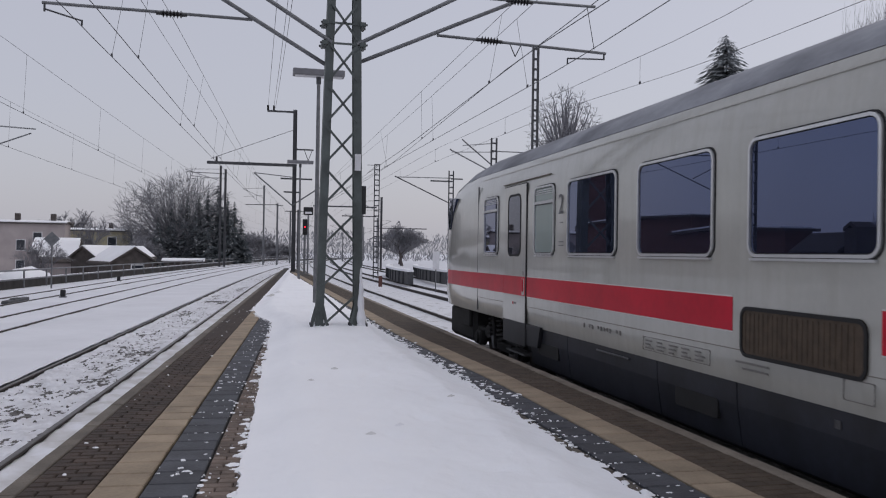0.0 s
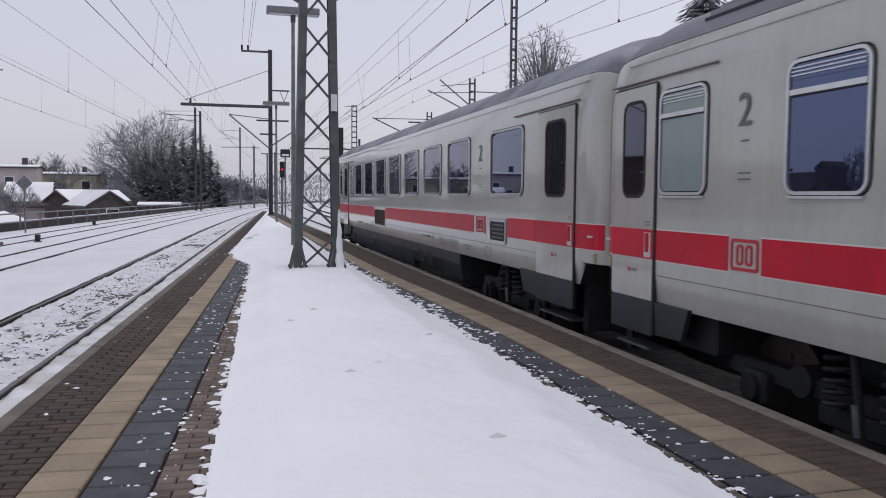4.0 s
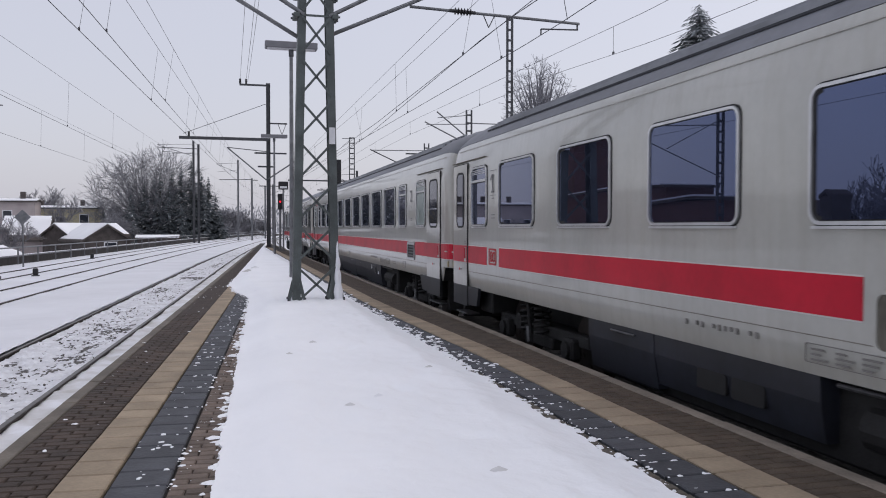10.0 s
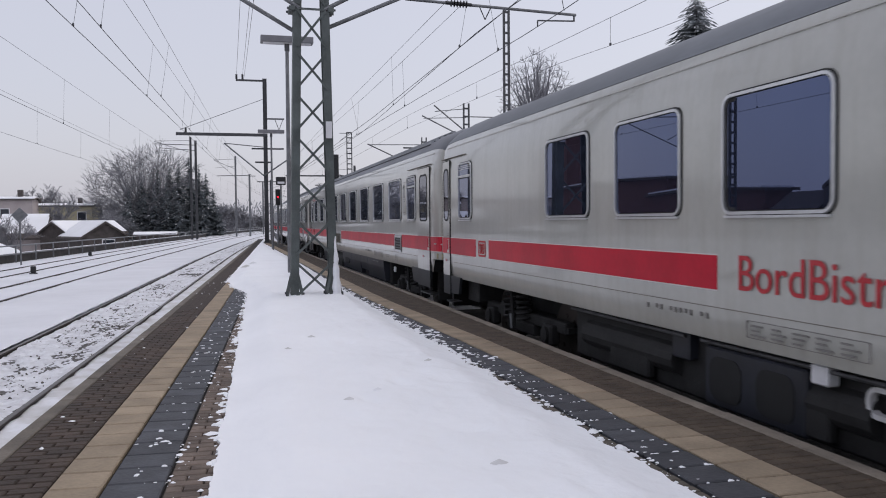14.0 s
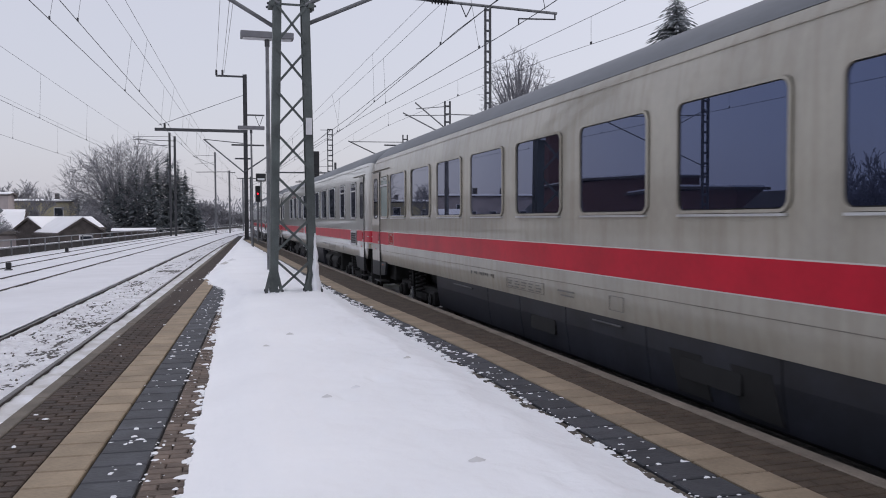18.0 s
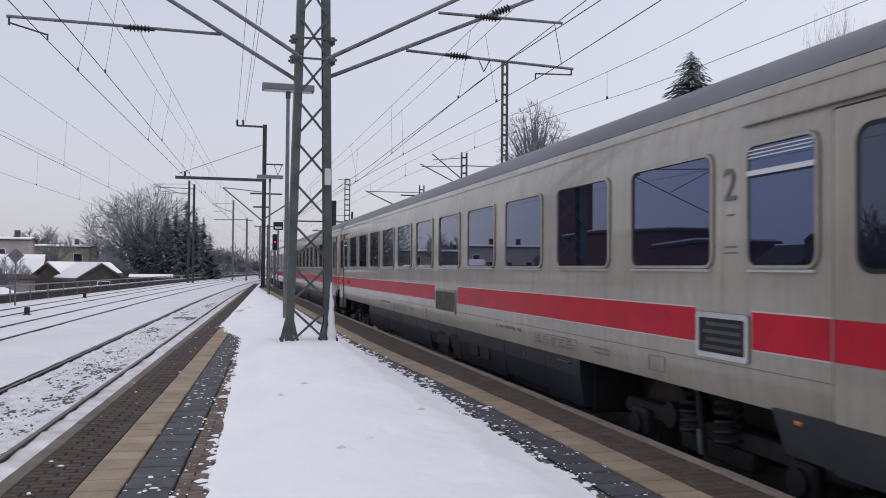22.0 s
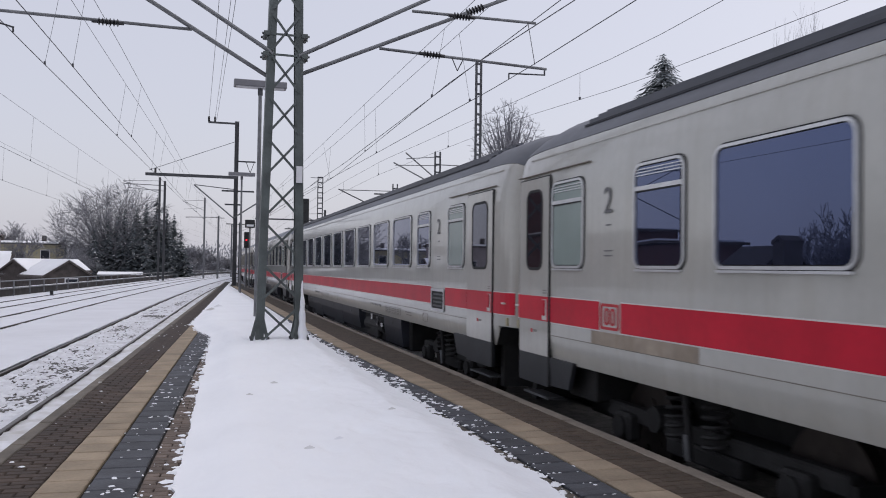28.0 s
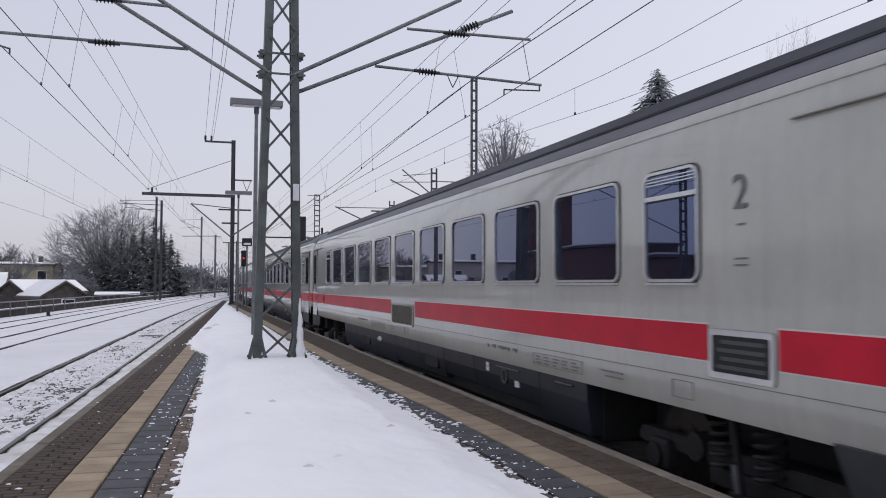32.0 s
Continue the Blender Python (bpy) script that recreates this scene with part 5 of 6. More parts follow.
# where it hangs; contact wire (x, z) and carrier (x, z) as functions of y
WIRE_SETS = [
    ("the train's track", lambda y: 5.95 - 1.1 * zigzag(y) + bend(y), lambda y: 5.27,
     lambda y: 5.62 - 0.5 * zigzag(y) + 0.2 * math.sin(zigzag(y) * math.pi) + bend(y), lambda y: 6.80 - 0.10 * math.sin(zigzag(y) * math.pi)),
    ("the train's track", lambda y: 4.92 + min(0.68, 0.035 * abs(y - 15)) - 0.6 * sstep(40, 80, y) + bend(y), lambda y: 5.30,
     lambda y: 5.28 + bend(y), lambda y: 6.86),
    ("the platform track", lambda y: axis_l(y, 0) - 0.26 + 0.006 * abs(y - 15), lambda y: 5.36,
     lambda y: axis_l(y, 0) + 0.02, lambda y: 6.95),
    ("the platform track", lambda y: axis_l(y, 0) + 0.27 - 0.005 * abs(y - 15), lambda y: 5.36,
     lambda y: axis_l(y, 0) + 0.50 - 0.006 * abs(y - 21), lambda y: 6.95),
    ("the second track", lambda y: axis_l(y, 1) - 0.12, lambda y: 5.50, lambda y: axis_l(y, 1) - 0.05, lambda y: 7.25),
    ("the third track", lambda y: axis_l(y, 2) - 0.15, lambda y: 5.50, lambda y: axis_l(y, 2) - 0.1, lambda y: 7.30),
    ("the track beyond the train", lambda y: 8.75 - 0.05 * min(20.0, abs(y - 15)) + bend(y), lambda y: 5.60 - 0.035 * max(0.0, min(20.0, 20 - y)),
     lambda y: 8.75 - 0.05 * min(20.0, abs(y - 15)) + bend(y), lambda y: 6.15),
]
for where, cx, cz, mx, mz in WIRE_SETS:
    ox = cx(0)
    cat = empty("overhead_line", ox, 0, 0, "thin dark contact wire and carrier over " + where, "overhead line")
    ys = steps(-60, 260, 160)
    part("contact_wire", tube_line(bmesh.new(), [(cx(y) - ox, y, cz(y)) for y in ys], 0.011 if "beyond" in where else 0.016), WIRE, cat)
    part("carrier_wire", tube_line(bmesh.new(), [(mx(y) - ox, y, mz(y)) for y in ys], 0.012), WIRE, cat)
    y = 17.4 - 63.0
    while y < 130:
        bm = bmesh.new()
        bar(bm, (cx(y) - ox, y, cz(y)), (mx(y) - ox, y, mz(y)), 0.009, sides=3)
        box(bm, cx(y) - ox - 0.015, cx(y) - ox + 0.015, y - 0.03, y + 0.03, cz(y), cz(y) + 0.06)
        part("dropper", bm, WIRE, cat)
        y += 9.0
# the wire that leaves the train's track and climbs to its anchor
leaving = empty("anchored_wire", 6.36, 15, 6.43, "thin wire climbing away from the train's track", "overhead line")
part("wire", tube_line(bmesh.new(), [(0.086 * (15 - y) if y < 29 else -1.2, y - 15, 0.083 * (15 - y) if y < 29 else -1.16) for y in steps(-20, 75, 95)], 0.018), WIRE, leaving)
feeder = empty("feeder_line", 0, 0, 0, "thin feeder wires high over the platform", "overhead line")
for x0, z0, x1, z1 in ((0.40, 10.6, 0.85, 12.85), (0.72, 10.4, 1.30, 12.85), (0.90, 10.2, 1.42, 12.7)):
    part("feeder_wire", tube_line(bmesh.new(), [(x0 + (x1 - x0) * k / 20, -30 + 95 * k / 20, z0 + (z1 - z0) * (k / 20) - 1.0 * math.sin(k / 20 * math.pi)) for k in range(21)], 0.022), WIRE, feeder)



# ---- signals ----
def build_signal(x, y, base, z0, z1, lit, w, label):
    s = empty("light_signal", x, y, base, label, "signal", "light signals")
    part("pole", bar(bmesh.new(), (0, 0.15, 0), (0, 0.15, z0 - base + 0.4), 0.14, sides=10), GALV, s)
    head = part("signal_head", boxbm(-w / 2, w / 2, 0, 0.12, z0 - base, z1 - base, bevel=0.02), SIGNAL_BLACK, s)
    n = 3
    for k in range(n):
        z = z0 - base + (z1 - z0) * (k + 0.5) / n
        lens = part("lens", bar(bmesh.new(), (0, -0.015, z), (0, 0.0, z), w * 0.36, sides=14), RED_GLOW if lit == k else SIGNAL_BLACK, head)
        part("hood", boxbm(-w * 0.25, w * 0.25, -0.12, -0.016, z + w * 0.22, z + w * 0.24), SIGNAL_BLACK, lens)
    return s


build_signal(2.95, 50.0, 0.2, 2.55, 3.50, 1, 0.28, "black light signal showing red at the platform's end")
build_signal(7.68, 60.0, -0.65, 4.35, 6.45, -1, 0.55, "tall unlit black light signal beside the train's track")
box_lamp = empty("signal_box", 3.08, 49.0, 0.2, "small boxed shunting lantern on a pole", "signal")
part("pole", bar(bmesh.new(), (0, 0.1, 0), (0, 0.1, 3.7), 0.10, sides=8), GALV, box_lamp)
part("housing", boxbm(-0.28, 0.28, -0.05, 0.3, 3.52, 3.98, bevel=0.02), SIGNAL_BLACK, box_lamp)
part("lit_panel", boxbm(-0.2, 0.2, -0.06, -0.05, 3.58, 3.70), WHITE_PAINT, box_lamp)


# ---- railing along the left of the railway ----
def build_fence():
    f = empty("railing", fence_x(0), 0, -0.75, "grey steel railing along the edge of the embankment", "fence", kind="structure")
    ox = fence_x(0)
    for h in (0.52, 1.02):
        part("rail", tube_line(bmesh.new(), [(fence_x(y) - ox, y, h) for y in steps(-60, 300, 90)], 0.10, 6), GALV, f)
    src = None
    y = -58.0
    while y < 300:
        if src is None:
            src = part("post", boxbm(-0.04, 0.04, -0.04, 0.04, -0.35, 1.06), GALV, f)
            src.location = (fence_x(y) - ox, y, 0)
        else:
            share("post", src, f, pose(fence_x(y) - ox, y, 0))
        y += 3.6
    # the close-set board wall behind it, farther along
    w = empty("embankment_wall", fence_x(80) - 0.4, 80, -0.9, "dark low wall behind the railing", "wall", kind="structure")
    bm = bmesh.new()
    pts = [(fence_x(y) - fence_x(80), y - 80, 0) for y in steps(45, 240, 60)]
    sweep(bm, pts, [(-0.12, -0.4), (0.12, -0.4), (0.12, 0.62), (-0.12, 0.62)])
    part("wall", bm, TIMBER_DARK, w)
    part("snow_cap", sweep(bmesh.new(), pts, [(-0.16, 0.62), (0.16, 0.62), (0.12, 0.70), (-0.12, 0.70)]), SNOW, w)


build_fence()


# ---- houses ----
def build_house(x0, x1, y0, y1, base, eave, ridge, wall_mat, label, windows=(), chimneys=0, gable_axis="x", snow=True, overhang=0.35, turn=0):
    """A house: walls, a roof with snow on it, windows with frames, chimneys."""
    h = empty("house" if ridge - base > 4 else "shed", (x0 + x1) / 2, (y0 + y1) / 2, base, label, "house" if ridge - base > 4 else "shed")
    h.rotation_euler = (0, 0, radians(turn))
    w, d = (x1 - x0) / 2, (y1 - y0) / 2
    e, r = eave - base, ridge - base
    bm = bmesh.new()
    box(bm, -w, w, -d, d, 0, e)
    part("wall", bm, wall_mat, h)
    o = overhang
    bm = bmesh.new()
    if gable_axis == "x":
        prof = [(-d - o, e - 0.15), (0, r), (d + o, e - 0.15), (d + o, e + 0.05), (0, r + 0.2), (-d - o, e + 0.05)]
        a, b = [bm.verts.new((-w - o, y, z)) for y, z in prof], [bm.verts.new((w + o, y, z)) for y, z in prof]
        g = [[(s * (w - 0.02), -d, e), (s * (w - 0.02), d, e), (s * (w - 0.02), 0, r - 0.05)] for s in (-1, 1)]
    else:
        prof = [(-w - o, e - 0.15), (0, r), (w + o, e - 0.15), (w + o, e + 0.05), (0, r + 0.2), (-w - o, e + 0.05)]
        a, b = [bm.verts.new((x, -d - o, z)) for x, z in prof], [bm.verts.new((x, d + o, z)) for x, z in prof]
        g = [[(-w, s * (d - 0.02), e), (w, s * (d - 0.02), e), (0, s * (d - 0.02), r - 0.05)] for s in (-1, 1)]
    n = len(prof)
    bm.faces.new(a)
    bm.faces.new(list(reversed(b)))
    for k in range(n):
        bm.faces.new((a[k], a[(k + 1) % n], b[(k + 1) % n], b[k]))
    bmesh.ops.recalc_face_normals(bm, faces=bm.faces)
    roof = part("roof", bm, TIMBER, h)
    if r > e + 0.3:
        for tri in g:
            bm = bmesh.new()
            inner = [(x - math.copysign(0.1, x), y, z) if gable_axis == "x" else (x, y - math.copysign(0.1, y), z) for x, y, z in tri]
            fa, fb = [bm.verts.new(p) for p in tri], [bm.verts.new(p) for p in inner]
            bm.faces.new(fa)
            bm.faces.new(fb)
            for k in range(3):
                bm.faces.new((fa[k], fa[(k + 1) % 3], fb[(k + 1) % 3], fb[k]))
            bmesh.ops.recalc_face_normals(bm, faces=bm.faces)
            part("gable", bm, wall_mat, h)
    if snow:
        bm = bmesh.new()
        sp = [(p, z + 0.02) for p, z in (prof[5], prof[4], prof[3])] + [(p, z + 0.13) for p, z in (prof[3], prof[4], prof[5])]
        if gable_axis == "x":
            a, b = [bm.verts.new((-w - o + 0.1, y * 0.93, z)) for y, z in sp], [bm.verts.new((w + o - 0.1, y * 0.93, z)) for y, z in sp]
        else:
            a, b = [bm.verts.new((x * 0.93, -d - o + 0.12, z)) for x, z in sp], [bm.verts.new((x * 0.93, d + o - 0.12, z)) for x, z in sp]
        bm.faces.new(a)
        bm.faces.new(list(reversed(b)))
        for k in range(6):
            bm.faces.new((a[k], a[(k + 1) % 6], b[(k + 1) % 6], b[k]))
        bmesh.ops.recalc_face_normals(bm, faces=bm.faces)
        part("roof_snow", bm, SNOW, roof, "snow on the roof")
    for wx, wz, ww, wh in windows:
        win = part("window", boxbm(wx - ww / 2 - 0.1, wx + ww / 2 + 0.1, -d - 0.06, -d - 0.003, wz - 0.1, wz + wh + 0.1), WHITE_PAINT, h)
        part("pane", boxbm(wx - ww / 2, wx + ww / 2, -d - 0.09, -d - 0.06, wz, wz + wh), HOUSE_GLASS, win)
    for k in range(chimneys):
        cx = -w + (k + 0.6) * 2 * w / chimneys
        part("chimney", boxbm(cx - 0.35, cx + 0.35, -0.35, 0.35, r - 0.3, r + 1.3, bevel=0.05), TIMBER, roof)
    return h


build_house(-47, -27.4, 130, 134, -4.2, 5.2, 5.35, PLASTER, "flat-roofed grey-beige apartment house with snow on the roof",
            windows=[(6.15, 7.0, 1.1, 1.0), (7.4, 4.4, 1.1, 1.5), (3.9, 5.4, 1.1, 1.5), (0.4, 5.4, 1.1, 1.5), (-3.2, 5.4, 1.1, 1.5), (7.4, 2.4, 1.1, 1.5), (3.9, 2.4, 1.1, 1.5)], chimneys=4)
build_house(-36, -22.6, 152, 162, -4.2, 4.7, 4.95, PLASTER_Y, "yellowish flat-roofed house half hidden by trees",
            windows=[(5.0, 5.6, 1.3, 2.2), (1.2, 5.6, 1.3, 1.8), (-2.5, 5.6, 1.3, 1.8)], chimneys=2)
build_house(-17.2, -14.0, 94.3, 104.3, -3.9, 0.55, 1.62, TIMBER, "dark timber shed with a snow-covered roof", gable_axis="y", overhang=0.25, turn=-30)
build_house(-15.9, -11.3, 87.6, 95.6, -3.9, 0.10, 1.58, TIMBER, "dark gabled hut with snow sliding off its roof", windows=[(0.3, 2.9, 1.1, 0.9)], gable_axis="y", overhang=0.25, turn=25)
build_house(-23.4, -19.9, 99, 104, -3.9, 0.0, 2.1, PLASTER, "low outbuilding under a thick white roof", gable_axis="x")
build_house(-27.5, -22.5, 112, 118, -4.0, 0.9, 2.6, PLASTER, "small house behind the sheds with a snowy roof", windows=[(1.0, 2.8, 0.9, 1.1), (-1.0, 2.8, 0.9, 1.1)])
build_house(-12.4, -7.1, 120, 121.6, -3.6, -0.10, 0.08, TIMBER, "low dark shed beside the trees", gable_axis="x")
# buildings across the tracks that the coach windows mirror
build_house(-26.6, -24.6, 47.0, 61, -3.9, 3.45, 3.6, BRICK, "low flat-roofed wing of a red-brown brick goods building")
build_house(-31, -26.5, 61.5, 86, -3.9, 5.0, 5.15, BRICK, "tall flat-roofed red-brown brick goods building", windows=[(-1, 4.5, 1.2, 1.6), (1, 4.5, 1.2, 1.6)])
build_house(-31.5, -27.3, 86.2, 89.6, -3.9, 12.0, 12.2, BRICK, "tall narrow brick stair tower of the goods building")
build_house(-24.6, -22.0, 38.6, 42.4, -3.9, 1.9, 2.85, TIMBER, "dark gabled house below the embankment", windows=[(0.4, 4.0, 0.8, 1.0)], gable_axis="y", overhang=0.2, snow=False)
build_house(-23.4, -22.2, 37.4, 38.35, -3.9, 3.2, 3.35, TIMBER, "narrow dark flat-roofed tower of the house", overhang=0.05, snow=False)
build_house(-48, -34, 6, 20, -3.9, 1.5, 2.8, BRICK, "low brick workshop with a snow-covered roof", chimneys=1)
build_house(-60, -45, -26, -4, -3.9, 2.2, 4.5, PLASTER, "plastered house across the tracks with a snowy roof", chimneys=2)


# ---- trees ----
def grow(seed, height, spread, trunk_r, levels=5, first=0.28, twig=0.03, lean=0.0, density=1.0):
    """A bare tree: returns a bmesh of trunk and limbs and one of the fine crown."""
    rng = random.Random(seed)
    wood, crown = bmesh.new(), bmesh.new()

    def limb(p, d, length, r, level):
        segs = 3 if level < 3 else 2
        target = wood if level <= 1 else crown
        q = Vector(p)
        dirn = Vector(d).normalized()
        for k in range(segs):
            nd = (dirn + Vector((rng.uniform(-1, 1), rng.uniform(-1, 1), rng.uniform(-0.3, 0.8))) * 0.16 * (1 + level * 0.3)).normalized()
            nq = q + nd * (length / segs)
            r1 = max(twig * 0.5, r * (1 - 0.26))
            bar(target, q, nq, max(twig, r * 2), sides=6 if level <= 1 else 3, w2=max(twig * 0.8, r1 * 2))
            if level < levels:
                kids = rng.randint(2, 3) if level > 0 else rng.randint(2, 3)
                if level == 0 and k == 0:
                    kids = 1 if first < 0.4 else 0
                for _ in range(max(1, int(kids * density))) if kids else ():
                    ang = rng.uniform(0, math.tau)
                    side = Vector((math.cos(ang), math.sin(ang), rng.uniform(0.25, 0.9)))
                    cd = (nd * 0.75 + side * spread).normalized()
                    limb(nq, cd, length * rng.uniform(0.50, 0.72), r1 * 0.62, level + 1)
            q, dirn, r = nq, nd, r1

    limb((0, 0, -0.3), (lean, 0, 1), height * 0.55, trunk_r, 0)
    return wood, crown


def build_bare_tree(x, y, z, height, radius, seed, label, spread=0.75, trunk_r=0.3, levels=4, twig=0.05, density=1.0):
    t = empty("bare_tree", x, y, z, label, "tree")
    wood, crown = grow(seed, height, spread, trunk_r, levels, twig=twig, density=density)
    top = max(v.co.z for v in crown.verts)
    cx = sum(v.co.x for v in crown.verts) / len(crown.verts)
    wide = sorted(abs(v.co.x - cx) for v in crown.verts)[int(len(crown.verts) * 0.97)]
    for v in list(wood.verts) + list(crown.verts):
        k = v.co.z / top
        out = abs(v.co.x - cx * k) / wide
        k *= 1 - 0.16 * min(1.3, out) ** 2 * sstep(0.45, 0.9, k)
        v.co = Vector(((v.co.x - cx * k) * radius / wide, v.co.y * radius / wide, k * height))
    part("trunk", wood, BARK, t)
    part("crown", crown, TWIG, t)
    return t


def build_round_tree(x, y, z, height, radius, seed, label, limbs=46, fork=0.30, twig=0.05):
    """A leafless tree whose limbs fan out from a short trunk to a rounded crown."""
    rng = random.Random(seed)
    t = empty("bare_tree", x, y, z, label, "tree")
    wood, crown = bmesh.new(), bmesh.new()
    top = height * fork
    bar(wood, (0, 0, -0.3), (0, 0, top), height * 0.035, sides=8, w2=height * 0.025)
    for k in range(limbs):
        a = k * 2.39996 + rng.uniform(-0.3, 0.3)
        lift = (k + 0.5) / limbs
        out = math.sqrt(1 - lift ** 2.6) * rng.uniform(0.80, 1.05)
        end = Vector((radius * out * math.cos(a), radius * out * math.sin(a), top + (height - top) * (0.12 + 0.88 * lift) * rng.uniform(0.93, 1.03)))
        start = Vector((0, 0, top * rng.uniform(0.6, 1.0) + (height - top) * 0.22 * lift * rng.random()))
        mid = Vector((end.x * 0.55, end.y * 0.55, start.z + (end.z - start.z) * 0.66)) + Vector((rng.uniform(-1, 1), rng.uniform(-1, 1), rng.uniform(-1, 1))) * radius * 0.12
        pts = [start * (1 - s) ** 2 + mid * 2 * s * (1 - s) + end * s * s + Vector((rng.uniform(-1, 1), rng.uniform(-1, 1), rng.uniform(-1, 1))) * radius * 0.025 for s in steps(0, 1, 7)]
        r = height * 0.011
        for i, (p, q) in enumerate(zip(pts, pts[1:])):
            f = 1 - i / 7
            bar(crown, p, q, max(twig, r * f * 1.6), sides=4, w2=max(twig * 0.8, r * (f - 0.14) * 1.6))
            if i < 2:
                continue
            for _ in range(4 if i < 5 else 5):
                d = ((q - p).normalized() + Vector((rng.uniform(-1, 1), rng.uniform(-1, 1), rng.uniform(-0.7, 0.9))) * 1.7).normalized()
                m = q + d * radius * rng.uniform(0.10, 0.22)
                bar(crown, q, m, twig, sides=3, w2=twig * 0.7)
                for _ in range(3):
                    e = (d + Vector((rng.uniform(-1, 1), rng.uniform(-1, 1), rng.uniform(-0.5, 0.9))) * 0.8).normalized()
                    bar(crown, q.lerp(m, rng.uniform(0.4, 1.0)), m + e * radius * rng.uniform(0.06, 0.13), twig * 0.7, sides=3, w2=twig * 0.5)
    part("trunk", wood, BARK, t)
    part("crown", crown, TWIG, t)
    return t


def build_fir(x, y, z, height, radius, seed, label="dark green fir with a dusting of snow", dense=1.0, taper=0.85, needles=NEEDLE, spray=0.20):
    """A fir: trunk and a crown of many drooping needle sprays."""
    rng = random.Random(seed)
    t = empty("fir_tree", x, y, z, label, "tree")
    part("trunk", bar(bmesh.new(), (0, 0, -0.3), (0, 0, height * 0.97), height * 0.03, sides=7, w2=0.03), BARK, t)
    bm, sn = bmesh.new(), bmesh.new()
    levels = int(height * 2.6)
    for k in range(levels):
        f = k / levels
        zz = height * (0.10 + 0.90 * f)
        reach = radius * (1 - f) ** taper * rng.uniform(0.75, 1.15) + 0.12
        for j in range(int((7 + 6 * (1 - f)) * dense)):
            a = rng.uniform(0, math.tau)
            L = reach * rng.uniform(0.55, 1.12)
            zj = zz + rng.uniform(-1.1, 1.1) * height * 0.9 / levels
            droop = rng.uniform(0.10, 0.35) * L
            c, s = math.cos(a), math.sin(a)
            for i in range(3):
                r0, r1 = L * i / 3, L * (i + 1.25) / 3
                z0, z1 = zj - droop * (i / 3) ** 1.3, zj - droop * ((i + 1.25) / 3) ** 1.3
                w = L * spray * (1.2 - i * 0.28)
                for tw in (-0.5, 0.6):
                    px, py = -s * w, c * w
                    q = [(c * r0, s * r0, z0 + 0.05), (c * (r0 + r1) / 2 + px, s * (r0 + r1) / 2 + py, (z0 + z1) / 2 - w * tw * 0.5), (c * r1, s * r1, z1 - 0.05), (c * (r0 + r1) / 2 - px * 0.4, s * (r0 + r1) / 2 - py * 0.4, (z0 + z1) / 2 + w * tw * 0.5)]
                    tgt = sn if rng.random() < 0.025 else bm
                    tgt.faces.new([tgt.verts.new(p) for p in q])
    part("crown", bm, needles, t)
    if len(sn.faces):
        tagged(part("bough_snow", sn, SNOW, t), kind="stuff")
    else:
        sn.free()
    return t


build_round_tree(-13.6, 152, -3.8, 17.6, 10.6, 11, "large leafless broad tree with frosted twigs", limbs=120, fork=0.22, twig=0.055)
build_bare_tree(-16.4, 138, -3.8, 8.4, 3.0, 14, "leafless bush in front of the wood", spread=0.9, trunk_r=0.12, levels=4, twig=0.04)
FIRS = [(-15.0, 11.2), (-13.0, 13.1), (-11.6, 14.2), (-10.3, 15.0), (-8.6, 15.5), (-6.9, 16.0), (-5.3, 17.6), (-3.8, 15.8), (-2.5, 14.4), (-1.4, 11.6), (-0.6, 8.6)]
for k, (tx, th) in enumerate(FIRS):
    build_fir(tx - 1.0, 145 + (k * 7 % 5), -3.8, th * 0.97, 2.0 + 0.05 * th, k + 1, "dark fir in the wood beside the railway", dense=1.5, taper=0.75)
for k in range(5):
    build_fir(-22.0 + 1.7 * k, 143 + (k * 3 % 4), -3.8, 6.0 + (k * 5 % 3), 2.2, 80 + k, "low dark fir under the bare trees", dense=1.4, taper=0.7)
for k in range(7):
    build_fir(-15.4 + 1.9 * k, 141 + (k * 3 % 4), -3.8, 9.0 + (k * 5 % 4), 2.4, 60 + k, "low dark fir at the edge of the wood", dense=1.4, taper=0.7)
for bx_, by_, bh_, bs_ in ((-0.5, 222, 10.5, 31), (3.5, 232, 9.5, 32), (7.0, 240, 8.5, 33), (-4.5, 215, 9.5, 34)):
    build_bare_tree(bx_, by_, -3.5, bh_, 4.0, bs_, "frosted leafless shrub tree along the line", spread=1.0, trunk_r=0.16, levels=4, twig=0.09)
build_round_tree(32.9, 84, -0.7, 20.1, 3.9, 49, "leafless tree behind the train with a round crown", limbs=52, fork=0.62, twig=0.035)
build_fir(32.5, 52, -0.7, 18.0, 7.0, 42, "frost-dusted fir rising above the train", dense=4.5, taper=0.72, needles=NEEDLE_FROST, spray=0.11)
for bx_, by_, bh_, bs_ in ((-28.5, 41.0, 9.9, 71), (-27.0, 38.0, 9.4, 72), (-29.0, 38.0, 9.8, 73), (-27.6, 36.4, 9.0, 74)):
    build_bare_tree(bx_, by_, -3.9, bh_, 2.0, bs_, "tall bare tree below the embankment", spread=0.6, trunk_r=0.12, levels=4, twig=0.05)
build_bare_tree(39.5, 45, -0.7, 21.0, 2.4, 43, "tall slender birch with thin bare twigs", spread=0.5, trunk_r=0.12, levels=4, twig=0.026, density=1.0)
build_bare_tree(-35, 175, -4.0, 14.0, 5.0, 44, "leafless tree behind the apartment house", spread=0.9, trunk_r=0.25, levels=4, twig=0.09)
build_bare_tree(-24.5, 135, -4.0, 11.5, 3.0, 45, "slim leafless tree between the houses", spread=0.7, trunk_r=0.14, levels=4, twig=0.05)
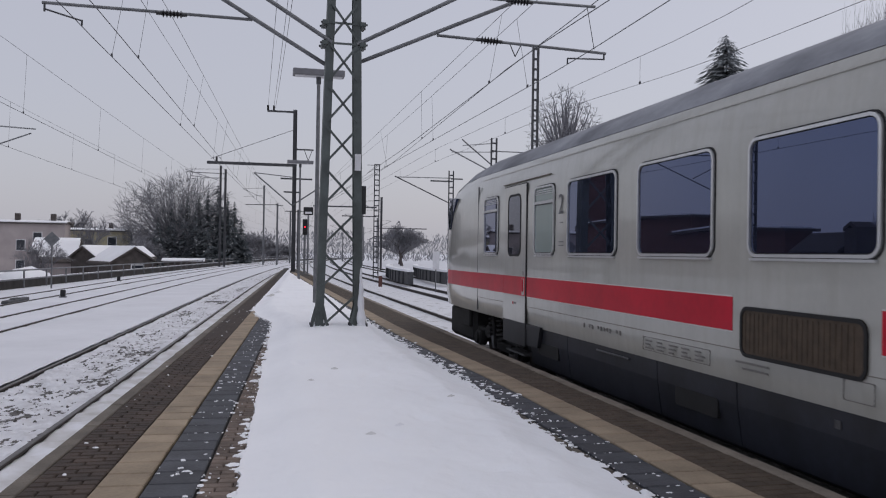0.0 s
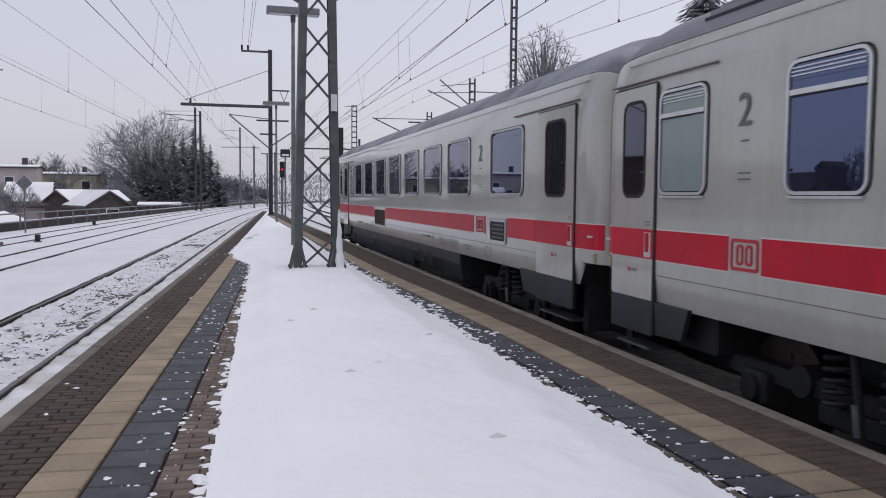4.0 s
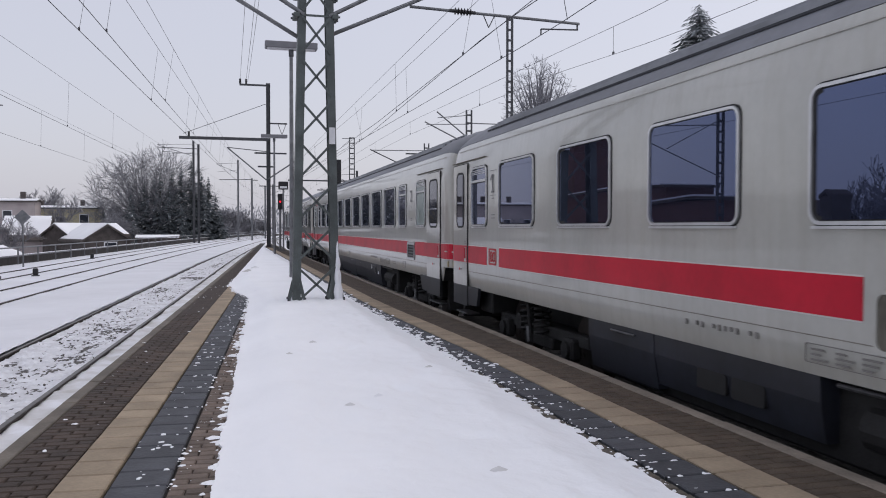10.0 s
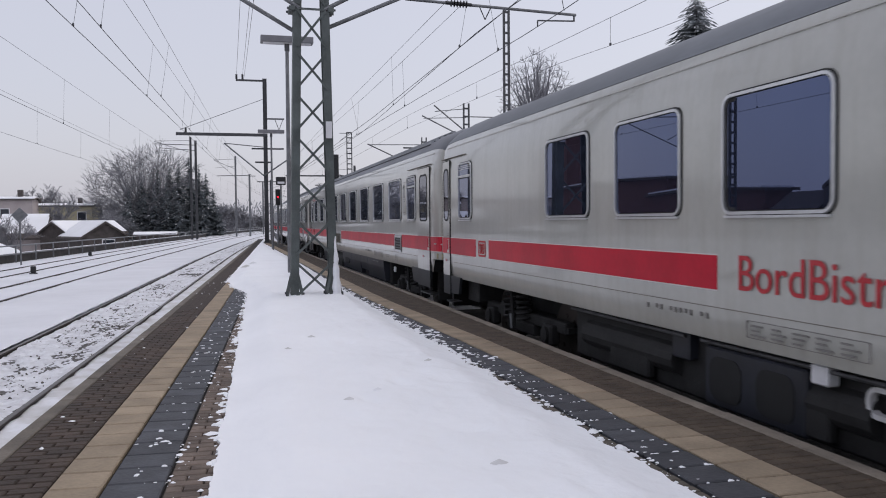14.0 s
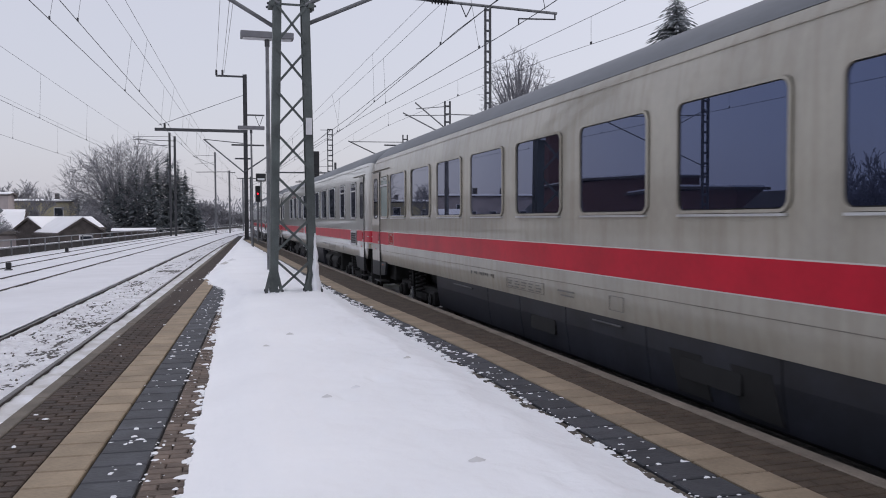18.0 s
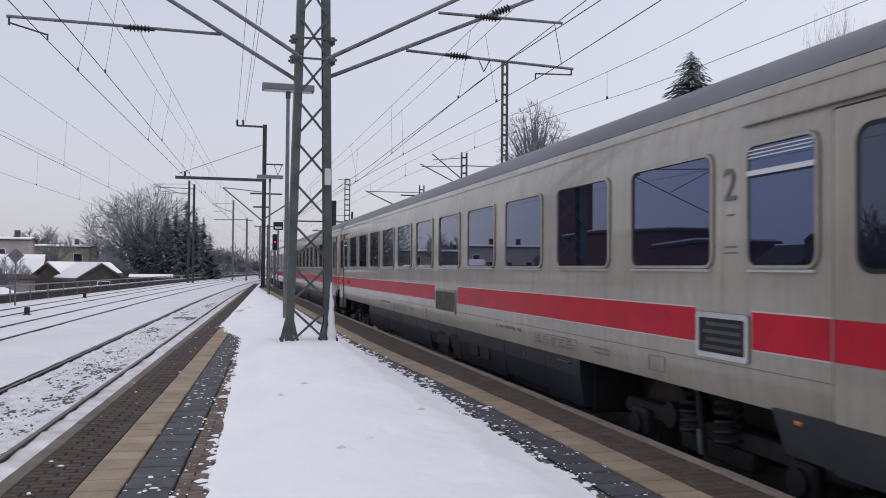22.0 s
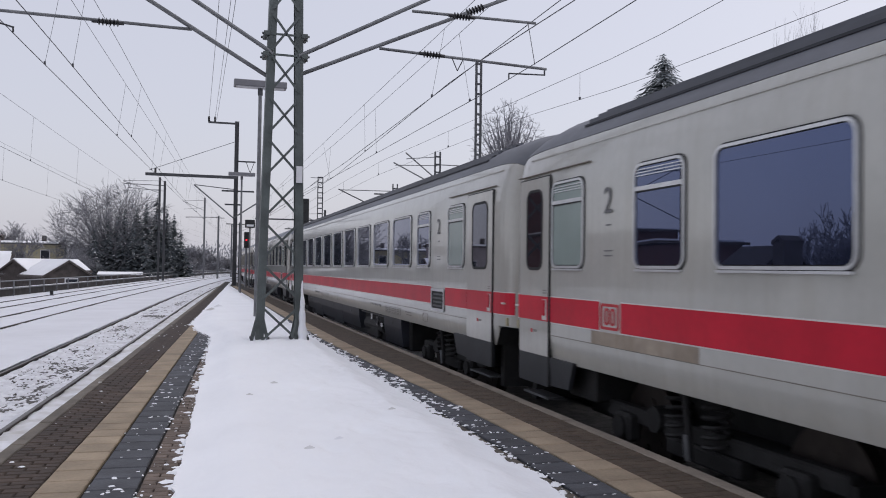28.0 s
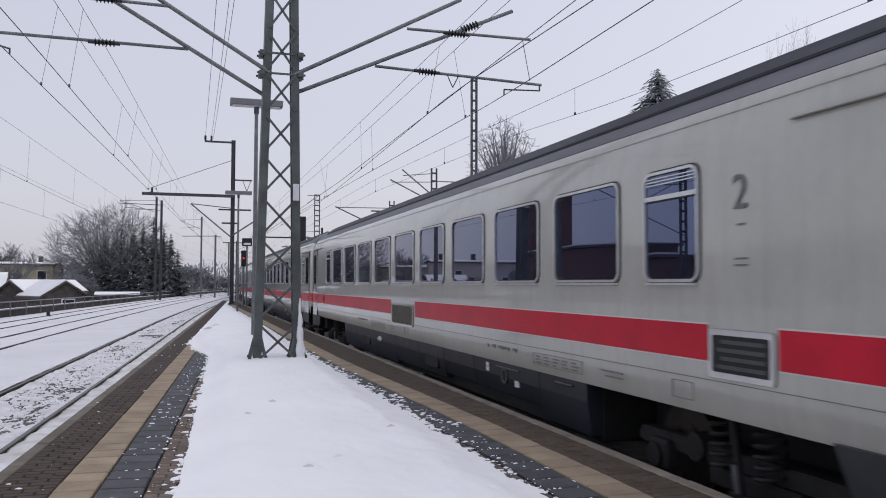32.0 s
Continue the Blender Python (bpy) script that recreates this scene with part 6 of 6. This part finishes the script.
build_bare_tree(-20.0, 86, -4.0, 7.0, 2.2, 46, "small bare shrub behind the railing", spread=0.9, trunk_r=0.07, levels=4, twig=0.03)
build_bare_tree(25.0, 140, -0.7, 8.0, 3.4, 47, "frosted leafless tree beside the far tracks", spread=0.8, trunk_r=0.2, levels=4, twig=0.06)
build_bare_tree(29.0, 165, -0.7, 7.5, 5.0, 48, "frosted leafless tree beside the far tracks", spread=0.9, trunk_r=0.2, levels=4, twig=0.09)


def build_far_wood():
    """Distant woods that close the horizon: a haze of thin upright twigs."""
    rng = random.Random(5)
    verts, faces = [], []
    for k in range(42000):
        a = rng.uniform(-1.0, 1.25)
        dist = rng.uniform(225, 330)
        x, y = dist * math.sin(a), dist * math.cos(a)
        top = 6.6 + 2.6 * noise.noise((a * 9, 0, 0)) + 2.2 * noise.noise((a * 40, 3, 0))
        z = -4 + rng.random() ** 0.8 * (top + 4)
        s = rng.uniform(0.7, 2.0)
        p = Vector((x, y, z))
        d = Vector((rng.uniform(-0.7, 0.7), rng.uniform(-0.7, 0.7), rng.uniform(0.4, 1.3))).normalized() * s
        e = Vector((rng.uniform(-1, 1), rng.uniform(-1, 1), rng.uniform(-0.3, 0.3))).normalized() * s * 0.11
        n = len(verts)
        verts += [p, p + d * 0.5 + e, p + d, p + d * 0.5 - e]
        faces.append((n, n + 1, n + 2, n + 3))
    me = bpy.data.meshes.new("far_wood")
    me.from_pydata(verts, [], faces)
    me.materials.append(FARWOOD)
    tagged(new("far_wood", me), "frosted woods along the horizon, greyed by haze", "wood", kind="stuff")


build_far_wood()


# ---- things beside the tracks ----
def build_sign_post(x, y, base, h, label, size):
    s = empty("sign_post", x, y, base, label, "sign")
    part("post", bar(bmesh.new(), (0, 0, 0), (0, 0, h), 0.09, sides=8), GALV, s)
    bm = bmesh.new()
    a = [bm.verts.new((size * c, -0.06, h + size * d)) for c, d in ((0, -1), (1, 0), (0, 1), (-1, 0))]
    b = [bm.verts.new((size * c, -0.03, h + size * d)) for c, d in ((0, -1), (1, 0), (0, 1), (-1, 0))]
    bm.faces.new(a)
    bm.faces.new(list(reversed(b)))
    for k in range(4):
        bm.faces.new((a[k], a[(k + 1) % 4], b[(k + 1) % 4], b[k]))
    bmesh.ops.recalc_face_normals(bm, faces=bm.faces)
    part("board", bm, GALV, s)
    return s


build_sign_post(-10.95, 49.0, -0.72, 2.75, "grey post with a diamond-shaped board seen from behind", 0.42)


def build_snow_heap(x, y, z, r, h, seed):
    rng = random.Random(seed)
    bm = bmesh.new()
    bmesh.ops.create_icosphere(bm, subdivisions=3, radius=1)
    for v in bm.verts:
        k = 1 + 0.25 * noise.noise(v.co * 2 + Vector((seed, 0, 0)))
        v.co = Vector((v.co.x * r * k, v.co.y * r * 0.7 * k, max(-0.1, v.co.z) * h * k))
    ob = smooth(part("snow_mound", bm, SNOW), 80)
    ob.location = (x, y, z)
    return tagged(ob, "mound of shovelled snow behind the railing", "snow mound")


build_snow_heap(-14.3, 56, -1.5, 2.2, 1.75, 3)
build_snow_heap(-19.5, 66, -3.2, 3.5, 3.0, 4)


def build_girder():
    """A low curved girder bridge with snow on its flanges, beyond the train's track."""
    g = empty("girder_bridge", 12.6, 66.0, -0.55, "low dark plate-girder bridge with snow on top", "bridge")
    for off in (0.0, 2.6):
        pts = [(-2.4 + off + 0.05 * (y + 8) + 0.012 * (y + 8) ** 2 * 0.3, y, 0) for y in steps(-13, 16, 14)]
        gd = part("girder", sweep(bmesh.new(), pts, [(-0.12, 0.0), (0.12, 0.0), (0.12, 0.85), (-0.12, 0.85)]), DARKSTEEL, g)
        part("flange_snow", sweep(bmesh.new(), pts, [(-0.25, 0.85), (0.25, 0.85), (0.2, 1.0), (-0.2, 1.0)]), SNOW, gd)
        for k in range(0, 14, 1):
            p = pts[k]
            part("stiffener", boxbm(p[0] - 0.2, p[0] + 0.2, p[1] - 0.03, p[1] + 0.03, 0.02, 0.83), DARKSTEEL, gd)
    return g


build_girder()
marker = empty("marker_post", 7.9, 52.0, -0.7, "short rusty red marker post in the snow", "post")
part("post", boxbm(-0.12, 0.12, -0.06, 0.06, 0, 0.75, bevel=0.02), BRICK, marker)
part("foot", boxbm(-0.05, 0.05, -0.05, 0.05, -0.3, 0.0), DARKSTEEL, marker)
for lx, ly in ((-8.75, 57.6), (-8.0, 37.9)):
    lantern = empty("point_lantern", lx, ly, -0.62, "small black point lantern between the tracks", "lantern", "point lanterns")
    part("base", boxbm(-0.14, 0.14, -0.14, 0.14, -0.06, 0.08, bevel=0.02), DARKSTEEL, lantern)
    part("housing", boxbm(-0.10, 0.10, -0.10, 0.10, 0.08, 0.36, bevel=0.03), SIGNAL_BLACK, lantern)
machine = empty("point_machine", -9.02, 34.7, -0.60, "low dark point machine cover beside the second track", "point machine")
part("cover", boxbm(-0.13, 0.13, -1.45, 1.45, -0.05, 0.13, bevel=0.03), DARKSTEEL, machine)
part("lid", boxbm(-0.10, 0.10, -0.5, 0.4, 0.13, 0.17, bevel=0.01), SIGNAL_BLACK, machine)
board = empty("marker_board", 10.2, 46.0, -0.7, "white trackside board on a thin post", "sign")
part("post", bar(bmesh.new(), (0, 0, 0), (0, 0, 2.4), 0.07, sides=8), GALV, board)
part("board", boxbm(-0.2, 0.2, -0.05, -0.036, 1.3, 2.35), WHITE_PAINT, board)


# ---- paving: every slab and brick ----
def piece_mesh(name, lx, ly, h, material, bevel=0.008):
    bm = bmesh.new()
    z = [(0.0, 1.0), (h - bevel, 1.0), (h, None)]
    rings = []
    for zz, s in z:
        k = 0 if s else bevel
        rings.append([bm.verts.new((i * (lx / 2 - k), j * (ly / 2 - k), zz - h)) for i, j in ((-1, -1), (1, -1), (1, 1), (-1, 1))])
    for r0, r1 in zip(rings, rings[1:]):
        for k in range(4):
            bm.faces.new((r0[k], r0[(k + 1) % 4], r1[(k + 1) % 4], r1[k]))
    bm.faces.new(rings[-1])
    me = bpy.data.meshes.new(name)
    bm.to_mesh(me)
    bm.free()
    me.materials.append(material)
    return me


def lay(name, places, lx, ly, material, limit=300, h=0.03, gap=0.008, lift=0.0):
    """Lays pieces at (x, y, turn): the first `limit` nearest the viewer's end of the platform as parts, the rest joined."""
    me = piece_mesh(name, lx - gap, ly - gap, h, material)
    places = sorted(places, key=lambda p: abs(p[1] - 4.0))
    rng = random.Random(hash(len(places)) % 1000)
    rest = bmesh.new()
    for k, (x, y, turn) in enumerate(places):
        m = pose(x, y, lift + rng.uniform(-0.002, 0.002), rng.uniform(-0.4, 0.4), rng.uniform(-0.4, 0.4), turn + rng.uniform(-0.4, 0.4))
        if k < limit:
            ob = new(name, me)
            ob.parent = platform
            ob.matrix_basis = m
        else:
            v = [rest.verts.new(m @ Vector((i * (lx - gap) / 2, j * (ly - gap) / 2, 0))) for i, j in ((-1, -1), (1, -1), (1, 1), (-1, 1))]
            rest.faces.new(v)
    if len(rest.faces):
        ob = part(name + "_rows", rest, material, platform)
        tagged(ob, kind="stuff")
    else:
        rest.free()


TURN_L = -math.degrees(math.atan(0.0585))


def frange(a, b, d):
    out = []
    while a < b:
        out.append(a)
        a += d
    return out


def left_row(off, length, y0, y1, shift=0.0):
    return [(edge_l(y) + off, y, TURN_L) for y in frange(y0 + shift, y1, length)]


def right_row(off, length, y0, y1, shift=0.0, swing=True):
    out = []
    for y in frange(y0 + shift, y1, length):
        d = drift(y) if swing else 0
        slope = (drift(y + 0.2) - drift(y - 0.2)) / 0.4 if swing else 0
        out.append((EDGE_R - off + d, y, -math.degrees(math.atan(slope))))
    return out


lay("edging_stone", left_row(0.06, 1.0, -6, 70), 0.125, 1.0, EDGE, h=0.12)
lay("edging_stone", right_row(0.065, 1.0, -6, 74, swing=False), 0.13, 1.0, EDGE_PALE, h=0.12)
brick_l, half_l, brick_r, half_r = [], [], [], []
for row in range(566):
    y = -5.1 + row * 0.1
    if row % 2:
        brick_l += [(edge_l(y) + 0.125 + 0.2125 * (c + 0.5), y, TURN_L) for c in range(2)]
    else:
        brick_l.append((edge_l(y) + 0.3375, y, TURN_L))
        half_l += [(edge_l(y) + 0.125 + w, y, TURN_L) for w in (0.053, 0.372)]
    for c in range(4):
        w = 0.235 + (0.1 if row % 2 else 0.0) + c * 0.2
        if w - 0.1 < 0.54 - drift(y):
            brick_r.append((EDGE_R - w, y, 0))
    if row % 2:
        half_r.append((EDGE_R - 0.185, y, 0))
lay("clinker_brick", brick_l, 0.2125, 0.1, BROWN)
lay("half_brick", half_l, 0.106, 0.1, BROWN, limit=200)
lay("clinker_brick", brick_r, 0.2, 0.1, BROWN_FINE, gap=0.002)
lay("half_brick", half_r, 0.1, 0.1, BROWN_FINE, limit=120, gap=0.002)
lay("guide_slab", left_row(0.705, 0.3, -5.1, 60), 0.305, 0.3, YELLOW, gap=0.016, lift=0.007)
lay("guide_slab", right_row(0.705, 0.3, -5.1, 60), 0.325, 0.3, YELLOW, gap=0.016, lift=0.007)
lay("dark_slab", left_row(1.03, 0.3, -5.1, 26), 0.335, 0.3, DARK, gap=0.016, lift=0.007)
lay("dark_slab", right_row(1.035, 0.3, -5.1, 60), 0.325, 0.3, DARK, gap=0.024, lift=0.007)
brick_l, brick_r, half_m, half_n = [], [], [], []
for row in range(306):
    y = -5.1 + row * 0.1
    for c in range(3):
        w = 1.305 + (0.1 if row % 2 else 0.0) + c * 0.205
        brick_l.append((edge_l(y) + w, y, TURN_L))
    if row % 2:
        half_m.append((edge_l(y) + 1.253, y, TURN_L))
        half_n.append((EDGE_R - 1.253 + drift(y), y, 0))
    for c in range(2):
        w = 1.305 + (0.1 if row % 2 else 0.0) + c * 0.205
        brick_r.append((EDGE_R - w + drift(y), y, 0))
COBBLE = mat("grey_brown_cobble", (0.105, 0.092, 0.076), 0.85, scale=4, amount=0.4, fine=35, bump=0.4, rand=0.25, object_space=False)
BROWN_DUSTY = mat("worn_grey_brown_clinker", (0.150, 0.115, 0.095), 0.85, scale=3, amount=0.35, fine=35, bump=0.35, rand=0.25, object_space=False)
lay("clinker_brick", brick_l, 0.205, 0.1, BROWN_DUSTY)
lay("cobble", brick_r, 0.205, 0.1, COBBLE, limit=200, gap=0.014)
lay("half_brick", half_m, 0.1, 0.1, BROWN_DUSTY, limit=120)
lay("cobble", half_n, 0.1, 0.1, COBBLE, limit=120, gap=0.014)


# ---- crumbs of snow on the paving ----
def build_crumbs():
    rng = random.Random(8)
    bm = bmesh.new()

    def crumb(x, y, r):
        h = r * rng.uniform(0.15, 0.5)
        n = rng.randint(6, 9)
        sx, sy = rng.uniform(0.55, 1.5), rng.uniform(0.6, 1.6)
        base = [bm.verts.new((x + sx * r * rng.uniform(0.45, 1.3) * math.cos(k * math.tau / n), y + sy * r * rng.uniform(0.45, 1.3) * math.sin(k * math.tau / n), 0.0)) for k in range(n)]
        mid = [bm.verts.new((v.co.x * 0.6 + x * 0.4, v.co.y * 0.6 + y * 0.4, h)) for v in base]
        for k in range(n):
            bm.faces.new((base[k], base[(k + 1) % n], mid[(k + 1) % n], mid[k]))
        bm.faces.new(mid)
    for _ in range(1500):
        y = rng.uniform(2.5, 20)
        if noise.noise((y * 1.7, 3.0, 0)) < -0.25 and rng.random() < 0.7:
            continue
        crumb(edge_l(y) + rng.triangular(0.86, 1.34, 1.03), y, 0.004 + 0.024 * rng.random() ** 3.4)
    for _ in range(110):
        y = rng.uniform(2.5, 22)
        crumb(edge_l(y) + rng.uniform(0.1, 1.0), y, 0.004 + 0.020 * rng.random() ** 2)
    for _ in range(2300):
        y = 2.5 + 19 * rng.random() ** 0.9
        far = sstep(5, 9, y)
        crumb(EDGE_R + drift(y) * 0.9 - rng.triangular(0.86, 1.40, 1.36), y, 0.004 + (0.018 + 0.020 * far) * rng.random() ** 2.4)
    for _ in range(1500):
        y = rng.uniform(8.5, 19)
        crumb(EDGE_R + drift(y) * 0.9 - rng.triangular(0.90, 1.45, 1.40), y, 0.006 + 0.040 * rng.random() ** 2.0)
    for _ in range(620):
        y = rng.uniform(2, 24)
        side = rng.random() < 0.5
        x = snow_left(y) - rng.uniform(-0.02, 0.05) if side else snow_right(y) + rng.uniform(-0.02, 0.06)
        crumb(x, y, 0.010 + 0.04 * rng.random() ** 1.5)
    # snow packed into the joints of the slabs beside the snow cover
    for side, off in ((0, 1.035), (1, 1.03)):
        for y in frange(-5.1 + 0.15, 21, 0.3):
            if y < 2.4:
                continue
            for c in range(7):
                if rng.random() < (0.42 if side == 0 else 0.10):
                    f = -0.15 + 0.045 * c
                    x = EDGE_R - off + drift(y) + 0.9 * f if side == 0 else edge_l(y) + off - f
                    crumb(x + rng.uniform(-0.02, 0.02), y, rng.uniform(0.010, 0.020))
    tagged(smooth(part("snow_crumbs", bm, SNOW), 70), "crumbs of snow scattered over the paving", "snow", kind="stuff")
    bm = bmesh.new()
    for x, y, r in ((1.50, 4.45, 0.035), (1.18, 6.6, 0.03), (0.9, 6.3, 0.03), (0.62, 9.0, 0.03), (0.95, 9.8, 0.04), (0.55, 26.0, 0.12), (0.8, 27.5, 0.10), (1.9, 7.8, 0.03)):
        a, b = snow_left(y), snow_right(y)
        z = snow_top(x, y, a, b) - 0.003
        n = 8
        base = [bm.verts.new((x + 1.6 * r * math.cos(k * math.tau / n), y + r * math.sin(k * math.tau / n), z)) for k in range(n)]
        top = bm.verts.new((x, y, z + r * 0.7))
        for k in range(n):
            bm.faces.new((base[k], base[(k + 1) % n], top))
    tagged(smooth(part("snow_clods", bm, SNOW_DIRTY), 70), "small clods lying on the smooth snow", "snow", kind="stuff")


build_crumbs()


# ---- stones that poke through the snow between the rails ----
def build_stones():
    rng = random.Random(31)
    bm = bmesh.new()
    for _ in range(1000):
        y = 2.5 + 27 * rng.random() ** 1.2
        off = rng.uniform(-0.70, 0.62)
        if noise.noise((off * 2.0, y * 1.1, 4.0)) < -0.12:
            continue
        c = Vector((axis_l(y) + off, y, -0.62 + rng.uniform(-0.01, 0.02)))
        r = rng.uniform(0.010, 0.028)
        v = [bm.verts.new(c + Vector(d) * r * rng.uniform(0.6, 1.2)) for d in ((1, 0, 0), (0, 1, 0), (-1, 0, 0), (0, -1, 0), (0, 0, 0.9), (0, 0, -0.9))]
        for i in range(4):
            bm.faces.new((v[i], v[(i + 1) % 4], v[4]))
            bm.faces.new((v[(i + 1) % 4], v[i], v[5]))
    tagged(part("ballast_stones", bm, DARK_STONE), "dark ballast stones poking through the snow", "stones", kind="stuff")


DARK_STONE = mat("brown_grey_ballast_stone", (0.13, 0.12, 0.11), 0.9, scale=9, amount=0.5, fine=40, object_space=False)
build_stones()


# ---- what moves: the train draws away ----
TRAVEL = [0.0, 3.92, 8.07, 12.44, 17.04, 21.87, 26.88, 32.27, 37.80, 43.72, 49.85, 56.25, 62.85, 69.84, 76.95, 84.47, 92.16, 100.01, 108.29, 116.72,
          125.4, 134.31, 143.51, 152.86, 162.74, 172.36, 182.47, 192.83, 203.43, 214.28, 225.43, 236.67, 248.16]


def travelled(t):
    i = min(int(t), 31)
    a = t - i
    p = [TRAVEL[max(0, min(32, i + k))] for k in (-1, 0, 1, 2)]
    d0 = (p[2] - p[0]) / 2 if i > 0 else p[2] - p[1]
    d1 = (p[3] - p[1]) / 2 if i < 31 else p[2] - p[1]
    return (2 * a ** 3 - 3 * a * a + 1) * p[1] + (a ** 3 - 2 * a * a + a) * d0 + (3 * a * a - 2 * a ** 3) * p[2] + (a ** 3 - a * a) * d1


def motions():
    for k, coach in enumerate(COACHES):
        rows = []
        for t in range(33):
            y = 17.736 - LEN * k + travelled(t)
            a, b = bend(y - 3.7), bend(y - LEN + 3.7)
            turn = (a - b) / (LEN - 7.4)
            rows.append((float(t), pose(TRAIN_X + a + 3.7 * turn, y, RAIL_Z, 0, 0, -math.degrees(math.atan(turn)))))
        walk(coach, rows)
    times = [k / 30 for k in range(961)]
    made = {}
    for ws in WHEELSETS:
        y = round(ws.location.y, 2)
        if y not in made:
            walk(ws, [(t, pose(0, y, 0.46, -math.degrees(travelled(min(t, 32.0)) / 0.46))) for t in times])
            made[y] = ws
        else:
            ws.rotation_mode = "QUATERNION"
            ws.animation_data_create()
            ws.animation_data.action = made[y].animation_data.action
            ws.animation_data.action_slot = made[y].animation_data.action_slot


motions()
